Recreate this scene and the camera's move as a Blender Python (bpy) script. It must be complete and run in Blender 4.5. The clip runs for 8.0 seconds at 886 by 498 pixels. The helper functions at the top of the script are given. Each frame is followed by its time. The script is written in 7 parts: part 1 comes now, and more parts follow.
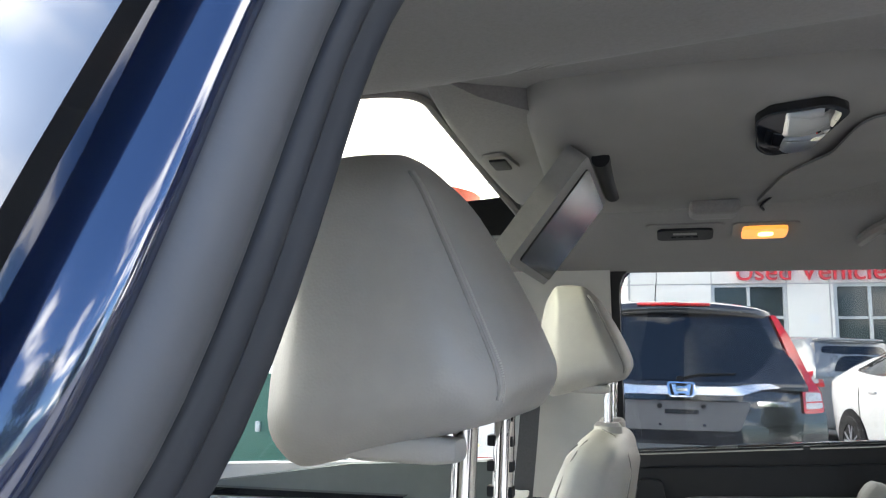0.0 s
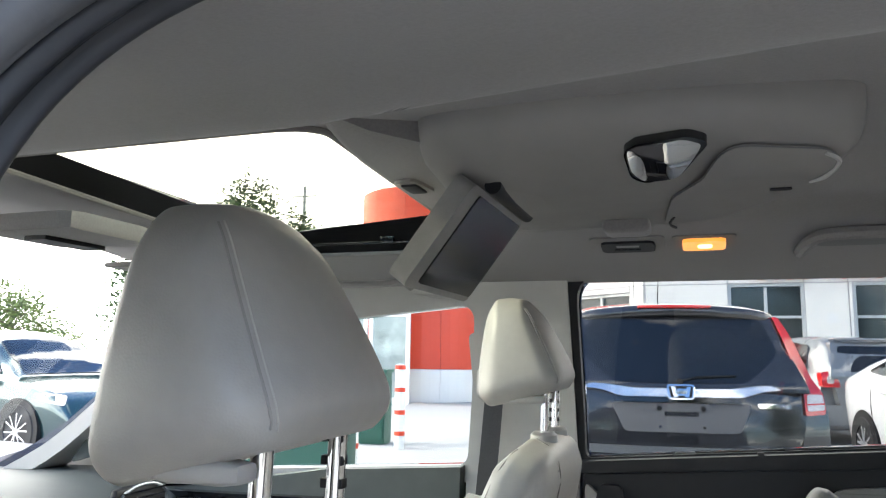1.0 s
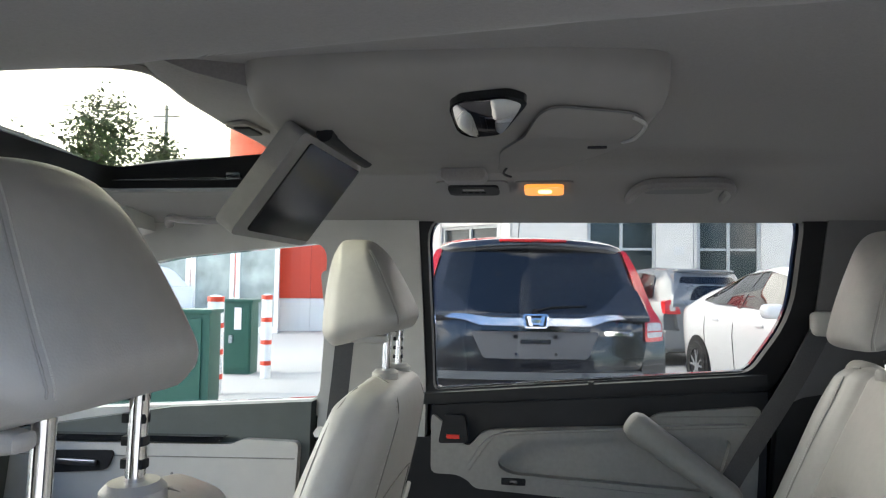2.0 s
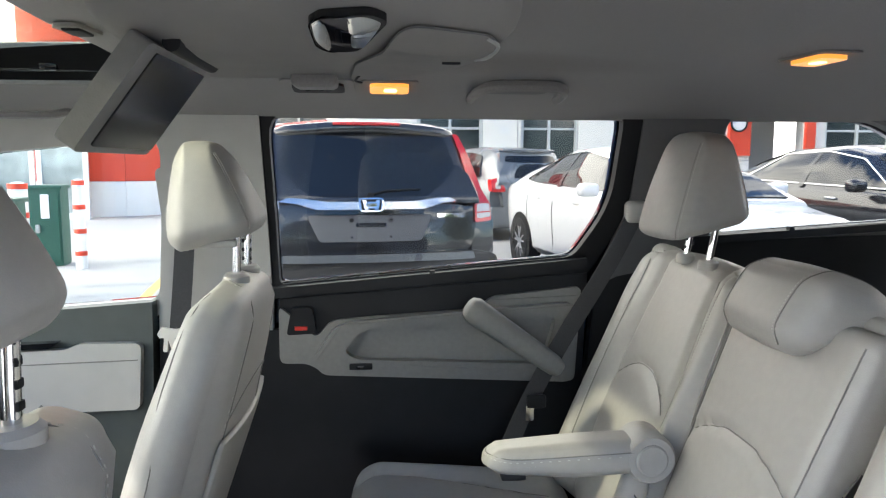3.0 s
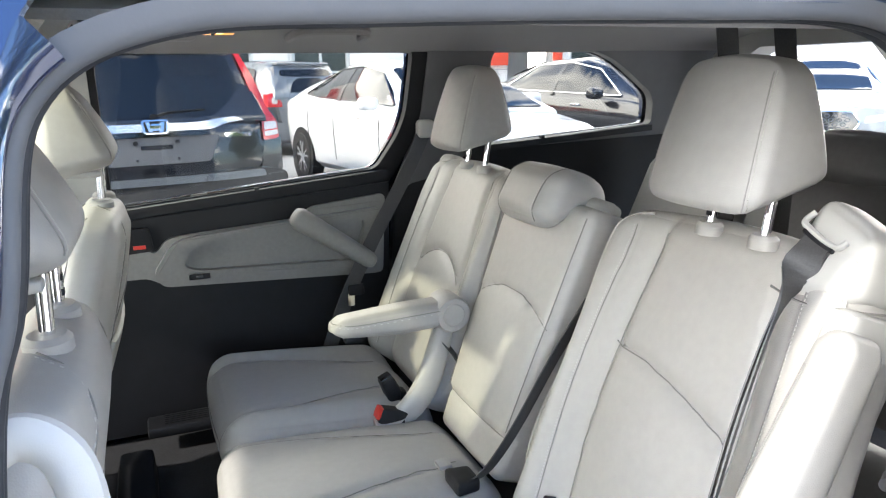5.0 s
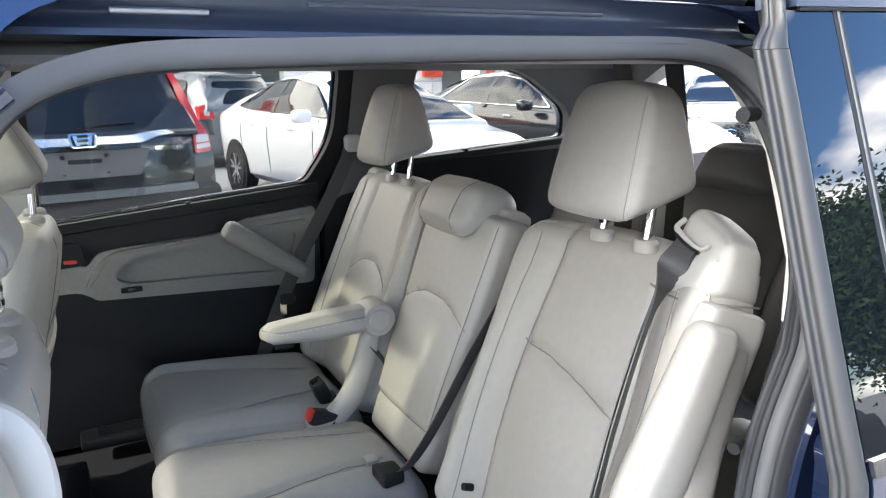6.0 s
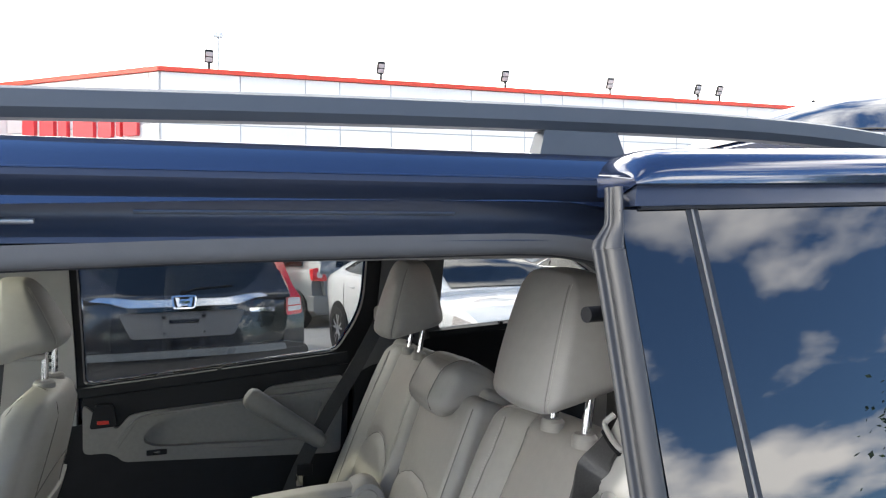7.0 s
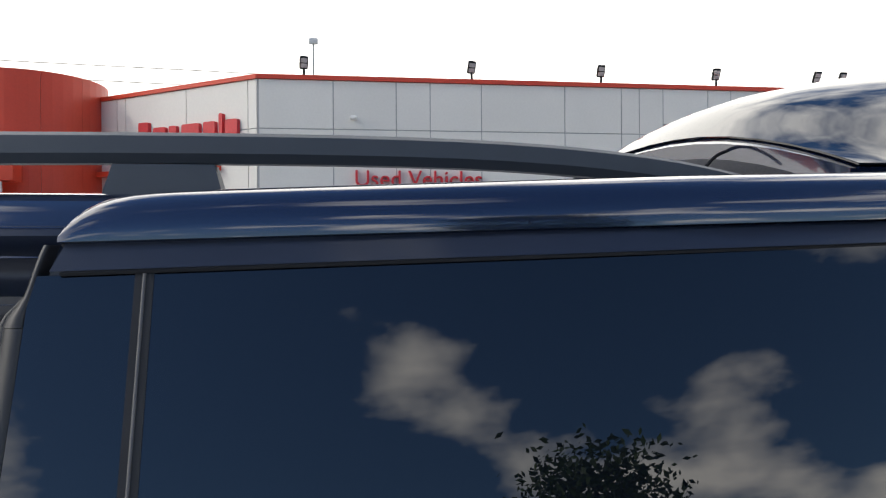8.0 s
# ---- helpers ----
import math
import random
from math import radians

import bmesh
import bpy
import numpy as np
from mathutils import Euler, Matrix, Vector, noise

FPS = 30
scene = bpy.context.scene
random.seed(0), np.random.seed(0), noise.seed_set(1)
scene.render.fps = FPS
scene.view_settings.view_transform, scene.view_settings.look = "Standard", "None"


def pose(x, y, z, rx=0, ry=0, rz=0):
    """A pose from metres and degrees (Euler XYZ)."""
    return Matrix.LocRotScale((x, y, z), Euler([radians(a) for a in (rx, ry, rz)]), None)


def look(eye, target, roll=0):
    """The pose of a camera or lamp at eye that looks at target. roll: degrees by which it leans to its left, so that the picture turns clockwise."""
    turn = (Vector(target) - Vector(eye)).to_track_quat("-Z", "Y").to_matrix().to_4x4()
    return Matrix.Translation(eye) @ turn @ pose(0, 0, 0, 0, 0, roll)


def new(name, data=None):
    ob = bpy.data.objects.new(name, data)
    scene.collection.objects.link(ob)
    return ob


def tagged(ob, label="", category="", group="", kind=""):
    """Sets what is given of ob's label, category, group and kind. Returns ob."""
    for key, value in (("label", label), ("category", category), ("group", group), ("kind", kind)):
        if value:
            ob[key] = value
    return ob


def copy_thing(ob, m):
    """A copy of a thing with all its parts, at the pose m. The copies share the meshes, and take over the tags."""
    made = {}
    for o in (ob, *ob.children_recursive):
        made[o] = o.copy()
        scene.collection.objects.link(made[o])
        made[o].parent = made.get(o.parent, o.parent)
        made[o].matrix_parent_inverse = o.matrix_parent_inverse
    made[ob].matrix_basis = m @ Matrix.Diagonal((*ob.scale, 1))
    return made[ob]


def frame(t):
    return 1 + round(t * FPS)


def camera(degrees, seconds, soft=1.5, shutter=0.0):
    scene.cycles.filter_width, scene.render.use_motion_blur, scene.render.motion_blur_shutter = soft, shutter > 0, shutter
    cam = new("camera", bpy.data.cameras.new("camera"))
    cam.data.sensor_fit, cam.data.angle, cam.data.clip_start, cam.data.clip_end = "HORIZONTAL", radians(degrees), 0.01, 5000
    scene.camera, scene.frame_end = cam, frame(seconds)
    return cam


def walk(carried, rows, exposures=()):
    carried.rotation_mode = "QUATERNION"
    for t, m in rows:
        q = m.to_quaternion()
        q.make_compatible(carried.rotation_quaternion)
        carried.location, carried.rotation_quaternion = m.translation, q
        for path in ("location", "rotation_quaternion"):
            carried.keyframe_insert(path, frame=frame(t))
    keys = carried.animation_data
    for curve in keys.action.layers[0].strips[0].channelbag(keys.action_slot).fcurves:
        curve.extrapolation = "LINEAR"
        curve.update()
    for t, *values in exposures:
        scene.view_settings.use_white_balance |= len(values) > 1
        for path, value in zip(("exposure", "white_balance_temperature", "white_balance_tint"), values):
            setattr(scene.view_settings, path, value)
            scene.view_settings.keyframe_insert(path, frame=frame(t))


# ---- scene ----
import mathutils.bvhtree

cam = camera(62.7, 8.0, 1.2)
PATH = [
    (0, (1.094, -1.023, 1.375), (0.511, 0.868, 1.666), 1.1),
    (0.5, (1.173, -1.014, 1.387), (0.528, 0.857, 1.674), 1.2),
    (1, (1.252, -1.029, 1.398), (0.614, 0.844, 1.69), 0.8),
    (1.5, (1.292, -1.034, 1.403), (0.76, 0.877, 1.657), 0.7),
    (2, (1.307, -1.028, 1.423), (1.002, 0.946, 1.525), 0.8),
    (3.5, (1.229, -1.132, 1.481), (1.565, 0.805, 1.114), -0.1),
    (4, (1.177, -1.237, 1.489), (1.644, 0.653, 1.032), -0.2),
    (4.5, (1.134, -1.33, 1.51), (1.72, 0.525, 1.043), -0.5),
    (5.8, (1.043, -1.501, 1.53), (1.93, 0.23, 1.067), -0.9),
    (6, (1.078, -1.523, 1.54), (1.964, 0.214, 1.096), -0.8),
    (6.5, (1.22, -1.589, 1.565), (2.05, 0.215, 1.326), -1.0),
    (7, (1.38, -1.641, 1.575), (1.985, 0.265, 1.572), -0.5),
    (7.5, (1.694, -1.65, 1.627), (2.063, 0.315, 1.622), -0.2),
    (8, (2.066, -1.608, 1.638), (2.354, 0.372, 1.632), -0.4),
]
EXPOSURES = [(0, 2.0), (1, 2.0), (2, 1.8), (3.5, 2.25), (4.5, 2.6), (5.8, 1.95), (6, 2.0), (6.5, 2.2), (7, 1.2), (7.5, 0.35), (8, -0.35)]
walk(cam, [(t, look(eye, target, roll)) for t, eye, target, roll in PATH], EXPOSURES)

# ---- daylight ----
TO_SUN = Vector((-0.80, -0.17, 0.575)).normalized()
SUN_EL = math.asin(TO_SUN.z)
SUN_AZ = math.atan2(TO_SUN.x, TO_SUN.y)


def make_world():
    w = bpy.data.worlds.new("sky")
    scene.world = w
    w.use_nodes = True
    nt = w.node_tree
    nt.nodes.clear()
    N = nt.nodes.new
    L = nt.links.new
    sky = N("ShaderNodeTexSky")
    sky.sky_type = "NISHITA"
    sky.sun_disc = False
    sky.sun_elevation = SUN_EL
    sky.sun_rotation = SUN_AZ
    sky.air_density = 1.0
    sky.dust_density = 0.6
    sky.ozone_density = 3.0
    tc = N("ShaderNodeTexCoord")
    sep = N("ShaderNodeSeparateXYZ")
    L(tc.outputs["Generated"], sep.inputs[0])
    den = N("ShaderNodeMath")
    den.operation = "MAXIMUM"
    den.inputs[1].default_value = 0.0
    L(sep.outputs[2], den.inputs[0])
    den2 = N("ShaderNodeMath")
    den2.inputs[1].default_value = 0.22
    L(den.outputs[0], den2.inputs[0])
    comb = N("ShaderNodeCombineXYZ")
    for i in (0, 1):
        dv = N("ShaderNodeMath")
        dv.operation = "DIVIDE"
        L(sep.outputs[i], dv.inputs[0])
        L(den2.outputs[0], dv.inputs[1])
        L(dv.outputs[0], comb.inputs[i])
    n1 = N("ShaderNodeTexNoise")
    n1.inputs["Scale"].default_value = 1.5
    n1.inputs["Detail"].default_value = 8.0
    n1.inputs["Roughness"].default_value = 0.5
    L(comb.outputs[0], n1.inputs["Vector"])
    ramp = N("ShaderNodeValToRGB")
    ramp.color_ramp.elements[0].position = 0.525
    ramp.color_ramp.elements[1].position = 0.635
    lean = N("ShaderNodeMath")
    lean.operation = "MULTIPLY_ADD"
    lean.inputs[1].default_value = 0.26
    low = N("ShaderNodeMapRange")
    low.interpolation_type = "SMOOTHSTEP"
    low.inputs["From Min"].default_value, low.inputs["From Max"].default_value = 0.82, 0.34
    L(sep.outputs[2], low.inputs[0])
    ahead = N("ShaderNodeMapRange")
    ahead.inputs["From Min"].default_value, ahead.inputs["From Max"].default_value = -0.15, 0.35
    L(sep.outputs[1], ahead.inputs[0])
    both = N("ShaderNodeMath")
    both.operation = "MULTIPLY"
    L(low.outputs[0], both.inputs[0])
    L(ahead.outputs[0], both.inputs[1])
    L(both.outputs[0], lean.inputs[0])
    high = N("ShaderNodeMapRange")
    high.inputs["From Min"].default_value, high.inputs["From Max"].default_value = 0.50, 0.80
    high.inputs["To Min"].default_value, high.inputs["To Max"].default_value = 0.0, -0.07
    L(sep.outputs[2], high.inputs[0])
    thin = N("ShaderNodeMath")
    front = N("ShaderNodeMapRange")
    front.inputs["From Min"].default_value, front.inputs["From Max"].default_value = -0.25, -0.95
    front.inputs["To Max"].default_value = 0.24
    L(sep.outputs[0], front.inputs[0])
    ahead2 = N("ShaderNodeMath")
    L(n1.outputs["Fac"], ahead2.inputs[0])
    L(front.outputs[0], ahead2.inputs[1])
    L(ahead2.outputs[0], thin.inputs[0])
    L(high.outputs[0], thin.inputs[1])
    L(thin.outputs[0], lean.inputs[2])
    L(lean.outputs[0], ramp.inputs[0])
    mix = N("ShaderNodeMix")
    mix.data_type = "RGBA"
    mix.inputs["B"].default_value = (CLOUD, CLOUD * 0.97, CLOUD * 0.915, 1)
    L(ramp.outputs[0], mix.inputs["Factor"])
    dim = N("ShaderNodeVectorMath")
    dim.operation = "MULTIPLY"
    dim.inputs[1].default_value = (0.69, 0.86, 1.04)
    L(sky.outputs[0], dim.inputs[0])
    L(dim.outputs[0], mix.inputs["A"])
    bg = N("ShaderNodeBackground")
    bg.inputs["Strength"].default_value = 0.15
    L(mix.outputs["Result"], bg.inputs[0])
    out = N("ShaderNodeOutputWorld")
    L(bg.outputs[0], out.inputs[0])


CLOUD = 17.0
make_world()
sun_data = bpy.data.lights.new("sun", "SUN")
sun_data.energy = 1.05
sun_data.angle = radians(1.6)
sun_data.color = (1.0, 0.95, 0.87)
sun = new("sun", sun_data)
sun.matrix_world = look((0, 0, 30), Vector((0, 0, 30)) - TO_SUN)


# ---- materials ----
def mat(name, color, rough=0.5, metal=0.0, var=0.08, scale=20.0, bump=0.0, bscale=200.0, bdist=0.0008, coat=0.0, spec=0.5, stain=0.0, stscale=1.5, sheen=0.0, island=0.0, voronoi=False):
    m = bpy.data.materials.new(name)
    m.use_nodes = True
    nt = m.node_tree
    b = nt.nodes["Principled BSDF"]
    N = nt.nodes.new
    L = nt.links.new
    b.inputs["Roughness"].default_value = rough
    b.inputs["Metallic"].default_value = metal
    b.inputs["Coat Weight"].default_value = coat
    b.inputs["Coat Roughness"].default_value = 0.03
    b.inputs["Specular IOR Level"].default_value = spec
    b.inputs["Sheen Weight"].default_value = sheen
    tc = N("ShaderNodeTexCoord")
    fine = N("ShaderNodeTexNoise")
    fine.inputs["Scale"].default_value = scale
    fine.inputs["Detail"].default_value = 5
    L(tc.outputs["Object"], fine.inputs["Vector"])
    big = N("ShaderNodeTexNoise")
    big.inputs["Scale"].default_value = stscale
    big.inputs["Detail"].default_value = 4
    L(tc.outputs["Object"], big.inputs["Vector"])
    a = N("ShaderNodeMapRange")
    a.inputs["From Min"].default_value, a.inputs["From Max"].default_value = 0.3, 0.7
    a.inputs["To Min"].default_value, a.inputs["To Max"].default_value = 1 - var, 1 + var
    L(fine.outputs["Fac"], a.inputs[0])
    c = N("ShaderNodeMapRange")
    c.inputs["From Min"].default_value, c.inputs["From Max"].default_value = 0.3, 0.7
    c.inputs["To Min"].default_value, c.inputs["To Max"].default_value = 1 - stain, 1 + stain * 0.5
    L(big.outputs["Fac"], c.inputs[0])
    mul = N("ShaderNodeMath")
    mul.operation = "MULTIPLY"
    L(a.outputs[0], mul.inputs[0])
    L(c.outputs[0], mul.inputs[1])
    last = mul
    if island:
        oi = N("ShaderNodeObjectInfo") if island > 0 else N("ShaderNodeNewGeometry")
        r = N("ShaderNodeMapRange")
        r.inputs["To Min"].default_value, r.inputs["To Max"].default_value = 1 - abs(island), 1 + abs(island)
        L(oi.outputs["Random" if island > 0 else "Random Per Island"], r.inputs[0])
        last = N("ShaderNodeMath")
        last.operation = "MULTIPLY"
        L(mul.outputs[0], last.inputs[0])
        L(r.outputs[0], last.inputs[1])
    vm = N("ShaderNodeVectorMath")
    vm.operation = "SCALE"
    vm.inputs[0].default_value = color
    L(last.outputs[0], vm.inputs["Scale"])
    L(vm.outputs[0], b.inputs["Base Color"])
    rr = N("ShaderNodeMapRange")
    rr.inputs["To Min"].default_value, rr.inputs["To Max"].default_value = max(0, rough - 0.12 * min(1, rough * 3)), min(1, rough + 0.12 * min(1, rough * 3))
    L(big.outputs["Fac"], rr.inputs[0])
    L(rr.outputs[0], b.inputs["Roughness"])
    if bump:
        t = N("ShaderNodeTexVoronoi" if voronoi else "ShaderNodeTexNoise")
        t.inputs["Scale"].default_value = bscale
        L(tc.outputs["Object"], t.inputs["Vector"])
        bp = N("ShaderNodeBump")
        bp.inputs["Strength"].default_value = bump
        bp.inputs["Distance"].default_value = bdist
        L(t.outputs[0], bp.inputs["Height"])
        L(bp.outputs[0], b.inputs["Normal"])
    return m


def glass(name, tint, gloss=0.9):
    """A thin pane: it passes tinted light and mirrors more at glancing angles."""
    m = bpy.data.materials.new(name)
    m.use_nodes = True
    nt = m.node_tree
    nt.nodes.clear()
    N = nt.nodes.new
    L = nt.links.new
    tr = N("ShaderNodeBsdfTransparent")
    tr.inputs[0].default_value = (*tint, 1)
    gl = N("ShaderNodeBsdfGlossy")
    gl.inputs["Roughness"].default_value = 0.0
    gl.inputs[0].default_value = (gloss, gloss, gloss, 1)
    lw = N("ShaderNodeLayerWeight")
    lw.inputs["Blend"].default_value = 0.5
    pw = N("ShaderNodeMath")
    pw.operation = "POWER"
    pw.inputs[1].default_value = 5.0
    L(lw.outputs["Facing"], pw.inputs[0])
    fr = N("ShaderNodeMath")
    fr.operation = "MULTIPLY_ADD"
    fr.inputs[1].default_value = 0.85
    fr.inputs[2].default_value = 0.035
    L(pw.outputs[0], fr.inputs[0])
    mx = N("ShaderNodeMixShader")
    L(fr.outputs[0], mx.inputs[0])
    L(tr.outputs[0], mx.inputs[1])
    L(gl.outputs[0], mx.inputs[2])
    out = N("ShaderNodeOutputMaterial")
    L(mx.outputs[0], out.inputs[0])
    return m


def lamp_mat(name, color, strength):
    m = mat(name, color, 0.3, bump=0.3, bscale=90)
    b = m.node_tree.nodes["Principled BSDF"]
    b.inputs["Emission Color"].default_value = (*color, 1)
    b.inputs["Emission Strength"].default_value = strength
    return m


LEATHER = mat("grey_leather", (0.365, 0.354, 0.333), 0.42, var=0.03, scale=60, bump=0.16, bscale=520, stain=0.03, stscale=5, voronoi=True)
SEAM = mat("seam_thread", (0.20, 0.195, 0.185), 0.7)
STITCH = mat("stitch_thread", (0.50, 0.49, 0.46), 0.7)
HEADLINER = mat("headliner_fabric", (0.205, 0.195, 0.190), 0.95, var=0.08, scale=300, bump=0.25, bscale=900, stain=0.05, stscale=2, sheen=0.2)
TRIM = mat("light_grey_plastic", (0.42, 0.415, 0.395), 0.5, var=0.03, bump=0.15, bscale=700)
TRIM_DARK = mat("black_plastic", (0.010, 0.0105, 0.0125), 0.55, var=0.1, bump=0.25, bscale=600, spec=0.28)
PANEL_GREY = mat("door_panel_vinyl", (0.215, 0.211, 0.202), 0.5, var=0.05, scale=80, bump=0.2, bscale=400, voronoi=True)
CARPET = mat("black_carpet", (0.018, 0.018, 0.020), 0.95, var=0.3, scale=150, bump=0.8, bscale=500)
SEAL_GREY = mat("grey_seal_rubber", (0.085, 0.088, 0.096), 0.6, spec=0.3, var=0.05, bump=0.1, bscale=300)
EDGE_RUBBER = mat("sheeny_edge_rubber", (0.042, 0.043, 0.046), 0.40, var=0.05, bump=0.05, bscale=300, spec=0.42)
RUBBER = mat("rubber_seal", (0.024, 0.026, 0.031), 0.56, var=0.1, bump=0.1, bscale=300, spec=0.3)
BLUE = mat("blue_metallic_paint", (0.012, 0.022, 0.062), 0.16, metal=0.4, var=0.06, scale=400, coat=1.0, stain=0.05)
BLUE.node_tree.nodes["Principled BSDF"].inputs["Coat IOR"].default_value = 1.85
JAMB = mat("blue_jamb_paint", (0.022, 0.031, 0.056), 0.42, metal=0.2, var=0.05, coat=0.25)
DOOR_GLASS = mat("dark_door_glass", (0.004, 0.006, 0.010), 0.0, var=0.0, spec=0.5)
DOOR_GLASS.node_tree.nodes["Principled BSDF"].inputs["IOR"].default_value = 1.8
HEADREST_SEAM = mat("headrest_seam_thread", (0.30, 0.295, 0.28), 0.7)
GLOSS_BLACK = mat("gloss_black_trim", (0.008, 0.009, 0.011), 0.1, coat=0.6)
RAIL = mat("roof_rail_coating", (0.062, 0.075, 0.095), 0.5, metal=0.2, var=0.04, bump=0.05, bscale=900)
CHROME = mat("chrome", (0.85, 0.85, 0.86), 0.08, metal=1.0, var=0.02)
CONSOLE = mat("console_plastic", (0.225, 0.216, 0.206), 0.6, var=0.04, bump=0.15, bscale=700)
# Dark plastic; on the rear pillar and quarter surround its tone is painted shade.
DARK_GREY_AND_SHADE = mat("dark_grey_and_shade", (0.13, 0.13, 0.132), 0.55, var=0.05, bump=0.2, bscale=600)
SATIN = mat("satin_chrome", (0.70, 0.70, 0.71), 0.24, metal=1.0, var=0.03)
# Bright reflections in the entrance panes are put into this pale colour.
GLARE_GLASS = mat("glass_with_glare_tone", (0.33, 0.36, 0.34), 0.08, var=0.35, scale=2.0)
BRUSHED = mat("brushed_trim", (0.24, 0.25, 0.27), 0.32, metal=0.9, var=0.05)
BELT = mat("seat_belt_webbing", (0.05, 0.05, 0.052), 0.7, var=0.15, scale=300, bump=0.4, bscale=700)
BELT_GREY = mat("grey_belt_webbing", (0.05, 0.05, 0.052), 0.45, var=0.15, scale=300, bump=0.4, bscale=700)
SCREEN = mat("screen_surface", (0.012, 0.013, 0.015), 0.15, var=0.05)
RED_PLASTIC = mat("red_button", (0.55, 0.03, 0.02), 0.4)
IVORY = mat("ivory_plastic", (0.62, 0.60, 0.55), 0.45)
CLEAR = glass("clear_window_glass", (0.93, 0.96, 0.95))
TINT = glass("privacy_glass", (0.70, 0.705, 0.695))
ROOF_GLASS = glass("sunroof_glass", (0.82, 0.83, 0.74), 0.5)
DARK_TINT = glass("dark_privacy_glass", (0.28, 0.30, 0.32), 1.0)
CAR_GLASS = mat("car_window_glass", (0.008, 0.010, 0.012), 0.03, coat=0.3, var=0.02)
LAMP_ON = lamp_mat("lit_lamp_lens", (1.0, 0.36, 0.06), 0.30)
LAMP_CORE = lamp_mat("lamp_bulb_glow", (1.0, 0.62, 0.22), 1.1)
TYRE = mat("tyre_rubber", (0.02, 0.02, 0.021), 0.8, bump=0.3, bscale=120)
RIM = mat("alloy_rim", (0.55, 0.56, 0.57), 0.25, metal=0.9)
ASPHALT = mat("pale_concrete", (0.40, 0.39, 0.37), 0.9, var=0.25, scale=60, bump=0.5, bscale=150, bdist=0.006, stain=0.25, stscale=0.25)
LINE_PAINT = mat("parking_line_paint", (0.75, 0.55, 0.12), 0.7, var=0.15, scale=30)
WHITE_PANEL = mat("white_metal_panel", (0.80, 0.775, 0.725), 0.45, var=0.02, stain=0.04, stscale=0.5, island=0.02)
JOINT = mat("panel_joint", (0.42, 0.42, 0.42), 0.8)
RED_PANEL = mat("red_metal_panel", (0.66, 0.06, 0.025), 0.4, var=0.03, stain=0.05, stscale=0.4, island=0.03)
RED_LETTER = mat("red_sign_letter", (0.62, 0.03, 0.04), 0.4)
WINDOW_GLASS = mat("building_glass", (0.03, 0.04, 0.045), 0.05, var=0.3, scale=1.0)
ALU = mat("window_frame_aluminium", (0.55, 0.57, 0.56), 0.4, metal=0.3)
CRV_PAINT = mat("dark_grey_paint", (0.040, 0.0405, 0.043), 0.2, metal=0.4, var=0.05, scale=300, coat=1.0)
WHITE_PAINT = mat("white_car_paint", (0.80, 0.81, 0.82), 0.3, coat=1.0, var=0.02)
GREY_PAINT = mat("grey_car_paint", (0.20, 0.215, 0.225), 0.3, metal=0.4, coat=1.0, var=0.03)
BLACK_PAINT = mat("black_car_paint", (0.012, 0.013, 0.016), 0.2, metal=0.2, coat=1.0, var=0.03)
TEAL_PAINT = mat("teal_car_paint", (0.015, 0.05, 0.055), 0.25, metal=0.4, coat=1.0)
TAIL_RED = mat("red_lamp_lens", (0.62, 0.02, 0.02), 0.12, coat=1.0, var=0.15, scale=60)
TAIL_CLEAR = mat("clear_lamp_lens", (0.6, 0.55, 0.53), 0.15, coat=1.0, var=0.25, scale=50)
GREEN_METAL = mat("green_metal", (0.012, 0.075, 0.05), 0.5, var=0.06, stain=0.1)
WHITE_PLASTIC = mat("white_plastic", (0.80, 0.80, 0.78), 0.5, var=0.05, stain=0.08)
BARK = mat("bark", (0.10, 0.07, 0.05), 0.95, var=0.3, scale=15, bump=0.8, bscale=25, bdist=0.01)
LEAF = mat("green_leaves", (0.036, 0.068, 0.016), 0.6, var=0.2, scale=2, island=-0.45)
LEAF_PALE = mat("pale_green_leaves", (0.10, 0.14, 0.035), 0.6, var=0.2, scale=2, island=-0.4)
DASH = mat("dashboard_soft_plastic", (0.065, 0.076, 0.073), 0.6, var=0.06, bump=0.3, bscale=500)
SHADED_LEATHER = mat("shaded_grey_leather", (0.11, 0.11, 0.112), 0.5, var=0.06, scale=60, bump=0.25, bscale=420, voronoi=True)
POLE = mat("galvanised_pole", (0.35, 0.36, 0.36), 0.5, metal=0.6)
MIRROR = mat("mirror_surface", (0.9, 0.9, 0.9), 0.01, metal=1.0, var=0.0)


# ---- mesh helpers ----
def empty(name, x=0, y=0, z=0, rz=0):
    ob = new(name)
    ob.matrix_world = pose(x, y, z, 0, 0, rz)
    ob.empty_display_size = 0.05
    return ob


def part(name, bm, material, parent, label="", smooth=True):
    """Links a bmesh, given in the parent's own axes, as one mesh object under a thing or a part."""
    me = bpy.data.meshes.new(name)
    bmesh.ops.recalc_face_normals(bm, faces=bm.faces[:])
    bm.to_mesh(me)
    bm.free()
    me.materials.append(material)
    if smooth:
        me.polygons.foreach_set("use_smooth", [True] * len(me.polygons))
        me.set_sharp_from_angle(angle=radians(38))
    ob = new(name, me)
    ob.parent = parent
    if parent is not None and parent.type == "MESH":
        ob.matrix_parent_inverse = Matrix.Identity(4)
    return tagged(ob, label)


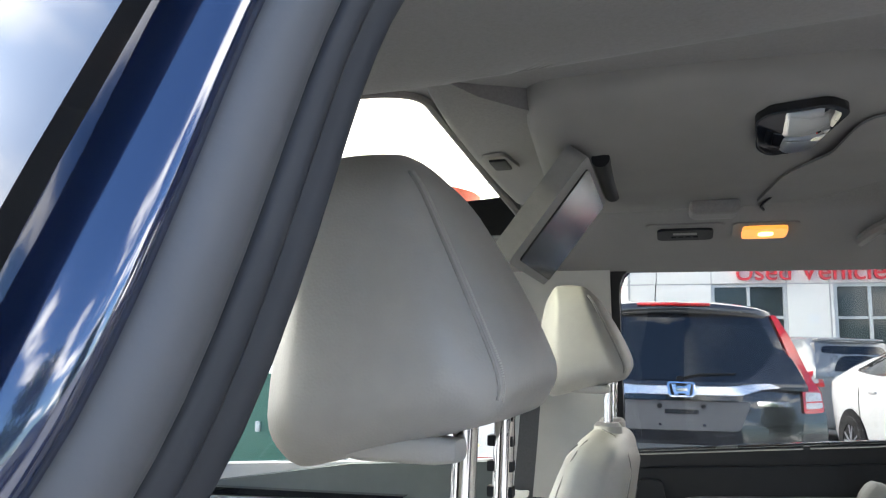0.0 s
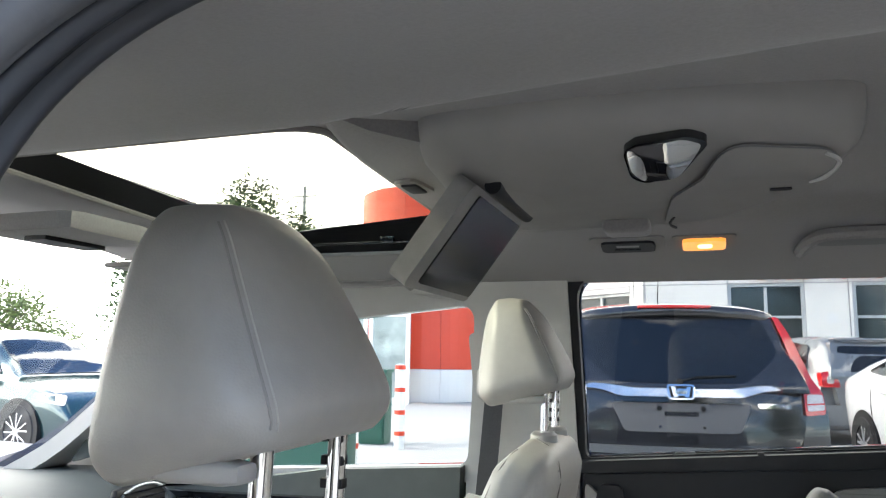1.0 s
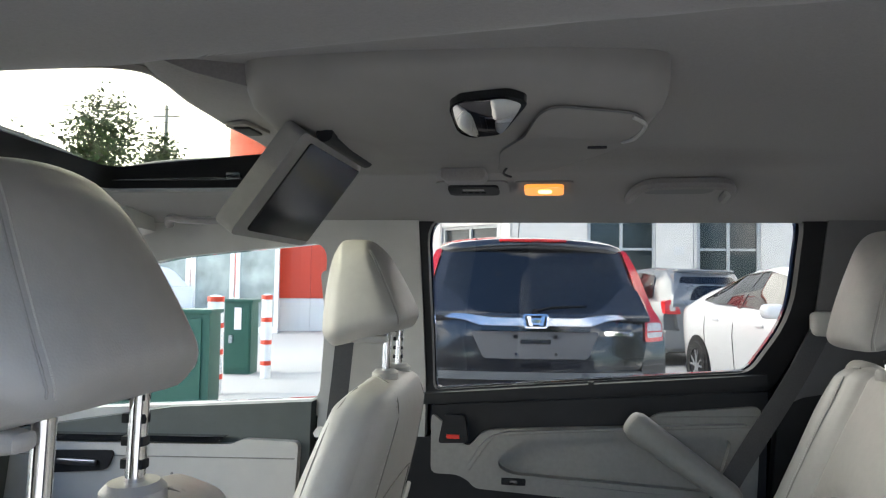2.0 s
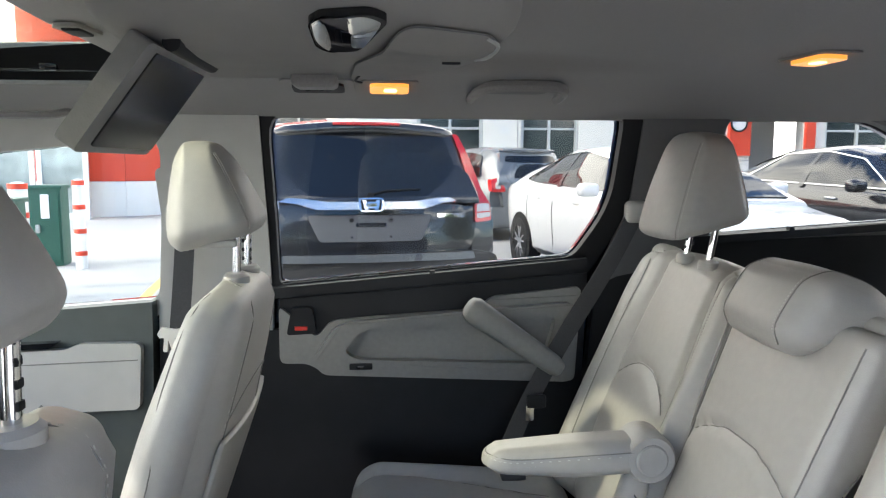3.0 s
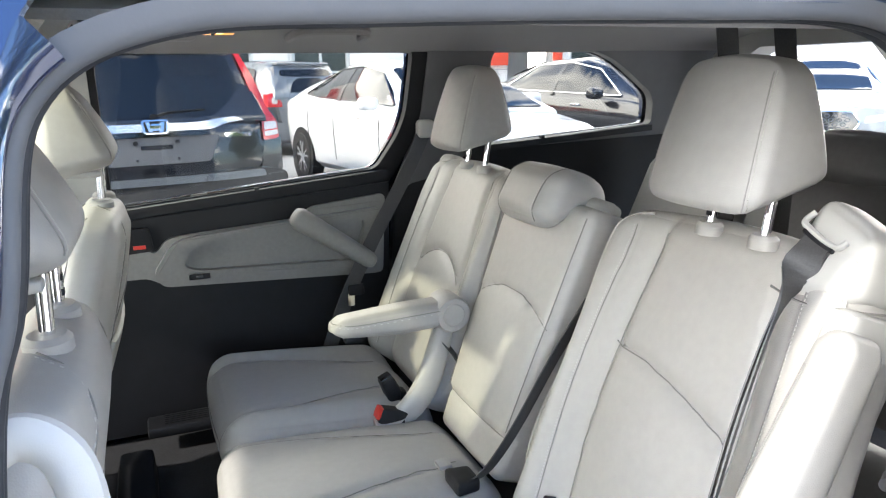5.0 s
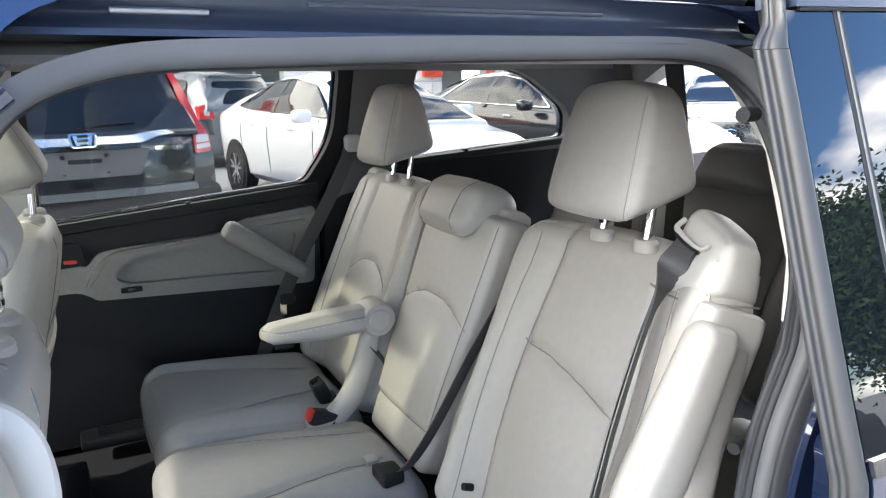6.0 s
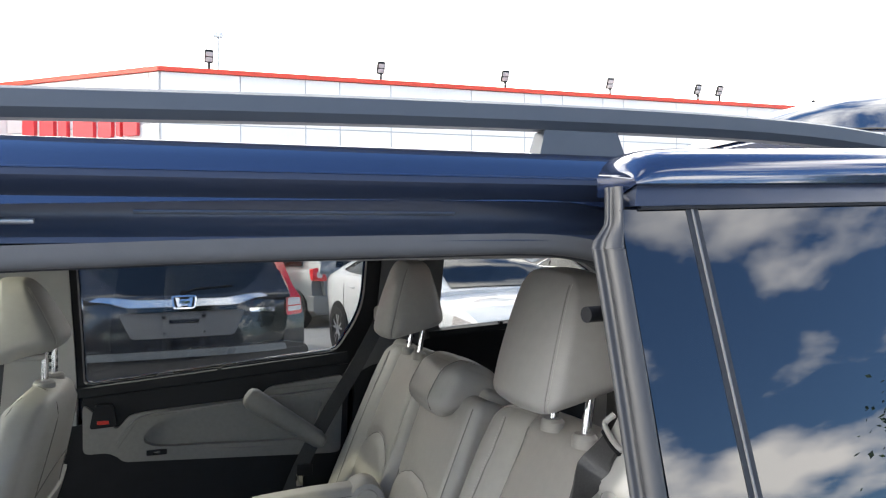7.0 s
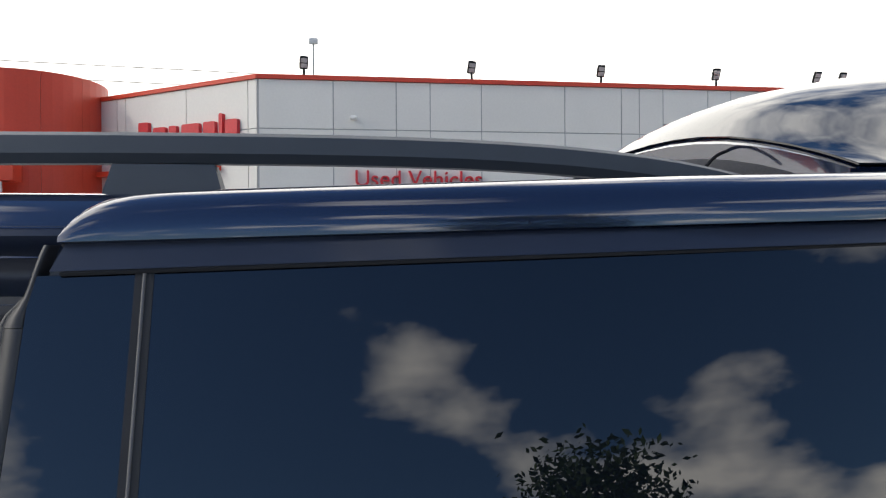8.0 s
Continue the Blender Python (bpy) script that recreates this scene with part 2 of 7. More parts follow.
def rbox(sx, sy, sz, r=0.02, n=6, warp=None, at=(0, 0, 0), bulge=(0, 0, 0)):
    """A box with rounded edges and faces that swell, then bent by warp(u, v, w, point), u, v and w running from -1 to 1."""
    bm = bmesh.new()
    h = Vector((sx / 2, sy / 2, sz / 2))
    r = min(r, h.x, h.y, h.z)
    seen = {}

    def vert(c):
        key = tuple(round(k, 5) for k in c)
        if key not in seen:
            p = Vector((c[0] * h.x, c[1] * h.y, c[2] * h.z))
            q = Vector([max(-(h[i] - r), min(h[i] - r, p[i])) for i in range(3)])
            d = p - q
            if d.length > 1e-9:
                p = q + d.normalized() * r
            for i in range(3):
                j, k = (i + 1) % 3, (i + 2) % 3
                p[i] += bulge[i] * c[i] * (1 - c[j] ** 2) * (1 - c[k] ** 2)
            if warp:
                p = Vector(warp(c[0], c[1], c[2], p))
            seen[key] = bm.verts.new(p + Vector(at))
        return seen[key]

    def edge_param(i):
        # finer steps towards the edges
        s = -1 + 2 * i / n
        return math.copysign(abs(s) ** 0.75, s)

    for axis in range(3):
        for side in (-1, 1):
            for i in range(n):
                for j in range(n):
                    quad = []
                    for a, b in ((i, j), (i + 1, j), (i + 1, j + 1), (i, j + 1)):
                        c = [0, 0, 0]
                        c[axis] = side
                        c[(axis + 1) % 3] = edge_param(a)
                        c[(axis + 2) % 3] = edge_param(b)
                        quad.append(vert(c))
                    if len(set(quad)) == 4:
                        bm.faces.new(quad)
    return bm


def cyl(r, p, q, n=16, r2=None, bm=None):
    """A capped round bar from p to q."""
    bm = bm or bmesh.new()
    p, q = Vector(p), Vector(q)
    d = q - p
    m = Matrix.Translation((p + q) / 2) @ d.to_track_quat("Z", "Y").to_matrix().to_4x4()
    bmesh.ops.create_cone(bm, cap_ends=True, segments=n, radius1=r, radius2=r if r2 is None else r2, depth=d.length, matrix=m)
    return bm


def sweep(path, profile, closed=False, side=None, bm=None, caps=True):
    """A profile of (a, b) carried along a path of points: a runs along side(i) or the path's level normal, b across both."""
    bm = bm or bmesh.new()
    pts = [Vector(p) for p in path]
    n = len(pts)
    rings = []
    for i, p in enumerate(pts):
        a, b = (pts[i - 1], pts[(i + 1) % n]) if closed else (pts[max(0, i - 1)], pts[min(n - 1, i + 1)])
        t = (b - a).normalized()
        s = Vector(side(i, p)) if side else Vector((0, 0, 1)).cross(t)
        s = (s - t * s.dot(t)).normalized()
        u = t.cross(s)
        rings.append([bm.verts.new(p + s * x + u * y) for x, y in profile])
    k = len(profile)
    for i in range(n if closed else n - 1):
        r, q = rings[i], rings[(i + 1) % n]
        for j in range(k):
            bm.faces.new((r[j], r[(j + 1) % k], q[(j + 1) % k], q[j]))
    if caps and not closed:
        bm.faces.new(rings[0])
        bm.faces.new(rings[-1][::-1])
    return bm


def ring(r, n=8, ry=None):
    return [(r * math.cos(2 * math.pi * i / n), (r if ry is None else ry) * math.sin(2 * math.pi * i / n)) for i in range(n)]


def smooth_path(pts, k=6, closed=False):
    """Points along a Catmull-Rom curve through pts."""
    pts = [Vector(p) for p in pts]
    n = len(pts)
    out = []
    for i in range(n if closed else n - 1):
        get = (lambda j: pts[j % n]) if closed else (lambda j: pts[max(0, min(n - 1, j))])
        p0, p1, p2, p3 = get(i - 1), get(i), get(i + 1), get(i + 2)
        for s in range(k):
            t = s / k
            out.append(0.5 * ((2 * p1) + (p2 - p0) * t + (2 * p0 - 5 * p1 + 4 * p2 - p3) * t * t + (3 * p1 - p0 - 3 * p2 + p3) * t ** 3))
    if not closed:
        out.append(pts[-1])
    return out


def rpoly(pts, r, n=5):
    """A polygon of (u, v) with rounded corners; r is one radius or one for each corner."""
    out = []
    k = len(pts)
    rs = r if isinstance(r, (list, tuple)) else [r] * k
    for i in range(k):
        p, a, b = Vector(pts[i]), Vector(pts[i - 1]), Vector(pts[(i + 1) % k])
        da, db = (a - p), (b - p)
        d = min(rs[i], da.length * 0.45, db.length * 0.45)
        if d < 1e-4:
            out.append((p.x, p.y))
            continue
        p0, p2 = p + da.normalized() * d, p + db.normalized() * d
        for j in range(n + 1):
            t = j / n
            q = p0 * (1 - t) ** 2 + p * 2 * t * (1 - t) + p2 * t * t
            out.append((q.x, q.y))
    return out


def slab(outer, fmap, t0, t1, holes=(), grain=0.12, bm=None):
    """A plate with the outline outer and holes, laid on a surface by fmap(u, v, t), from the depth t0 to t1."""
    bm = bm or bmesh.new()
    flat = bmesh.new()
    loops = []
    for poly in (outer, *holes):
        dense = []
        for i, p in enumerate(poly):
            q = poly[(i + 1) % len(poly)]
            steps = max(1, int(math.dist(p, q) / grain))
            dense += [(p[0] + (q[0] - p[0]) * s / steps, p[1] + (q[1] - p[1]) * s / steps) for s in range(steps)]
        vs = [flat.verts.new((*p, 0)) for p in dense]
        loops.append(vs)
        for i, v in enumerate(vs):
            flat.edges.new((v, vs[(i + 1) % len(vs)]))
    bmesh.ops.triangle_fill(flat, use_beauty=True, use_dissolve=False, edges=flat.edges[:])
    for _ in range(7):
        long = [e for e in flat.edges if e.calc_length() > grain * 1.6 and not e.is_boundary]
        if not long:
            break
        bmesh.ops.subdivide_edges(flat, edges=long, cuts=1)
        bmesh.ops.triangulate(flat, faces=[f for f in flat.faces if len(f.verts) > 3])
    flat.verts.index_update()
    front = [bm.verts.new(fmap(v.co.x, v.co.y, t1)) for v in flat.verts]
    back = [bm.verts.new(fmap(v.co.x, v.co.y, t0)) for v in flat.verts]
    for f in flat.faces:
        idx = [v.index for v in f.verts]
        bm.faces.new([front[i] for i in idx])
        bm.faces.new([back[i] for i in idx[::-1]])
    for e in flat.edges:
        if len(e.link_faces) == 1:
            i, j = e.verts[0].index, e.verts[1].index
            bm.faces.new((front[i], front[j], back[j], back[i]))
    flat.free()
    return bm


def loft(rings, caps=True, bm=None, closed=True):
    """A skin over rings of points, all of one length."""
    bm = bm or bmesh.new()
    vs = [[bm.verts.new(p) for p in r] for r in rings]
    k = len(vs[0])
    for r, q in zip(vs, vs[1:]):
        for j in range(k if closed else k - 1):
            bm.faces.new((r[j], r[(j + 1) % k], q[(j + 1) % k], q[j]))
    if caps:
        bm.faces.new(vs[0])
        bm.faces.new(vs[-1][::-1])
    return bm


def skin_path(ob, pts, k=8, lift=0.0):
    """A smooth path through pts, drawn onto the skin of a part."""
    me = ob.data
    tree_ = mathutils.bvhtree.BVHTree.FromPolygons([v.co[:] for v in me.vertices], [p.vertices[:] for p in me.polygons])
    out = []
    for p in smooth_path(pts, k):
        q, n, _, _ = tree_.find_nearest(p)
        if not out or (q - out[-1]).length > 1e-4:
            out.append(q + n * lift)
    # evened out, so that the thread runs straight over the facets
    for _ in range(3):
        out = out[:1] + [(a + b * 2 + c) / 4 for a, b, c in zip(out, out[1:], out[2:])] + out[-1:]
    return out


def seam_on(ob, pts, r=0.0012, stitch=None, material=None):
    """A sewn seam sunk in the skin of a cushion, with a row of stitches set off to its side."""
    path = skin_path(ob, pts, lift=r * 0.7)
    part("seam", sweep(path, ring(r, 6)), material or SEAM, ob)
    if stitch is not None:
        off = Vector(stitch)
        row = skin_path(ob, [p + off for p in path], 2, 0.0004)
        bm = bmesh.new()
        for a, b in zip(row[::2], row[1::2]):
            if (b - a).length > 1e-4:
                sweep([a, a + (b - a).normalized() * min(0.0042, (b - a).length)], ring(0.0009, 4), bm=bm)
        tagged(part("stitching", bm, STITCH, ob), "row of pale stitches", kind="stuff")


def text_part(name, words, size, depth, m, material, parent, label=""):
    """Raised letters in Blender's own font, standing in the plane of m."""
    cu = bpy.data.curves.new(name, "FONT")
    cu.body, cu.size, cu.extrude, cu.align_x = words, size, depth, "CENTER"
    tmp = bpy.data.objects.new(name, cu)
    scene.collection.objects.link(tmp)
    bpy.context.view_layer.update()
    me = bpy.data.meshes.new_from_object(tmp.evaluated_get(bpy.context.evaluated_depsgraph_get()))
    bpy.data.objects.remove(tmp)
    me.transform(m)
    me.materials.clear()
    me.materials.append(material)
    ob = new(name, me)
    ob.parent = parent
    return tagged(ob, label)


# ---- ground ----
def ground_z(y, x=0.0):
    """The lot rises gently from the van towards the building, less so ahead of the van; shaped to fit the camera's
    view.
    """
    return 0.035 * (max(-1.0, min(6.0, y)) + 1.0) * max(0.0, min(1.0, (x + 9.5) / 2.0))


bm = bmesh.new()
xs = [-900, -200, -60, -30, -15, -9.5, -8.5, -7.5, -4, 0, 4, 8, 15, 30, 60, 200, 900]
ys = [-900, -200, -60, -30, -12, -6, -3, -1, 1, 3, 6, 10, 14, 18, 22, 30, 60, 200, 900]
rows = [[bm.verts.new((x, y, ground_z(y, x))) for x in xs] for y in ys]
for a, b in zip(rows, rows[1:]):
    for i in range(len(xs) - 1):
        bm.faces.new((a[i], a[i + 1], b[i + 1], b[i]))
ground = part("ground", bm, ASPHALT, None)
tagged(ground, "pale sun-bleached concrete of a car park", "ground", kind="structure")


def lot_line(x0, y0, x1, y1):
    d = Vector((x1 - x0, y1 - y0)).normalized() * 0.05
    bm = bmesh.new()
    vs = []
    n = 12
    for i in range(n + 1):
        x, y = x0 + (x1 - x0) * i / n, y0 + (y1 - y0) * i / n
        vs.append((bm.verts.new((x - d.y, y + d.x, ground_z(y + d.x) + 0.005)), bm.verts.new((x + d.y, y - d.x, ground_z(y - d.x) + 0.005))))
    for a, b in zip(vs, vs[1:]):
        bm.faces.new((a[0], a[1], b[1], b[0]))
    tagged(part("parking_line", bm, LINE_PAINT, None), "faded yellow parking line painted on asphalt", "parking line", "parking lines", "structure")


for x in (-0.6, 2.35, 5.3):
    lot_line(x, 3.2, x - 0.7, 8.4)

# ---- the minivan ----
van = empty("minivan")
tagged(van, "dark blue minivan with sliding door and liftgate open", "minivan")


def in_y(z):
    """Half width of the cabin's inner trim at a height."""
    return 0.94 if z < 1.2 else 0.94 - 0.36 * (z - 1.2)


def far(x, z, t):
    return (x, in_y(z) - t, z)


def near(x, z, t):
    return (x, -in_y(z) + t, z)


def step(a, b, v):
    k = max(0.0, min(1.0, (v - a) / (b - a)))
    return k * k * (3 - 2 * k)


def head_z(y):
    return 1.672 - (0.10 if y < 0 else 0.078) * (abs(y) / 0.78) ** 2.6


def fold_y(x):
    """Where the headliner folds up from the near edge to its raised middle."""
    return -0.345 - 0.22 * max(0.0, x - 0.85)


def liner_z(x, y):
    f = fold_y(x)
    up = 0.020 * step(f - 0.02, f + 0.06, y) * step(0.40, 0.30, y) * step(1.9, 1.5, x)
    return head_z(y) + up - 0.010 * math.exp(-((y - f + 0.03) / 0.09) ** 2) * step(2.2, 1.6, x)


def roof_z(x, y):
    return 1.738 - 0.085 * (abs(y) / 0.80) ** 3 - 0.012 * ((x - 1.4) / 1.6) ** 2


ARCHES = [(-0.75, 0.36), (2.25, 0.36)]


def body_outline():
    pts = [(-1.62, 0.42), (-1.15, 0.36)]
    for cx, cz in ARCHES:
        pts += [(cx - 0.38 * math.cos(a), cz + 0.38 * math.sin(a)) for a in [math.pi * k / 10 for k in range(11)]]
        pts += [(-0.2, 0.28), (1.7, 0.28)] if cx < 0 else [(3.1, 0.36)]
    pts += [(3.62, 0.45), (3.66, 0.9), (3.50, 1.2), (3.25, 1.60), (3.0, 1.63), (0.1, 1.63), (-0.1, 1.58), (-0.55, 1.30), (-0.95, 1.06), (-1.5, 0.90), (-1.68, 0.70)]
    return pts


WIN_FRONT = rpoly([(-0.30, 1.035), (0.66, 1.105), (0.715, 1.535), (0.20, 1.485), (-0.26, 1.27)], [0.02, 0.03, 0.05, 0.12, 0.04])
WIN_SLIDE = rpoly([(0.985, 1.144), (1.795, 1.216), (1.88, 1.36), (1.885, 1.612), (0.985, 1.602)], [0.02, 0.03, 0.12, 0.05, 0.07])
WIN_QUARTER = rpoly([(2.16, 1.275), (2.865, 1.325), (2.845, 1.43), (2.57, 1.60), (2.155, 1.607)], [0.03, 0.02, 0.05, 0.14, 0.06])
OPENING = [(0.962, 0.42), (0.966, 1.20), (0.991, 1.38), (1.015, 1.505), (1.11, 1.56), (1.30, 1.572), (1.60, 1.578), (1.80, 1.576), (1.89, 1.54), (1.935, 1.45), (1.93, 1.30), (1.87, 1.18), (1.825, 1.05), (1.805, 0.80), (1.805, 0.42)]
GAP = [(p.x, p.y) for p in smooth_path([(x, z, 0) for x, z in OPENING], 9)]

# outer skin
part("side_panel", slab(body_outline(), far, -0.055, -0.035, [WIN_FRONT, WIN_SLIDE, WIN_QUARTER]), BLUE, van, "dark blue painted side panel")
big_gap = [(x + (0.012 if x > 1.5 else -0.012), z + (0.052 * step(1.49, 1.56, z) if z > 1.4 else 0)) for x, z in GAP]
part("side_panel", slab(body_outline(), near, -0.055, -0.035, [WIN_FRONT, big_gap, WIN_QUARTER]), BLUE, van, "dark blue painted side panel")

# roof skin, with the sunroof cut through it
SUN_HOLE = rpoly([(0.25, -0.285), (0.825, -0.285), (0.825, 0.52), (0.25, 0.52)], 0.06)
SUN_RIM = rpoly([(0.30, -0.31), (0.835, -0.31), (0.835, 0.425), (0.30, 0.475)], 0.05)
SKIN_HOLE = rpoly([(0.22, -0.60), (0.92, -0.60), (0.92, 0.64), (0.22, 0.64)], 0.06)
roof_edge = [(-0.17, -0.735), (0.0, -0.755), (3.05, -0.755), (3.05, 0.755), (0.0, 0.755), (-0.17, 0.735)]
part("roof", slab(roof_edge, lambda x, y, t: (x, y, roof_z(x, y) + t), -0.012, 0, [SKIN_HOLE], 0.15), BLUE, van, "dark blue metallic roof")
for s in (-1, 1):
    # the roof's shoulder, with the drip groove inside it
    prof = [(0.0, 1.60), (-0.012, 1.652), (0.004, 1.676), (0.028, 1.696), (0.052, 1.700), (0.060, 1.688), (0.078, 1.690), (0.090, 1.675), (0.06, 1.64)]
    rings_ = [[(x, s * (0.812 - a), (max(z, 1.648 - a) if s < 0 and 1.0 < x < 2.0 else z) - 0.012 * ((x - 1.4) / 1.6) ** 2) for a, z in prof] for x in [0.02 + 0.12 * i for i in range(26)]]
    part("roof_shoulder", loft(rings_), BLUE, van, "dark blue roof edge with a drip groove")

part("headliner", slab([(-0.15, -0.79), (3.1, -0.79), (3.1, 0.79), (-0.15, 0.79)], lambda x, y, t: (x, y, liner_z(x, y) - t), 0, 0.008, [SUN_HOLE], 0.03), HEADLINER, van, "warm grey woven headliner")
# sunroof shaft, its dark frame and its pane
bm = bmesh.new()
rings_ = [[(x, y, liner_z(x, y) - 0.010) for x, y in SUN_HOLE], [(x, y, liner_z(x, y) + 0.030 + 0.022 * max(0.0, x - 0.30) / 0.53 * (1 if y > 0 else 0)) for x, y in SUN_RIM], [(x, y, roof_z(x, y) - 0.013) for x, y in SKIN_HOLE]]
loft(rings_, caps=False, bm=bm)
bmesh.ops.solidify(bm, geom=bm.faces[:], thickness=-0.003)
sun_frame = part("sunroof_frame", bm, TRIM_DARK, van, "black sunroof shaft")
rim = sweep([(x, y, liner_z(x, y) - 0.010) for x, y in SUN_HOLE], ring(0.006, 8), closed=True)
part("sunroof_trim", rim, HEADLINER, sun_frame, "grey rolled sunroof edge")
part("sunroof_track", rbox(0.50, 0.010, 0.010, 0.003, 3, at=(0.55, 0.500, 1.658)), GLOSS_BLACK, sun_frame)
part("sunroof_latch", rbox(0.035, 0.016, 0.030, 0.004, 3, at=(0.60, 0.490, 1.668)), GLOSS_BLACK, sun_frame)
part("sunroof_pane", slab([(0.225, -0.595), (0.915, -0.595), (0.915, 0.635), (0.225, 0.635)], lambda x, y, t: (x, y, roof_z(x, y) + t), -0.009, -0.005, grain=0.15), ROOF_GLASS, van, "tinted sunroof glass")

# roof rails
for s in (-1, 1):
    pts = smooth_path([(0.15, s * 0.70, 1.69), (0.35, s * 0.712, 1.722), (0.9, s * 0.722, 1.733), (1.6, s * 0.724, 1.750), (2.15, s * 0.722, 1.752), (2.45, s * 0.716, 1.735), (2.64, s * 0.705, 1.702)], 6)
    rail = part("roof_rail", sweep(pts, [(0.016, -0.016), (0.019, 0.002), (0.013, 0.016), (-0.003, 0.020), (-0.017, 0.014), (-0.019, -0.006), (-0.012, -0.017)]), RAIL, van, "matt dark grey roof rail")
    for x in (0.55, 1.87):
        foot = loft([[(x - l, s * (0.722 - w), z), (x + l, s * (0.722 - w), z), (x + l, s * (0.722 + w), z), (x - l, s * (0.722 + w), z)] for l, w, z in ((0.070, 0.022, 1.690), (0.066, 0.021, 1.700), (0.056, 0.016, 1.735))])
        part("rail_foot", foot, RAIL, rail)

# the jamb over the sliding door and the rubber round its opening
jamb_prof = [(0.822, 1.662), (0.827, 1.652), (0.823, 1.645), (0.813, 1.636), (0.806, 1.625), (0.804, 1.612), (0.808, 1.602), (0.818, 1.594), (0.832, 1.589), (0.835, 1.583), (0.80, 1.579), (0.76, 1.60), (0.76, 1.66)]
part("door_header", loft([[(x, -y, z) for y, z in jamb_prof] for x in [0.99 + 0.1 * i for i in range(10)]]), JAMB, van, "dark glossy channel over the door opening")
# Bright rod along the channel, added for the highlight on its step.
part("step_highlight", sweep([(1.30, -0.806, 1.6165), (1.66, -0.806, 1.6165)], ring(0.0022, 6)), BRUSHED, van, "thin bright rod for the highlight on the channel's step")
part("striker_plate", rbox(0.085, 0.006, 0.008, 0.003, 5, at=(1.165, -0.806, 1.606)), BRUSHED, van, "small bright striker plate")
seal_path = [(x, -in_y(z) - 0.008, z) for x, z in GAP]


def seal_side(i, p):
    return (0, 1, 0)


lip = [(0.018, -0.012), (0.0184, 0.004), (0.0168, 0.011), (0.0130, 0.0145), (0.0090, 0.0130), (0.0058, 0.0095), (0.0030, 0.0120), (-0.0010, 0.0150), (-0.0050, 0.0135), (-0.0075, 0.0085), (-0.008, -0.012)]
lip = [(p.x, p.y) for p in smooth_path([(a, b, 0) for a, b in lip], 4)]
part("door_seal", sweep(seal_path, [(a + 0.003, -b) for a, b in lip], side=seal_side), RUBBER, van, "ribbed dark rubber door seal")
welt = [(-0.007, -0.012), (-0.0075, 0.0085), (-0.0110, 0.0120), (-0.0165, 0.0128), (-0.0225, 0.0100), (-0.0258, 0.0030), (-0.026, -0.012)]
welt = [(p.x, p.y) for p in smooth_path([(a, b, 0) for a, b in welt], 5)]
part("seal_welt", sweep(seal_path, [(a + 0.003, -b) for a, b in welt], side=seal_side), SEAL_GREY, van, "smooth grey seal welt")
flange = [(-0.0245, -0.030), (-0.025, 0.000), (-0.0275, 0.0045), (-0.0315, 0.0045), (-0.0355, -0.001), (-0.0385, -0.010), (-0.040, -0.030)]
flange = [(p.x, p.y) for p in smooth_path([(a, b, 0) for a, b in flange], 4)]
cut_a = next(i for i, p in enumerate(seal_path) if p[2] > 1.53)
cut_b = next(i for i, p in enumerate(seal_path) if i > len(seal_path) // 2 and p[2] < 1.53)
for i0, i1, finish in ((0, cut_a + 1, BLUE), (cut_b, len(seal_path), RUBBER)):
    part("jamb_flange", sweep(seal_path[i0:i1], [(a + 0.003, -b) for a, b in flange], side=seal_side), finish, van, "outer lip round the opening")

# pillar covers between the seal and the cabin
b_face = [(z, w) for z, w in ((0.45, 0.16), (0.9, 0.16), (1.2, 0.15), (1.4, 0.14), (1.52, 0.15))]
part("pillar_trim", loft([[(0.982, -in_y(z) + 0.0, z), (0.980, -in_y(z) + 0.022, z), (0.962, -in_y(z) + 0.034, z), (0.985 - w, -in_y(z) + 0.05, z), (0.985 - w, -in_y(z) + 0.0, z)] for z, w in b_face]), TRIM, van, "light grey pillar cover")
part("pillar_trim", slab([(1.925, 1.215), (2.16, 1.215), (2.16, 1.60), (1.86, 1.60), (1.92, 1.53), (1.965, 1.44), (1.96, 1.29)], near, 0.0, 0.05), TRIM, van, "light grey rear pillar cover")
part("pillar_trim", slab([(1.80, 0.42), (2.16, 0.42), (2.16, 1.213), (1.923, 1.213), (1.90, 1.17), (1.855, 1.04), (1.83, 0.8)], near, 0.0, 0.046), TRIM_DARK, van, "black lower pillar cover")
part("quarter_trim", slab([(2.16, 0.42), (3.2, 0.42), (3.2, 1.60), (2.16, 1.60)], near, 0.0, 0.04, [WIN_QUARTER]), TRIM_DARK, van, "dark cargo side trim")
part("front_door_trim", slab([(-0.6, 0.42), (0.80, 0.42), (0.80, 1.58), (0.1, 1.58), (-0.6, 1.15)], near, 0.0, 0.05, [WIN_FRONT]), TRIM_DARK, van, "dark driver's door trim")
part("grab_handle", sweep(smooth_path([(0.950, -0.919, 1.245), (0.968, -0.890, 1.276), (0.992, -0.882, 1.284), (1.018, -0.886, 1.259), (1.027, -0.890, 1.183), (1.020, -0.894, 1.067), (0.995, -0.907, 1.021), (0.955, -0.927, 1.009)], 6), ring(0.0125, 10, 0.017)), TRIM, van, "light grey curved grab handle")

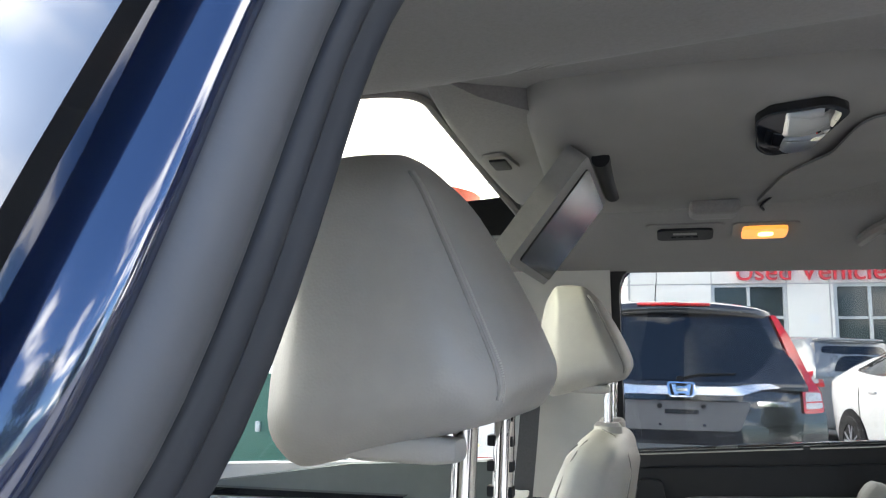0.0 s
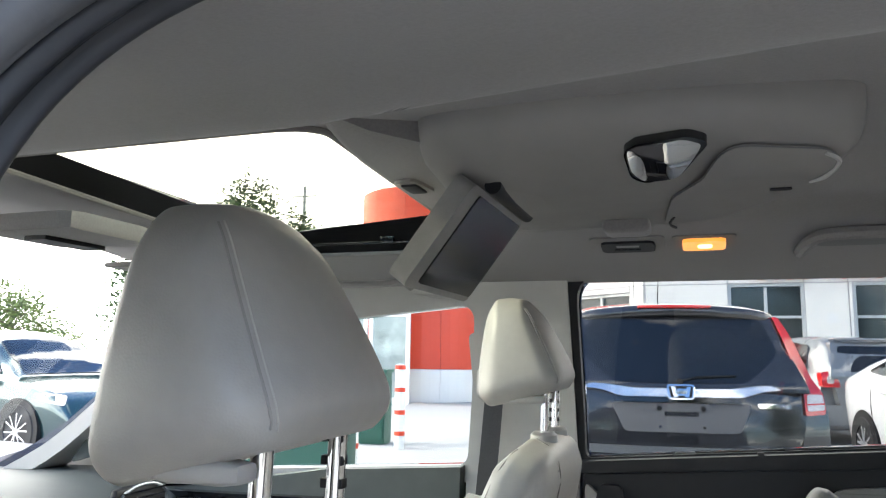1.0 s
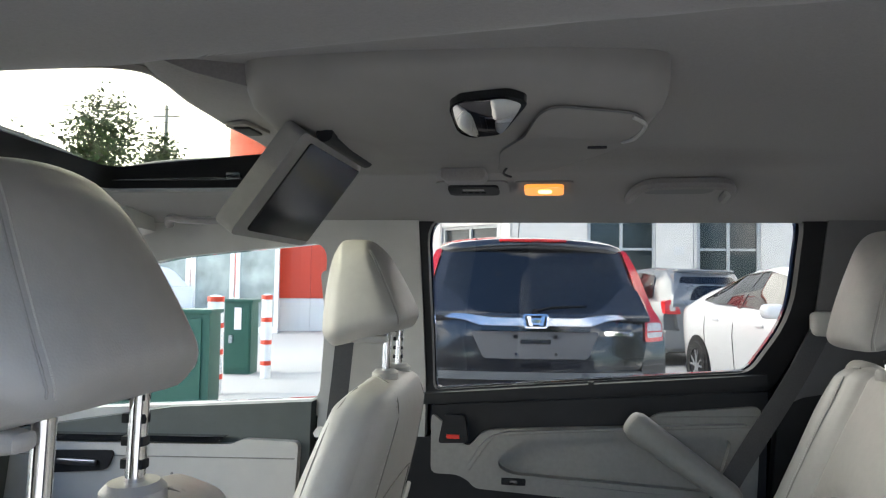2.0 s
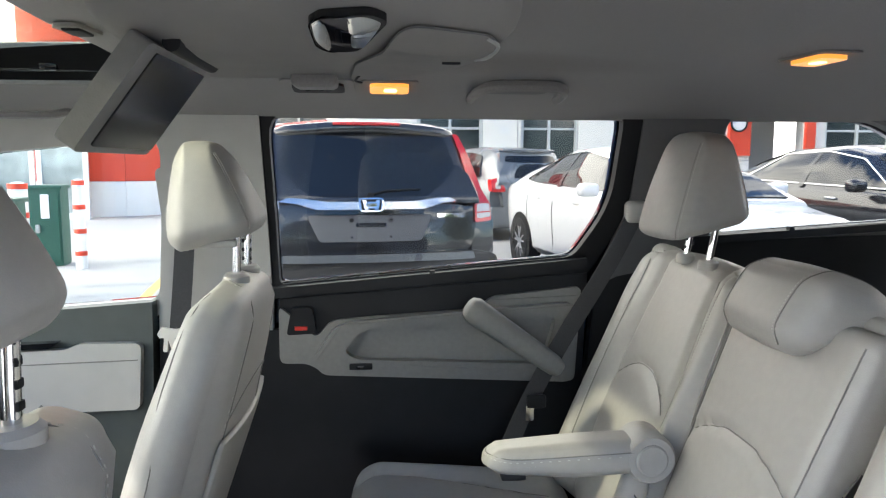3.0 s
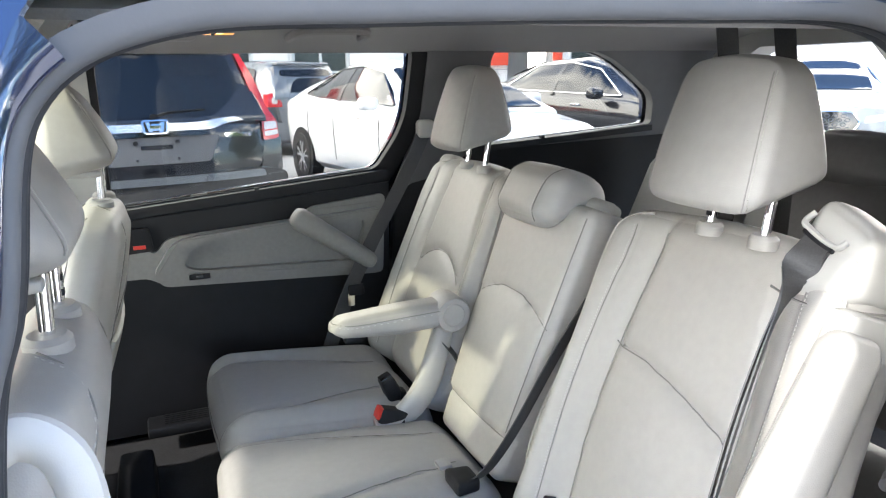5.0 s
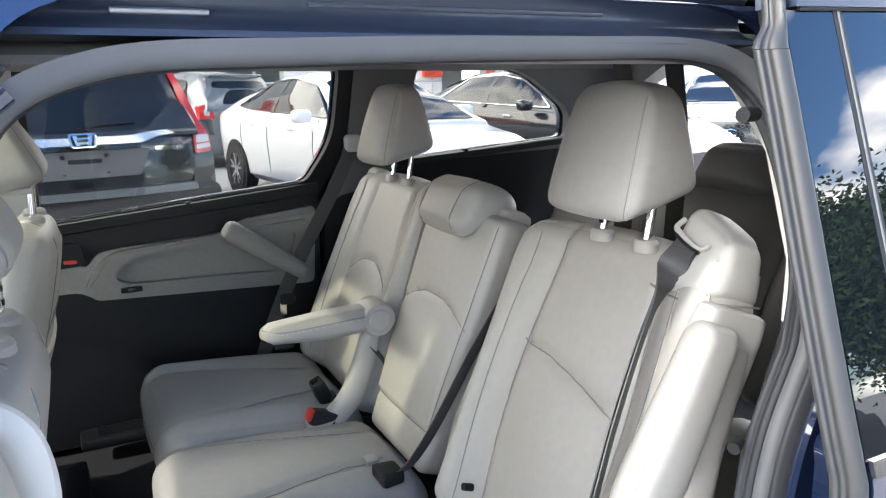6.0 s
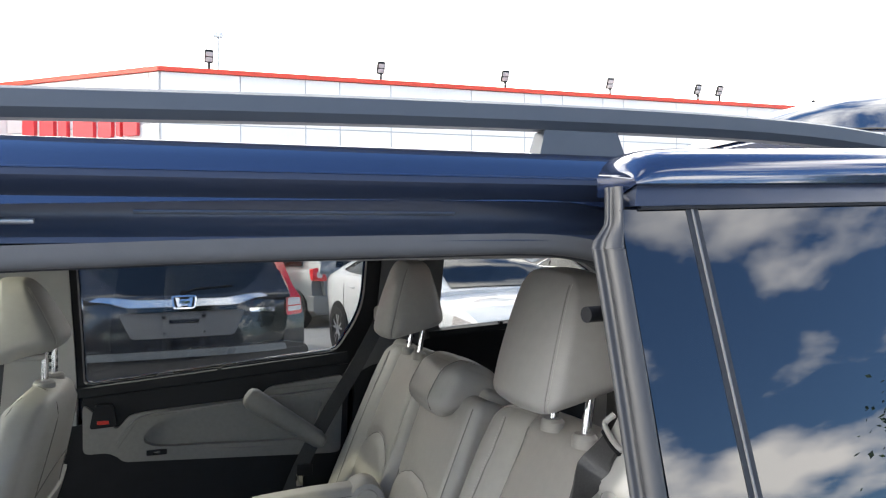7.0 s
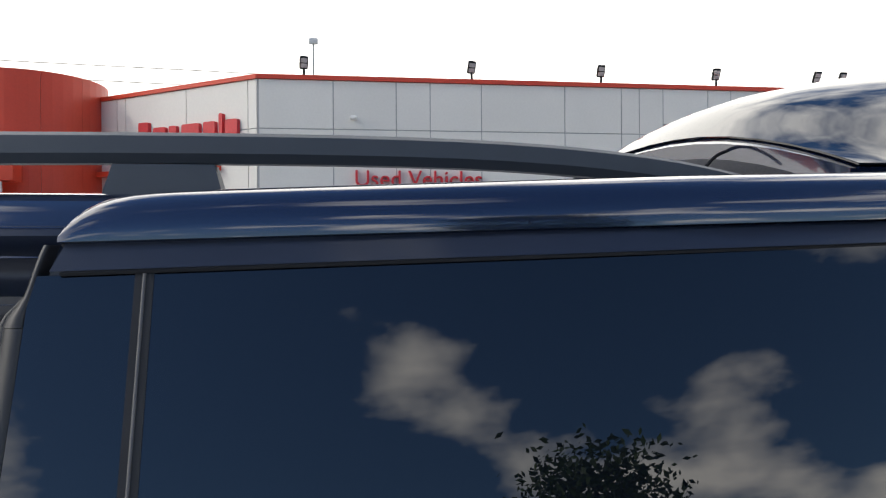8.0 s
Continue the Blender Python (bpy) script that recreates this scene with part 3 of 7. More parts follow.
# far side of the cabin
part("pillar_trim", slab([(0.665, 1.02), (0.965, 1.02), (0.965, 1.60), (0.55, 1.60), (0.55, 1.56), (0.70, 1.545), (0.722, 1.52), (0.668, 1.105)], far, -0.01, 0.03), TRIM, van, "light grey front pillar cover")
part("pillar_trim", slab([(0.64, 0.42), (0.985, 0.42), (0.985, 1.02), (0.665, 1.02)], far, 0.0, 0.028), TRIM_DARK, van, "black lower pillar cover")
part("window_frame", slab(rpoly([(0.945, 1.10), (1.84, 1.15), (1.93, 1.34), (1.935, 1.650), (0.945, 1.640)], 0.07), far, -0.012, 0.022, [WIN_SLIDE]), TRIM_DARK, van, "black window surround")
sill = part("window_sill", sweep([(0.955, 0.915, 1.128), (1.83, 0.915, 1.205)], [(0.03, 0.012), (0.036, 0.0), (0.03, -0.02), (-0.02, -0.02), (-0.02, 0.008)]), TRIM_DARK, van, "black window ledge")
for d in (0.0, 0.009):
    part("weather_strip", sweep([(0.985, 0.928 + d * 0.5, 1.142 + d * 0.6), (1.795, 0.928 + d * 0.5, 1.213 + d * 0.6)], ring(0.0028, 6)), BRUSHED, sill)
part("sill_clip", rbox(0.016, 0.02, 0.022, 0.003, 2, at=(1.40, 0.905, 1.172)), TRIM_DARK, sill)
# Rear pillar and quarter surround: the shade there is put into their colour.
part("pillar_trim", slab([(1.86, 1.14), (2.16, 1.2), (2.155, 1.615), (1.935, 1.615), (1.93, 1.34)], far, -0.01, 0.028), DARK_GREY_AND_SHADE, van, "grey rear pillar cover with shade in its colour")
part("quarter_trim", slab([(1.80, 0.42), (3.2, 0.42), (3.2, 1.29), (2.16, 1.26), (2.0, 1.2), (1.86, 1.13)], far, -0.01, 0.03), TRIM_DARK, van, "dark cargo side trim")
part("quarter_surround", slab([(2.135, 1.245), (3.2, 1.29), (3.2, 1.615), (2.135, 1.63)], far, -0.012, 0.026, [WIN_QUARTER]), DARK_GREY_AND_SHADE, van, "grey quarter window surround with shade in its colour")
ledge = part("quarter_ledge", sweep([(2.12, 0.885, 1.268), (2.87, 0.885, 1.315)], [(0.03, 0.008), (0.03, -0.015), (-0.02, -0.015), (-0.02, 0.006)]), TRIM_DARK, van, "black quarter window ledge")
part("ledge_clip", rbox(0.016, 0.02, 0.02, 0.003, 2, at=(2.40, 0.875, 1.292)), TRIM_DARK, ledge)

part("window_frame", slab([(-0.75, 0.96), (0.66, 1.06), (0.70, 1.10), (0.76, 1.59), (0.15, 1.59), (-0.30, 1.42), (-0.75, 1.15)], far, -0.03, 0.006, [WIN_FRONT]), TRIM, van, "pale grey front window surround")
# far sliding door's inner face
door_trim = part("door_lower_trim", slab([(0.985, 0.42), (1.815, 0.42), (1.835, 1.17), (0.985, 1.105)], far, -0.01, 0.03), TRIM_DARK, van, "black lower door trim")
grey = rpoly([(0.985, 0.93), (1.06, 0.93), (1.10, 0.905), (1.80, 0.865), (1.815, 1.135), (1.56, 1.108), (1.53, 1.075), (1.17, 1.052), (1.12, 1.045), (1.085, 1.0), (0.985, 1.09)], 0.02, 3)
part("door_panel", slab(grey, far, 0.03, 0.048), PANEL_GREY, door_trim, "grey vinyl door panel")
pad = rpoly([(1.075, 0.945), (1.10, 0.905), (1.79, 0.872), (1.79, 1.095), (1.50, 1.075), (1.18, 1.05), (1.13, 1.03)], 0.03, 4)
hollow = rpoly([(1.16, 0.965), (1.20, 0.945), (1.70, 0.925), (1.74, 1.06), (1.50, 1.055), (1.24, 1.035), (1.18, 1.005)], 0.03, 4)
part("pull_pad", slab(pad, far, 0.046, 0.078, [hollow]), PANEL_GREY, door_trim, "raised grey pad round the door pull")
part("pull_recess", slab(hollow, far, 0.044, 0.050), PANEL_GREY, door_trim)
pad_seam = smooth_path([far(x, z, 0.079) for x, z in [(1.09, 0.95), (1.15, 1.033), (1.19, 1.044), (1.5, 1.068), (1.785, 1.088)]], 5)
part("seam", sweep(pad_seam, ring(0.0016, 5)), SEAM, door_trim)
part("armrest_ledge", sweep([far(1.14, 0.935, 0.06), far(1.45, 0.918, 0.075), far(1.79, 0.90, 0.06)], [(0.012, -0.012), (0.014, 0.002), (-0.012, 0.004), (-0.012, -0.012)]), PANEL_GREY, door_trim)
lock = part("lock_switch", rbox(0.062, 0.008, 0.018, 0.003, 3, at=(1.205, 0.858, 0.928)), TRIM_DARK, door_trim, "black lock switch")
part("switch_key", rbox(0.022, 0.006, 0.010, 0.002, 2, at=(1.205, 0.853, 0.928)), GLOSS_BLACK, lock)
redsw = part("door_handle", slab(rpoly([(1.005, 1.01), (1.085, 1.015), (1.075, 1.085), (1.02, 1.085)], 0.012), far, 0.03, 0.055), TRIM_DARK, door_trim, "black door handle cup")
part("red_mark", rbox(0.035, 0.005, 0.012, 0.002, 2, at=(1.045, 0.882, 1.03)), RED_PLASTIC, redsw, "small red mark")
part("seam", sweep(smooth_path([far(x, z, 0.0495) for x, z in [(1.56, 1.10), (1.70, 1.105), (1.81, 1.11)]], 4), ring(0.0015, 5)), SEAM, door_trim)

# far front door's inner face
fdoor = part("front_door_trim", slab([(-0.7, 0.42), (0.64, 0.42), (0.655, 1.105), (0.25, 1.075), (-0.25, 0.99), (-0.7, 0.95)], far, 0.0, 0.05), DASH, van, "dark green-grey front door trim")
part("door_panel", slab(rpoly([(-0.4, 0.80), (0.62, 0.82), (0.63, 1.0), (0.47, 1.0), (0.44, 0.985), (-0.4, 0.96)], 0.02), far, 0.05, 0.075), TRIM, fdoor, "light grey front door panel")
part("trim_strip", slab(rpoly([(-0.4, 0.985), (0.42, 1.005), (0.40, 0.99), (-0.4, 0.965)], 0.004), far, 0.05, 0.082), GLOSS_BLACK, fdoor, "gloss black trim strip")
hcup = part("handle_cup", slab(rpoly([(-0.13, 0.88), (0.08, 0.90), (0.10, 0.955), (-0.12, 0.945)], 0.02), far, 0.07, 0.083), TRIM_DARK, fdoor, "black door handle recess")
part("lever", rbox(0.12, 0.012, 0.018, 0.005, 3, at=(-0.01, 0.85, 0.92)), BRUSHED, hcup, "satin door lever")
part("seam", sweep([far(-0.35, 0.925, 0.0765), far(0.62, 0.955, 0.0765)], ring(0.0016, 5)), SEAM, fdoor)

# panes
part("window_pane", slab(WIN_SLIDE, far, -0.034, -0.030), TINT, van, "smoke-tinted rear window glass")
part("window_pane", slab(WIN_FRONT, far, -0.034, -0.030), CLEAR, van, "clear front window glass").visible_shadow = False
part("window_pane", slab(WIN_QUARTER, far, -0.034, -0.030), TINT, van, "smoke-tinted quarter glass")
part("window_pane", slab(WIN_FRONT, near, -0.034, -0.030), CLEAR, van, "clear front window glass").visible_shadow = False
part("window_pane", slab(WIN_QUARTER, near, -0.034, -0.030), DARK_TINT, van, "dark quarter glass")
part("pillar_cover", slab(rpoly([(0.72, 1.09), (0.962, 1.11), (0.980, 1.30), (0.988, 1.40), (1.004, 1.50), (1.009, 1.54), (0.735, 1.54)], 0.012), near, -0.062, -0.056), GLOSS_BLACK, van, "gloss black pillar cover")

# grab handle over the far window, roof lamps and controls
gh = part("roof_grab_handle", sweep(smooth_path([(1.463, 0.56, 1.614), (1.468, 0.48, 1.620), (1.485, 0.440, 1.626), (1.52, 0.427, 1.628), (1.60, 0.424, 1.628), (1.632, 0.434, 1.626), (1.650, 0.475, 1.620), (1.655, 0.56, 1.614)], 6), ring(0.011, 8, 0.012)), HEADLINER, van, "folded grey roof grab handle")
# Dark slip behind the handle, added for the shadow around it.
part("handle_shade", slab(rpoly([(1.488, 0.460), (1.632, 0.455), (1.632, 0.57), (1.488, 0.57)], 0.03), lambda x, y, t: (x, y, head_z(y) - t), 0.002, 0.012), DARK_GREY_AND_SHADE, gh)
part("roof_grab_handle", sweep(smooth_path([(0.33, 0.70, 1.57), (0.35, 0.67, 1.585), (0.40, 0.66, 1.578), (0.52, 0.66, 1.578), (0.56, 0.67, 1.585), (0.58, 0.70, 1.57)], 6), ring(0.012, 8, 0.009)), HEADLINER, van, "grey front grab handle")


def roof_lamp(x, y, turn=0.0, size=(0.082, 0.058)):
    m = Matrix.Rotation(radians(turn), 3, "Z")
    slope = 0.10 * 2.6 * (abs(y) / 0.78) ** 1.6 / 0.78

    def lay(u, v, t):
        p = m @ Vector((u, v, 0))
        return (x + p.x, y + p.y, head_z(y) - slope * p.y * (1 if y > 0 else -1) - t)

    w, h = size[0] / 2, size[1] / 2
    bezel = part("roof_lamp", slab(rpoly([(-w - 0.02, -h - 0.014), (w + 0.02, -h - 0.014), (w + 0.016, h + 0.014), (-w - 0.016, h + 0.014)], 0.014), lay, 0.002, 0.013), HEADLINER, van, "lit amber roof lamp in a grey bezel")
    part("lens", slab(rpoly([(-w, -h), (w, -h), (w, h), (-w, h)], 0.013), lay, 0.008, 0.020, grain=0.02), LAMP_ON, bezel, "glowing amber lens")
    part("bulb", slab(rpoly([(-0.012, -0.012), (0.016, -0.012), (0.016, 0.012), (-0.012, 0.012)], 0.010), lay, 0.0202, 0.0212, grain=0.02), LAMP_CORE, bezel, "bright lamp core")


roof_lamp(1.283, 0.515)
roof_lamp(2.035, 0.19, 100)


def lay_head(x0, y0):
    slope = 0.10 * 2.6 * (abs(y0) / 0.78) ** 1.6 / 0.78
    return lambda u, v, t: (x0 + u, y0 + v, head_z(y0) - slope * v - t)


lay = lay_head(1.135, 0.515)
ctl_bed = part("climate_bezel", slab(rpoly([(-0.078, -0.050), (0.074, -0.050), (0.074, 0.050), (-0.078, 0.050)], 0.020), lay, 0.002, 0.014), HEADLINER, van, "grey bezel of the rear climate controls")
ctl = part("climate_panel", slab(rpoly([(-0.055, -0.030), (0.053, -0.030), (0.053, 0.030), (-0.055, 0.030)], 0.016), lay, 0.012, 0.019), TRIM_DARK, ctl_bed, "black rear climate control panel")
part("display", slab(rpoly([(-0.024, -0.016), (0.022, -0.016), (0.022, -0.004), (-0.024, -0.004)], 0.002), lay, 0.019, 0.0195), PANEL_GREY, ctl, "pale display window")
for i in range(4):
    part("button", slab(rpoly([(-0.028 + i * 0.014, 0.006), (-0.018 + i * 0.014, 0.006), (-0.018 + i * 0.014, 0.016), (-0.028 + i * 0.014, 0.016)], 0.002), lay, 0.019, 0.021), TRIM_DARK, ctl)

# overhead console with its drop-down screen and wide mirror
con_out = rpoly([(0.945, -0.262), (1.10, -0.272), (1.30, -0.262), (1.415, -0.236), (1.435, -0.210), (1.41, -0.10), (1.34, 0.06), (1.26, 0.16), (0.96, 0.18), (0.93, 0.02)], [0.05, 0.05, 0.05, 0.02, 0.02, 0.05, 0.05, 0.05, 0.05, 0.05], 6)
cx, cy = 1.16, -0.05
rings_ = []
for k, z in ((1.0, 1.69), (1.0, 1.645), (0.992, 1.628), (0.975, 1.617), (0.94, 1.611), (0.86, 1.606), (0.4, 1.604)):
    ring_ = [(cx + (x - cx) * k, cy + (y - cy) * k) for x, y in con_out]
    rings_.append([(x, y, z if k == 1.0 and z > 1.66 else z + 0.42 * max(0.0, -0.17 - y)) for x, y in ring_])
console = part("overhead_console", loft(rings_), CONSOLE, van, "grey overhead console")
flat = lambda x, y, t: (x, y, 1.603 + 0.42 * max(0.0, -0.17 - y) - t)
mir = rpoly([(1.180, -0.238), (1.195, -0.252), (1.262, -0.260), (1.288, -0.246), (1.252, -0.186), (1.205, -0.172), (1.186, -0.186)], 0.010, 4)
mir = [(1.225 + (x - 1.225) * 0.84, -0.180 + (y + 0.180) * 0.84) for x, y in mir]
inner = [(1.229 + (x - 1.229) * 0.91 - 0.002, -0.209 + (y + 0.209) * 0.89) for x, y in mir]
bez = part("mirror_bezel", slab(mir, flat, -0.004, 0.005, [inner], 0.02), GLOSS_BLACK, console, "black bezel of the cabin mirror")
part("cabin_mirror", slab(inner, lambda x, y, t: (x, y, 1.592 + 0.42 * max(0.0, -0.17 - y) + 4.0 * ((x - 1.235) ** 2 + (y + 0.205) ** 2) - t), -0.004, 0.0, grain=0.006), MIRROR, bez, "wide convex cabin mirror")
lid = rpoly([(1.295, -0.225), (1.395, -0.208), (1.410, -0.188), (1.37, -0.06), (1.29, 0.08), (1.22, 0.09), (1.235, -0.08), (1.27, -0.17)], 0.025)
part("console_lid", slab(lid, flat, 0.0, 0.0035, grain=0.03), CONSOLE, console, "grey console lid")
part("lid_gap", sweep([flat(x, y, 0.0020) for x, y in lid], ring(0.0010, 5), closed=True), DARK_GREY_AND_SHADE, console)
part("console_latch", rbox(0.024, 0.008, 0.004, 0.0015, 3, at=(1.358, -0.110, 1.5985)), TRIM_DARK, console, "small dark latch")
part("hook", sweep(smooth_path([flat(1.392, -0.204, 0.003), flat(1.407, -0.190, 0.004), flat(1.398, -0.160, 0.004), flat(1.386, -0.135, 0.003)], 5), ring(0.0025, 6)), TRIM, console, "pale edge of the lid")
part("reading_lamp", rbox(0.070, 0.065, 0.024, 0.010, 6, at=(1.165, 0.10, 1.598)), HEADLINER, console, "grey lamp housing")
part("lamp_notch", sweep(smooth_path([(1.235, 0.045, 1.600), (1.228, 0.085, 1.597), (1.236, 0.13, 1.599)], 5), ring(0.0020, 5)), TRIM_DARK, console)
mod = []
for y, zb, xr in ((-0.31, 1.676, 0.862), (-0.27, 1.664, 0.90), (-0.235, 1.656, 0.95), (-0.18, 1.648, 0.985), (-0.08, 1.643, 0.985), (0.10, 1.640, 0.985), (0.22, 1.642, 0.985), (0.29, 1.652, 0.95), (0.33, 1.672, 0.88)):
    mod.append([(0.838, y, 1.70), (0.839, y, zb + 0.012), (0.846, y, zb + 0.003), (0.856, y, zb), (0.6 * xr + 0.4 * 0.856, y, zb - 0.003), (xr, y, zb - 0.003), (xr, y, 1.70)])
part("front_module", loft(mod), HEADLINER, console, "grey roof module between sunroof and screen")
cup = part("switch_cup", slab(rpoly([(0.860, -0.105), (0.895, -0.115), (0.905, -0.045), (0.868, -0.035)], 0.010), lambda x, y, t: (x, y, 1.6415 - t), 0.0, 0.005, grain=0.02), CONSOLE, console, "recessed switch bezel")
part("switch_key", rbox(0.024, 0.048, 0.007, 0.003, 4, at=(0.882, -0.075, 1.6360)), TRIM_DARK, cup, "dark rocker switch")
top, low = Vector((1.012, 0, 1.602)), Vector((0.922, 0, 1.482))
down = (low - top).normalized()
back = Vector((down.z, 0, -down.x))
back = back if back.x > 0 else -back


def hang(v, s, t):
    p = top + down * s + back * t
    return (p.x, v, p.z)


tall = (low - top).length
frame_ob = part("screen", slab(rpoly([(-0.212, -0.002), (0.052, -0.002), (0.052, tall), (-0.212, tall)], 0.014), hang, -0.026, 0.0), PANEL_GREY, console, "light grey folding screen frame, hanging open")
part("display_glass", slab(rpoly([(-0.176, 0.006), (0.044, 0.006), (0.044, tall - 0.010), (-0.176, tall - 0.010)], 0.006), hang, -0.001, 0.0025), SCREEN, frame_ob, "dark switched-off screen")
part("hinge", cyl(0.011, (1.024, -0.17, 1.610), (1.024, 0.03, 1.610), 12), TRIM_DARK, frame_ob)

# windscreen end: dashboard, pillars, visors, mirror
part("dashboard", loft([[(-0.95, y, 0.55), (-0.30, y, 0.55), (-0.24, y, 0.80), (-0.22, y, 0.97), (-0.30, y, 1.02), (-0.50, y, 1.045), (-0.95, y, 1.03)] for y in (-0.86, -0.4, 0, 0.4, 0.86)]), DASH, van, "dark soft dashboard")
vent = part("air_vent", rbox(0.03, 0.20, 0.10, 0.02, 4, at=(-0.225, 0.70, 0.985)), TRIM_DARK, van, "black slatted air vent")
for i in range(5):
    part("slat", rbox(0.012, 0.16, 0.006, 0.002, 2, at=(-0.205, 0.70, 0.95 + i * 0.017)), GLOSS_BLACK, vent)
part("vent_ring", sweep([(-0.208, 0.70 + 0.10 * math.cos(a), 0.985 + 0.05 * math.sin(a)) for a in [2 * math.pi * i / 16 for i in range(16)]], ring(0.004, 6), closed=True), BRUSHED, vent)
for s in (-1, 1):
    post = smooth_path([(-1.02, s * 0.80, 0.90), (-0.62, s * 0.79, 1.085), (-0.36, s * 0.775, 1.265), (-0.18, s * 0.765, 1.365), (0.05, s * 0.73, 1.525), (0.25, s * 0.70, 1.585)], 5)
    part("windscreen_pillar", sweep(post, [(0.05, -0.03), (0.055, 0.02), (0.0, 0.045), (-0.05, 0.03), (-0.05, -0.02)]), TRIM, van, "pale grey windscreen pillar")
    part("outer_pillar", sweep([p + Vector((-0.02, s * 0.045, 0.045)) for p in post], [(0.05, -0.012), (0.05, 0.012), (0.0, 0.024), (-0.06, 0.012), (-0.06, -0.012)]), BLUE, van, "dark blue windscreen pillar")
    part("tweeter", slab(rpoly([(-0.56, 1.06), (-0.42, 1.10), (-0.40, 1.17), (-0.47, 1.18)], 0.025), lambda x, z, t: (x, s * (0.79 - t), z), 0.0, 0.012), DASH, van, "dark speaker cover")
    part("sail_panel", slab(rpoly([(-0.42, 1.02), (-0.22, 1.04), (-0.20, 1.30), (-0.26, 1.28)], 0.02), lambda x, z, t: (x, s * (0.90 - t), z), -0.02, 0.02), TRIM_DARK, van, "black triangular window corner")
    vis = part("sun_visor", rbox(0.17, 0.36, 0.016, 0.008, 5, at=(0.13, s * 0.40, 1.585)), HEADLINER, van, "folded grey sun visor")
    part("visor_mirror", rbox(0.10, 0.16, 0.005, 0.002, 2, at=(0.13, s * 0.40, 1.575)), TRIM, vis)
fcon = part("map_console", rbox(0.22, 0.20, 0.04, 0.015, 5, at=(0.17, 0.0, 1.618)), HEADLINER, van, "grey front map lamp console")
part("map_buttons", rbox(0.05, 0.14, 0.01, 0.003, 2, at=(0.17, 0.0, 1.594)), TRIM_DARK, fcon)
rv = part("rear_view_mirror", rbox(0.03, 0.25, 0.07, 0.02, 6, at=(-0.16, 0.02, 1.42)), TRIM_DARK, van, "black rear-view mirror")
part("mirror_face", rbox(0.004, 0.225, 0.055, 0.002, 3, at=(-0.142, 0.02, 1.42)), MIRROR, rv)
part("stem", cyl(0.01, (-0.17, 0.02, 1.44), (-0.20, 0.02, 1.53), 8), TRIM_DARK, rv)
bm = bmesh.new()
rows_ = [[bm.verts.new((-1.0 + 0.95 * k + 0.10 * (y / 0.76) ** 2 * (1 - k * 0.5) - 0.06, y * (1 - 0.08 * k), 1.0 + 0.60 * k + 0.03 * math.sin(k * 3.14))) for y in [-0.76 + 0.19 * i for i in range(9)]] for k in [j / 6 for j in range(7)]]
for a, b in zip(rows_, rows_[1:]):
    for i in range(8):
        bm.faces.new((a[i], a[i + 1], b[i + 1], b[i]))
part("windscreen", bm, CLEAR, van, "clear curved windscreen").visible_shadow = False
wheel_ring = [(-0.02 + 0.05 * math.sin(a) * 0 + 0.09 * math.cos(a) * 0.42, -0.42 + 0.185 * math.sin(a), 0.97 + 0.185 * math.cos(a) * 0.90) for a in [2 * math.pi * i / 28 for i in range(28)]]
sw = part("steering_wheel", sweep(wheel_ring, ring(0.015, 8), closed=True), TRIM_DARK, van, "black steering wheel")
part("hub", rbox(0.06, 0.16, 0.12, 0.03, 5, at=(-0.04, -0.42, 0.95)), TRIM_DARK, sw)

# bonnet, nose, tail and floor
part("bonnet", loft([[(x, -w, z - 0.10), (x, -w * 0.9, z), (x, 0, z + 0.05), (x, w * 0.9, z), (x, w, z - 0.10)] for x, w, z in ((-1.0, 0.93, 1.05), (-1.3, 0.92, 0.99), (-1.62, 0.86, 0.86), (-1.78, 0.74, 0.70))], closed=False, caps=False), BLUE, van, "dark blue bonnet")
part("front_bumper", rbox(0.30, 1.82, 0.45, 0.10, 6, at=(-1.66, 0, 0.50)), BLUE, van, "dark blue front bumper")
part("rear_bumper", rbox(0.28, 1.86, 0.36, 0.10, 6, at=(3.56, 0, 0.50)), BLUE, van, "dark blue rear bumper")
part("floor_pan", rbox(4.3, 1.90, 0.08, 0.02, 4, at=(1.30, 0, 0.36)), CARPET, van, "black carpeted cabin floor")
part("floor_mat", rbox(0.55, 0.50, 0.012, 0.005, 4, at=(1.15, 0.50, 0.402)), CARPET, van, "black ribbed floor mat")
stepb = part("door_step", rbox(0.82, 0.10, 0.04, 0.012, 4, at=(1.42, 0.84, 0.47)), TRIM_DARK, van, "black scuffed door step")
for i in range(5):
    part("step_rib", rbox(0.72, 0.006, 0.004, 0.002, 2, at=(1.42, 0.81 + i * 0.014, 0.491)), TRIM_DARK, stepb)
part("door_step", rbox(0.82, 0.14, 0.04, 0.012, 4, at=(1.42, -0.84, 0.44)), TRIM_DARK, van, "black scuffed door step")
part("seat_rail", rbox(0.60, 0.04, 0.03, 0.006, 3, at=(1.3, 0.26, 0.41)), BRUSHED, van, "steel seat rail in the floor")
part("storage_step", rbox(0.10, 0.46, 0.10, 0.02, 4, at=(0.98, 0.45, 0.44)), TRIM_DARK, van, "black plastic moulding under the front seat")


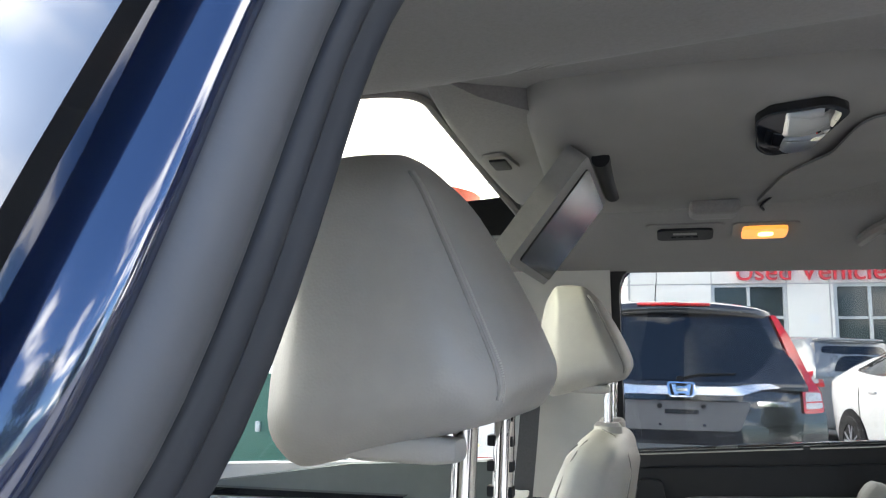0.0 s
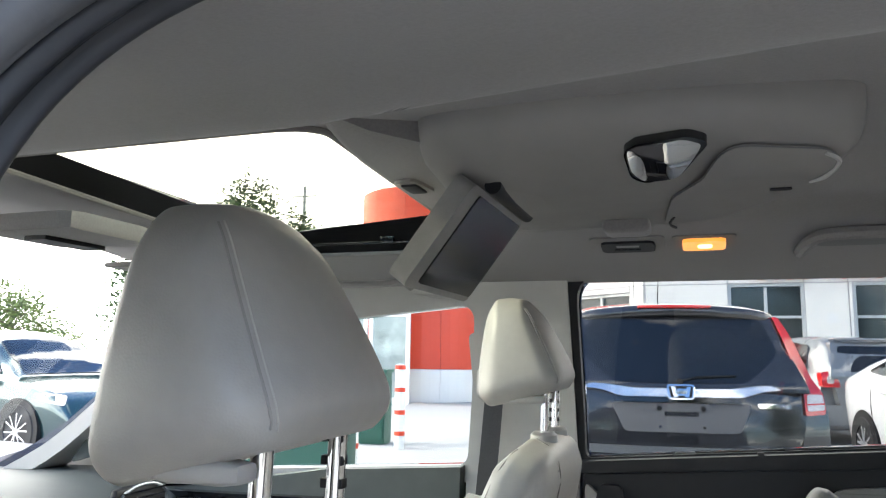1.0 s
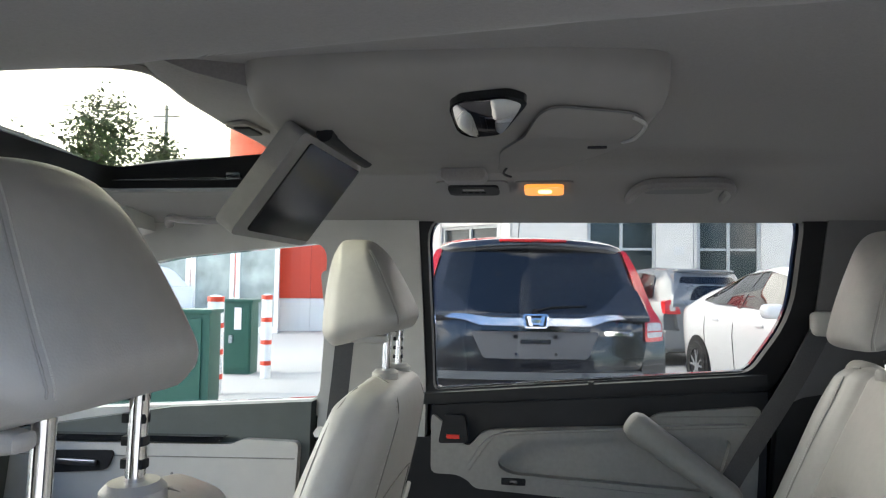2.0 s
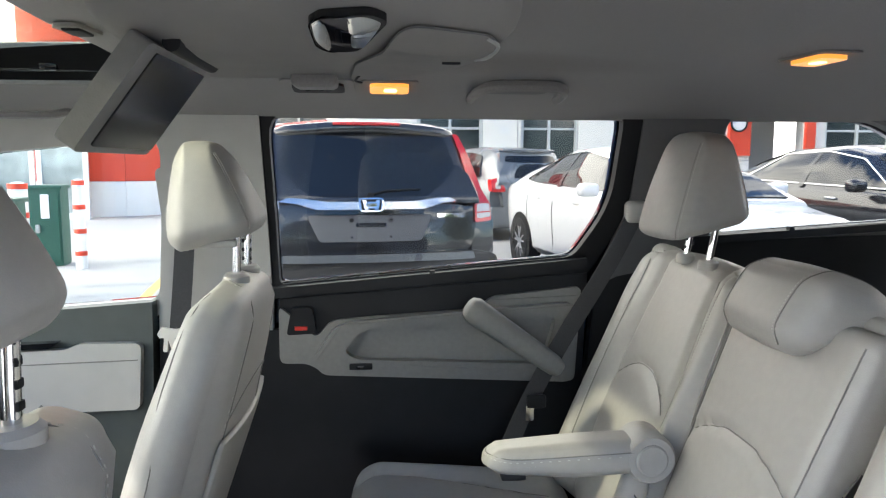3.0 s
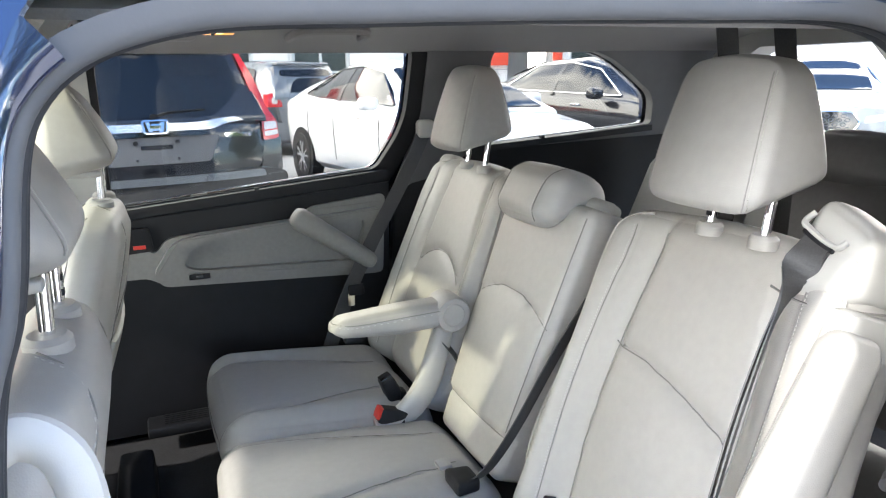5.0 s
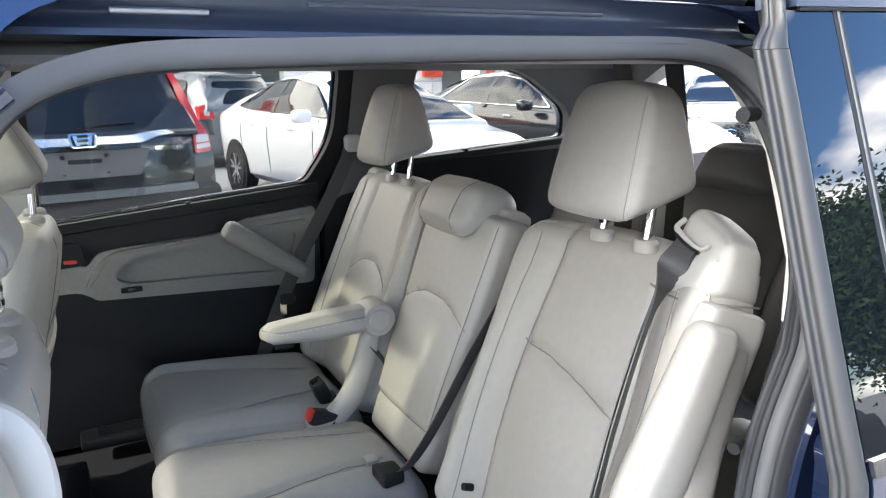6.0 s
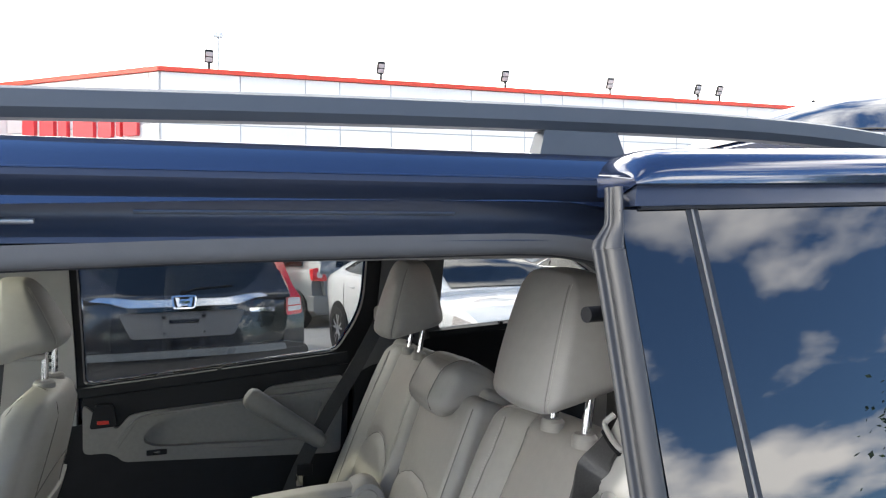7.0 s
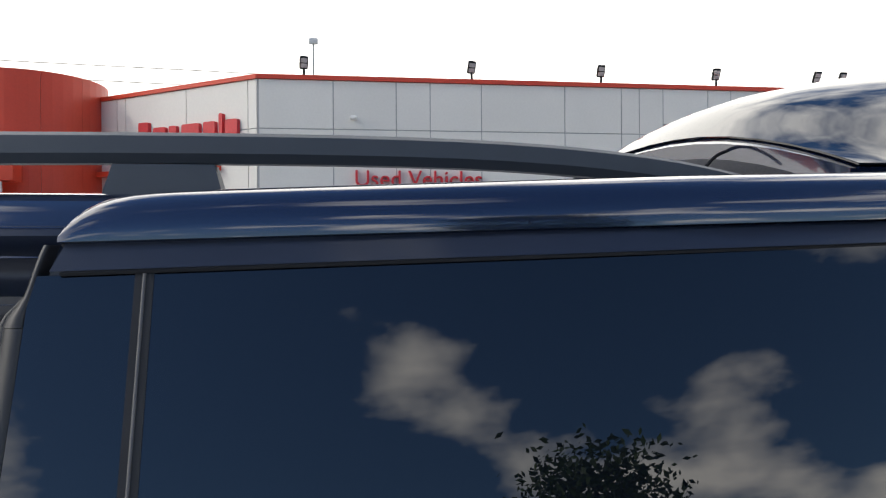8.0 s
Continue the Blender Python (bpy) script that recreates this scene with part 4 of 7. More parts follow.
def wheel(parent, x, y, z, r, side, width=0.22, spokes=5, group=""):
    tyre_prof = [(r * 0.66, -width / 2), (r * 0.9, -width / 2), (r * 0.985, -width * 0.36), (r, -width * 0.2), (r, width * 0.2), (r * 0.985, width * 0.36), (r * 0.9, width / 2), (r * 0.66, width / 2)]
    bm = bmesh.new()
    n = 28
    rings_ = [[(x + a * math.cos(t), y + b, z + a * math.sin(t)) for a, b in tyre_prof] for t in [2 * math.pi * i / n for i in range(n)]]
    w = part("wheel", loft(rings_ + [rings_[0]], caps=False, bm=bm), TYRE, parent, "black tyre on an alloy wheel")
    bmesh_rim = bmesh.new()
    rim_prof = [(r * 0.67, width * 0.50), (r * 0.68, width * 0.42), (r * 0.60, width * 0.38), (r * 0.60, -width * 0.4), (r * 0.67, -width * 0.45)]
    rr = [[(x + a * math.cos(t), y + side * b, z + a * math.sin(t)) for a, b in rim_prof] for t in [2 * math.pi * i / n for i in range(n)]]
    loft(rr + [rr[0]], caps=False, bm=bmesh_rim, closed=False)
    part("rim", bmesh_rim, RIM, w, "silver alloy rim")
    bs = bmesh.new()
    cyl(r * 0.16, (x, y + side * width * 0.22, z), (x, y + side * width * 0.46, z), 14, bm=bs)
    part("hub_cap", bs, RIM, w)
    for i in range(spokes):
        for da in (-0.14, 0.14):
            t = 2 * math.pi * i / spokes + 0.3
            u = Vector((math.cos(t + da * 0.5), 0, math.sin(t + da * 0.5))) * r * 0.12
            v = Vector((math.cos(t + da * 1.6), 0, math.sin(t + da * 1.6))) * r * 0.64
            o = Vector((x, y + side * width * 0.38, z))
            part("spoke", sweep([o + u, o + v], [(0.02, -0.012), (0.02, 0.012), (-0.02, 0.012), (-0.02, -0.012)], side=lambda i, p: (0, 1, 0)), RIM, w)
    bd = bmesh.new()
    cyl(r * 0.58, (x, y - side * width * 0.1, z), (x, y + side * width * 0.05, z), 20, bm=bd)
    part("brake_disc", bd, TRIM_DARK, w)
    return w


for x in (-0.75, 2.25):
    for s in (-1, 1):
        part("wheel_housing", loft([[(x + (0.40 * c + 0.02) * math.cos(a), s * yy, 0.36 + (0.40 * c) * math.sin(a)) for a in [math.pi * k / 12 for k in range(13)]] for yy, c in ((0.92, 1.0), (0.74, 1.0), (0.72, 0.95))]), TRIM_DARK, van, "black wheel housing")
        wheel(van, x, s * 0.875, 0.335 + ground_z(s * 0.83), 0.335, s, 0.20)

# sliding door, run back along the van's side


def door(x, z, t):
    y = -1.113 if z < 1.1 else -1.113 + 0.336 * (z - 1.1)
    if z > 1.64:
        y += 0.9 * (z - 1.64) + 9.0 * (z - 1.64) ** 2
    return (x, y - t, z)


sdoor = part("sliding_door", slab(rpoly([(1.80, 0.36), (2.96, 0.36), (2.96, 1.14), (1.80, 1.14)], 0.03), door, -0.07, 0.0), BLUE, van, "dark blue sliding door, slid open")
rings_ = []
for i in range(41):
    x = 1.827 + 1.133 * (i / 40) ** 1.6
    zb = 1.6445 + 0.0245 * (x - 1.832)
    zt = 1.728 - 0.031 * (2.96 - x) ** 1.3 - 0.034 * math.exp(-((x - 1.827) / 0.016) ** 0.9)
    y0 = door(x, zb, 0.014)[1]
    arc = [(y0 + 0.085 * k ** 2.6, zb + (zt - zb) * math.sin(k * math.pi / 2)) for k in [j / 10 for j in range(11)]]
    rings_.append([(x, y, z) for y, z in arc] + [(x, y0 + 0.085, zb - 0.01), (x, y0 + 0.03, zb - 0.01)])
part("door_frame", loft(rings_), BLUE, sdoor, "dark blue door frame top")
part("frame_trim", slab([(1.822, 1.619), (2.96, 1.648), (2.96, 1.670), (1.832, 1.643)], door, -0.05, 0.006), JAMB, sdoor, "dark trim over the door glass")
part("trim_seal", sweep([door(1.83, 1.6175, 0.002), door(2.3, 1.630, 0.002), door(2.95, 1.6465, 0.002)], ring(0.003, 6)), RUBBER, sdoor)
part("door_glass", slab([(1.903, 1.14), (2.94, 1.14), (2.94, 1.644), (1.903, 1.618)], door, -0.006, 0.0), DOOR_GLASS, sdoor, "dark reflective privacy glass")
part("corner_cover", slab([(1.796, 1.14), (1.893, 1.14), (1.893, 1.617), (1.806, 1.615)], door, -0.006, 0.0), DOOR_GLASS, sdoor, "gloss black door corner cover")
part("glass_channel", slab([(1.891, 1.14), (1.907, 1.14), (1.907, 1.6175), (1.891, 1.6170)], door, -0.012, 0.0008), RUBBER, sdoor, "rubber glass channel")
part("channel_bead", sweep([door(1.899, 1.14, 0.001), door(1.899, 1.38, 0.001), door(1.899, 1.617, 0.001)], ring(0.0016, 8)), DARK_GREY_AND_SHADE, sdoor, "thin pale bead between the panes")
part("inner_skin", slab([(1.82, 1.14), (2.94, 1.14), (2.94, 1.62), (1.85, 1.62)], door, -0.07, -0.06, [[(1.93, 1.18), (2.86, 1.18), (2.86, 1.58), (1.95, 1.58)]]), TRIM_DARK, sdoor)
edge_rib = [(-0.026, 0.030), (-0.030, 0.024), (-0.028, 0.019), (-0.0225, 0.0185)]
edge_bead = [(-0.0200, 0.0150), (-0.0210, 0.0090), (-0.0175, 0.0030), (-0.0110, -0.0010), (-0.0045, -0.0010), (-0.0010, 0.0025)]
edge_prof = [(p.x, p.y) for p in smooth_path([(a, b, 0) for a, b in edge_rib + edge_bead], 4)] + [(-0.001, 0.030)]
rings_ = []
for i in range(25):
    z = 0.36 + (1.572 - 0.36) * i / 24
    x, y, _ = door(1.797 + 0.010 * step(1.14, 1.60, z), z, 0.0)
    rings_.append([(x + a, y + b, z) for a, b in edge_prof])
part("door_edge_seal", loft(rings_), EDGE_RUBBER, sdoor, "rounded dark rubber door edge seal")
rings_ = []
for i in range(9):
    z = 1.5725 + (1.642 - 1.5725) * i / 8
    k = 1.0 - 0.62 * step(0.0, 0.45, i / 8)
    x, y, _ = door(1.806 + 0.012 * (i / 8) ** 1.5, z, 0.0)
    rings_.append([(x + a * k, y + b * (0.75 + 0.25 * k), z) for a, b in edge_prof])
part("seal_end", loft(rings_), EDGE_RUBBER, sdoor, "tapered end of the edge seal")
part("roller", cyl(0.009, (1.772, -0.925, 1.500), (1.800, -0.918, 1.500), 12), TRIM_DARK, sdoor, "dark door roller")
part("roller", cyl(0.008, (1.79, -0.935, 1.08), (1.81, -0.925, 1.08), 12), TRIM_DARK, sdoor, "dark door roller")
part("belt_moulding", slab([(1.80, 1.125), (2.96, 1.125), (2.96, 1.142), (1.80, 1.142)], door, 0.0, 0.006), CHROME, sdoor, "chrome belt moulding")
part("outer_handle", rbox(0.20, 0.03, 0.035, 0.012, 5, at=(1.99, -1.115, 1.055)), CHROME, sdoor, "chrome door handle")

# liftgate, standing open over the tail; arch and glass shaped to fit the camera's view
GATE = [(2.72, 1.840), (2.88, 1.935), (3.10, 1.990), (3.45, 2.035), (3.85, 2.055), (4.15, 2.055), (4.35, 2.03)]


ARCH = [(p.x, p.y) for p in smooth_path([(x, z, 0) for x, z in GATE], 8)]


def gate(s, y, t):
    k = max(0, min(len(ARCH) - 2, int(s * 8)))
    f = s * 8 - k
    (x0, z0), (x1, z1) = ARCH[k], ARCH[k + 1]
    z = z0 + (z1 - z0) * f
    # the sides curl down towards the hinge line, to fit the camera's view
    drop = (z - 1.735) * (abs(y) / 0.76) ** 2.4
    return (x0 + (x1 - x0) * f, y, z + t - drop)


def gate_skin(s0, s1, half, lift, thick):
    """A smooth shell over the raised gate from one station of its arch to another."""
    n, m = 30, 20
    top = [[gate(s0 + (s1 - s0) * i / n, half * math.sin(math.pi / 2 * (-1 + 2 * j / m)), lift) for j in range(m + 1)] for i in range(n + 1)]
    bm = bmesh.new()
    loft(top, caps=False, bm=bm, closed=False)
    bmesh.ops.recalc_face_normals(bm, faces=bm.faces[:])
    bmesh.ops.solidify(bm, geom=bm.faces[:], thickness=thick)
    return bm


lg = part("liftgate", gate_skin(0.0, 5.98, 0.758, 0.0, 0.03), BLUE, van, "dark blue liftgate, raised open")
part("gate_glass", gate_skin(0.15, 5.6, 0.754, 0.006, 0.003), DOOR_GLASS, lg, "dark rear window glass")
part("gate_wire", sweep(smooth_path([(2.66, -0.45, 1.735), (2.706, -0.45, 1.790), (2.77, -0.45, 1.804), (2.837, -0.45, 1.806), (2.91, -0.45, 1.806), (2.95, -0.45, 1.797), (2.978, -0.45, 1.764), (2.985, -0.45, 1.70)], 6), ring(0.0032, 6)), TRIM_DARK, lg, "black wiring hose")
part("gate_strut", cyl(0.012, (3.1, 0.72, 1.62), (3.7, 0.70, 2.15), 10), TRIM_DARK, lg)
part("gate_strut", cyl(0.012, (3.1, -0.72, 1.62), (3.7, -0.70, 2.15), 10), TRIM_DARK, lg)
part("tail_frame", sweep([(3.12, -0.70, 0.60), (3.12, -0.74, 1.2), (3.08, -0.70, 1.55), (3.05, -0.5, 1.64), (3.05, 0.5, 1.64), (3.08, 0.70, 1.55), (3.12, 0.74, 1.2), (3.12, 0.70, 0.60)], [(0.05, -0.05), (0.05, 0.05), (-0.05, 0.05), (-0.05, -0.05)], side=lambda i, p: (1, 0, 0)), TRIM, van, "light grey tailgate surround")

# front belts on the far pillar
fbelt = part("front_belt", sweep([(0.765, 0.835, 1.32), (0.758, 0.815, 1.18), (0.745, 0.795, 1.0), (0.725, 0.795, 0.60)], [(0.024, -0.001), (0.024, 0.001), (-0.024, 0.001), (-0.024, -0.001)], side=lambda i, p: (1, 0.15, 0)), BELT, van, "black front seat belt")
part("belt_anchor", rbox(0.055, 0.03, 0.08, 0.012, 5, at=(0.74, 0.850, 1.33)), TRIM, fbelt, "grey belt anchor cover")
part("belt_slide", slab(rpoly([(0.70, 1.30), (0.79, 1.30), (0.79, 1.46), (0.70, 1.46)], 0.02), far, 0.028, 0.040), TRIM, fbelt)
plate = rpoly([(0.712, 1.062), (0.700, 1.045), (0.706, 1.034), (0.718, 1.036), (0.714, 1.000), (0.724, 0.998), (0.728, 1.030), (0.736, 1.002), (0.745, 1.004), (0.744, 1.036), (0.766, 1.044), (0.768, 1.058), (0.742, 1.056)], 0.004, 3)
part("belt_tongue", slab(plate, lambda x, z, t: (x, 0.782 - t, z), 0.0, 0.010, grain=0.02), IVORY, fbelt, "pale belt tongue")
# far rear belt from the rear pillar to the seat
rbelt = part("rear_belt", sweep(smooth_path([(1.945, 0.85, 1.335), (1.86, 0.81, 1.20), (1.72, 0.755, 1.0), (1.63, 0.735, 0.84), (1.56, 0.74, 0.66)], 5), [(0.024, -0.001), (0.024, 0.001), (-0.024, 0.001), (-0.024, -0.001)], side=lambda i, p: (0.75, 0.1, -0.5)), BELT, van, "dark rear seat belt")
part("belt_tongue", rbox(0.05, 0.012, 0.035, 0.004, 3, at=(1.657, 0.725, 0.865)), TRIM_DARK, rbelt)
part("tongue_plate", rbox(0.022, 0.004, 0.04, 0.002, 2, at=(1.640, 0.722, 0.835)), CHROME, rbelt, "bright steel belt tongue")
part("belt_guide", rbox(0.06, 0.04, 0.06, 0.015, 4, at=(1.945, 0.845, 1.345)), TRIM, rbelt)
# straps down from the roof to the third row
for x0, x1 in ((2.395, 2.425), (2.235, 2.26)):
    part("roof_strap", sweep([(x0, -0.16, 1.655), (x1, -0.18, 1.40), (x1 - 0.02, -0.19, 1.10)], [(0.024, -0.001), (0.024, 0.001), (-0.024, 0.001), (-0.024, -0.001)], side=lambda i, p: (0.3, -1, 0)), BELT, van, "black seat belt strap from the roof")


# ---- seats ----
def frame_of(origin, tilt, yaw=0.0):
    """Axes of a seat back: x across (to +y), y up along the back, z out of its front."""
    up = Vector((math.sin(tilt), 0, math.cos(tilt)))
    front = Vector((-math.cos(tilt), 0, math.sin(tilt)))
    across = Vector((0, 1, 0))
    return lambda a, b, c: Vector(origin) + across * a + up * b + front * c


def headrest(seat, at, w=0.275, h=0.215, posts=0.065, drop=0.10, notch=True, material=None, rake=0.0, front_seam=False, taper=0.36, collar=1.0, soft=0.20):
    """A wedge-shaped head restraint on two steel posts; at is where the posts enter it, midway between them."""
    material = material or LEATHER
    o = Vector(at)

    def body(u, v, s):
        """A point of the skin: u from front to back, v across, s upwards."""
        k = max(0.0, (s + 1) / 2)
        x0, x1 = -0.127 + 0.016 * k * k, 0.050 - 0.080 * k ** 1.1
        x = x0 + (x1 - x0) * (u + 1) / 2
        wide = 1.0 - taper * max(0.0, k - 0.15) ** 1.4
        bow = 0.020 * v * v * ((1 - u) / 2 - 0.25 * (1 + u) / 2)
        z = h * k + (1 - k) * (-0.030 * (1 - u) / 2 + 0.014 * (1 + u) / 2) - 0.010 * v * v * k
        return Vector((x + bow + rake * (z - 0.0), v * w / 2 * wide, z))

    def shape(u, v, s, p):
        return body(p.x / 0.5, p.y / 0.5, p.z / 0.5)

    bm = rbox(1.0, 1.0, 1.0, soft, 18, shape, at=o, bulge=(0.05, 0.03, 0.03))
    pad = part("head_restraint", bm, material, seat, "padded leather head restraint")
    for front, side in ((False, -1), (False, 1)) + (((True, -1), (True, 1)) if front_seam else ()):
        pts = []
        for i in range(15):
            s = -0.96 + 1.84 * i / 14
            q = body((-0.925 if front else 0.955), side * 0.865, s)
            pts.append(o + q)
        seam_on(pad, pts, 0.0010, (0.0065 if front else -0.001, side * (0.001 if front else -0.0065), 0), HEADREST_SEAM)
    if not front_seam:
        part("button", rbox(0.075, 0.026, 0.016, 0.007, 4, at=o + Vector((-0.03, -w * 0.34, -0.008))), material, pad)
    for i, side in enumerate((-1, 1)):
        y = o.y + side * posts
        post = part("post", cyl(0.0078, (o.x - rake * drop, y, o.z - drop - 0.01), (o.x + 0.004, y, o.z + 0.04), 14), CHROME, seat, "bright steel post")
        if notch and side > 0:
            for j in range(5):
                for dx in (-1, 1):
                    part("notch", rbox(0.006, 0.011, 0.008, 0.001, 2, at=(o.x - rake * (drop - 0.02 - j * 0.018) + dx * 0.0068, y, o.z - drop + 0.02 + j * 0.018)), TRIM_DARK, post)
        part("post_collar", loft([[(o.x - rake * drop + collar * a * math.cos(t), y + collar * b * math.sin(t), o.z - drop + z) for t in [2 * math.pi * i / 16 for i in range(16)]] for a, b, z in ((0.021, 0.025, -0.016), (0.0205, 0.0245, 0.0), (0.016, 0.019, 0.006), (0.008, 0.008, 0.006))]), material, seat)
    return pad


def front_seat(yc):
    seat = empty("front_seat", 0.75, yc, 0.40)
    o = Vector((0.75, yc, 0.40))
    rel = lambda p: Vector(p) - o
    place = frame_of((0.776, 0, 0.63 - 0.40), 0.30)
    tall = 0.632

    def back_shape(u, v, s, p):
        # u: thickness (front at +1), v: across, s: up the back
        k = (s + 1) / 2
        wide = 0.97 + 0.10 * math.sin(k * 2.4) - 0.36 * max(0.0, k - 0.66) ** 1.25 * 2.2
        thick = 1.0 - 0.45 * max(0.0, k - 0.55)
        c = p.x * thick - 0.0225
        if u > 0:
            c += 0.012 * max(0.0, abs(v) - 0.5) * 2 * (1 - k * 0.4)
        else:
            c += -0.02 * (1 - v * v)
        return place(p.y * wide, tall * k + (p.z - s * tall / 2) * 1.0 + 0.02 * (1 - v * v) * (1 if s > 0.5 else 0), c) - Vector((o.x, 0, 0))

    back = part("backrest", rbox(0.105, 0.50, tall, 0.045, 14, back_shape, bulge=(0.018, 0.02, 0.01)), LEATHER, seat, "grey leather front seat back")

    def P(a, b, c):
        return place(a, b, c) - Vector((o.x, 0, 0))

    for sgn in (-1, 1):
        seam_on(back, [P(sgn * 0.085, 0.665, -0.01), P(sgn * 0.125, 0.62, -0.085), P(sgn * 0.165, 0.50, -0.11), P(sgn * 0.20, 0.30, -0.11), P(sgn * 0.22, 0.10, -0.10)], 0.0013, (0, sgn * 0.007, 0))
        seam_on(back, [P(sgn * 0.16, 0.64, 0.0), P(sgn * 0.22, 0.54, 0.0), P(sgn * 0.27, 0.36, -0.01), P(sgn * 0.29, 0.12, -0.01)], 0.0013)
        seam_on(back, [P(sgn * 0.12, 0.64, 0.045), P(sgn * 0.15, 0.56, 0.088), P(sgn * 0.16, 0.36, 0.108), P(sgn * 0.16, 0.12, 0.112)], 0.0013)
    seam_on(back, [P(-0.185, 0.43, -0.11), P(-0.10, 0.475, -0.115), P(0, 0.49, -0.116), P(0.10, 0.475, -0.115), P(0.185, 0.43, -0.11)], 0.0014)
    seam_on(back, [P(0.06, 0.48, -0.115), P(0.062, 0.30, -0.115), P(0.064, 0.10, -0.11)], 0.0013, (0, 0.008, 0))
    pocket = rbox(0.014, 0.40, 0.34, 0.006, 8, lambda u, v, s, p: P(p.y * (1.0 + 0.05 * s), 0.235 + p.z, -0.092 + p.x - 0.010 * s * 0.5 - 0.014 * (1 - v * v)))
    part("map_pocket", pocket, LEATHER, back, "grey leather map pocket")
    cush = rbox(0.52, 0.52, 0.16, 0.06, 10, lambda u, v, s, p: Vector((p.x - 0.24, p.y, p.z + 0.19 + 0.03 * max(0, abs(v) - 0.6) * 2 - 0.02 * u)), bulge=(0.01, 0.01, 0.015))
    part("seat_cushion", cush, LEATHER, seat, "grey leather seat cushion")
    part("seat_base", rbox(0.46, 0.44, 0.10, 0.02, 4, at=(-0.2, 0, 0.05)), TRIM_DARK, seat)
    headrest(seat, rel((0.990, yc, 1.330)), w=0.225, h=0.178, drop=0.072, posts=0.0555, collar=1.2)
    return tagged(seat, "grey leather front seat with a stitched back", "car seat", "front seats")


def build_second_seat(yc, wide=0.54, rest_shift=0.0, bow=(0.415, 0.0, 0.075)):
    """A second-row seat: a back with a sewn insert between two bolsters, a cushion and a head restraint."""
    o = Vector((1.60, yc, 0.40))
    seat = empty("captain_seat", *o)
    place0 = frame_of((1.713, 0, 0.66 - 0.40), 0.36)
    tall = 0.69
    e = wide / 2

    def P(a, b, c):
        # the shoulder is flared towards the van's far side to fit the camera's view
        return place0(a + 0.060 * max(0.0, a) / e * max(0.0, b / tall - 0.15), 0.942 * b, c) - Vector((o.x, 0, 0))

    def insert(b):
        """Half width of the sewn insert at a height up the back."""
        return e * (0.47 + 0.10 * math.sin(math.pi * max(0.0, min(1.0, (b + 0.05) / 0.66))))

    def arc(a, b):
        q = a / insert(b)
        return bow[0] + bow[1] * q - bow[2] * q * q

    def relief(a, b):
        """How far the front stands out: bolsters, sunken seams, the padded lumbar and shoulder fields."""
        w, d = insert(b), abs(a)
        k = b / tall
        c = 0.048 * step(w, w + 0.085, d) * (1 - 0.62 * k) - 0.020 * step(e * 0.86, e, d)
        c -= 0.011 * math.exp(-((d - w) / 0.012) ** 2)
        c -= 0.0035 * math.exp(-((d - w - 0.050) / 0.008) ** 2)
        inside = 1 - step(w - 0.008, w + 0.004, d)
        c -= 0.009 * math.exp(-((b - arc(a, b)) / 0.012) ** 2) * inside
        f = max(0.0, 1 - (a / w) ** 2)
        c += (0.016 * math.exp(-((b - 0.27) / 0.13) ** 2) + 0.007 * math.exp(-((b - 0.53) / 0.10) ** 2)) * f
        return c

    def back_shape(u, v, s, p):
        k = (s + 1) / 2
        w = 0.965 + 0.04 * math.sin(k * 3.0) - 0.95 * max(0.0, k - 0.80) ** 1.3 + 0.15 * math.exp(-((k - 0.24) / 0.20) ** 2)
        c = p.x * (1.0 - 0.22 * k)
        a, b = p.y * w, tall * k + (p.z - s * tall / 2) + 0.012 * (1 - v * v) * (1 if s > 0.5 else 0)
        if p.x > 0:
            c += relief(a, b) * min(1.0, p.x / 0.05)
        return P(a, b, c - 0.07)

    back = part("backrest", rbox(0.14, wide, tall, 0.05, 84, back_shape, bulge=(0.008, 0.012, 0.01)), LEATHER, seat, "light grey leather seat back")
    heights = [0.04 + 0.62 * i / 12 for i in range(13)]
    for sgn in (-1, 1):
        seam_on(back, [P(sgn * insert(b), b, relief(insert(b), b) - 0.004) for b in heights], 0.0011)
        seam_on(back, [P(sgn * (insert(b) + 0.050), b, relief(insert(b) + 0.05, b)) for b in heights], 0.0010, (0, sgn * 0.006, 0))
        rim = [P(sgn * e * f, b, c) for f, b, c in ((0.62, 0.688, -0.02), (0.80, 0.660, -0.016), (0.90, 0.60, -0.006), (1.00, 0.42, 0.004), (1.08, 0.24, 0.010), (1.09, 0.10, 0.010))]
        seam_on(back, rim, 0.0026, None, LEATHER)
    across = [f * insert(0.40) for f in (-0.97, -0.7, -0.35, 0.0, 0.35, 0.7, 0.97)]
    seam_on(back, [P(a, arc(a, 0.40), 0.0) for a in across], 0.0011)
    part("back_shell", rbox(0.03, wide * 0.9, tall * 0.9, 0.012, 6, lambda u, v, s, p: P(p.y, tall * 0.46 + p.z, -0.135 + p.x)), TRIM_DARK, seat, "black plastic seat back shell")

    def groove(x):
        """Half width of the cushion's sewn field, from the back to the front edge."""
        return e * (0.36 + 0.30 * step(0.06, -0.34, x))

    def cushion_shape(u, v, s, p):
        z = p.z + 0.205 - 0.025 * u
        if p.z > 0:
            g = min(1.0, p.z / 0.05)
            d = abs(p.y)
            w = groove(p.x - 0.14)
            z += g * (0.020 * step(w, e * 0.8, d) + 0.012 * (1 - v * v) - 0.009 * math.exp(-((d - w) / 0.011) ** 2))
        return Vector((p.x - 0.14, p.y, z))

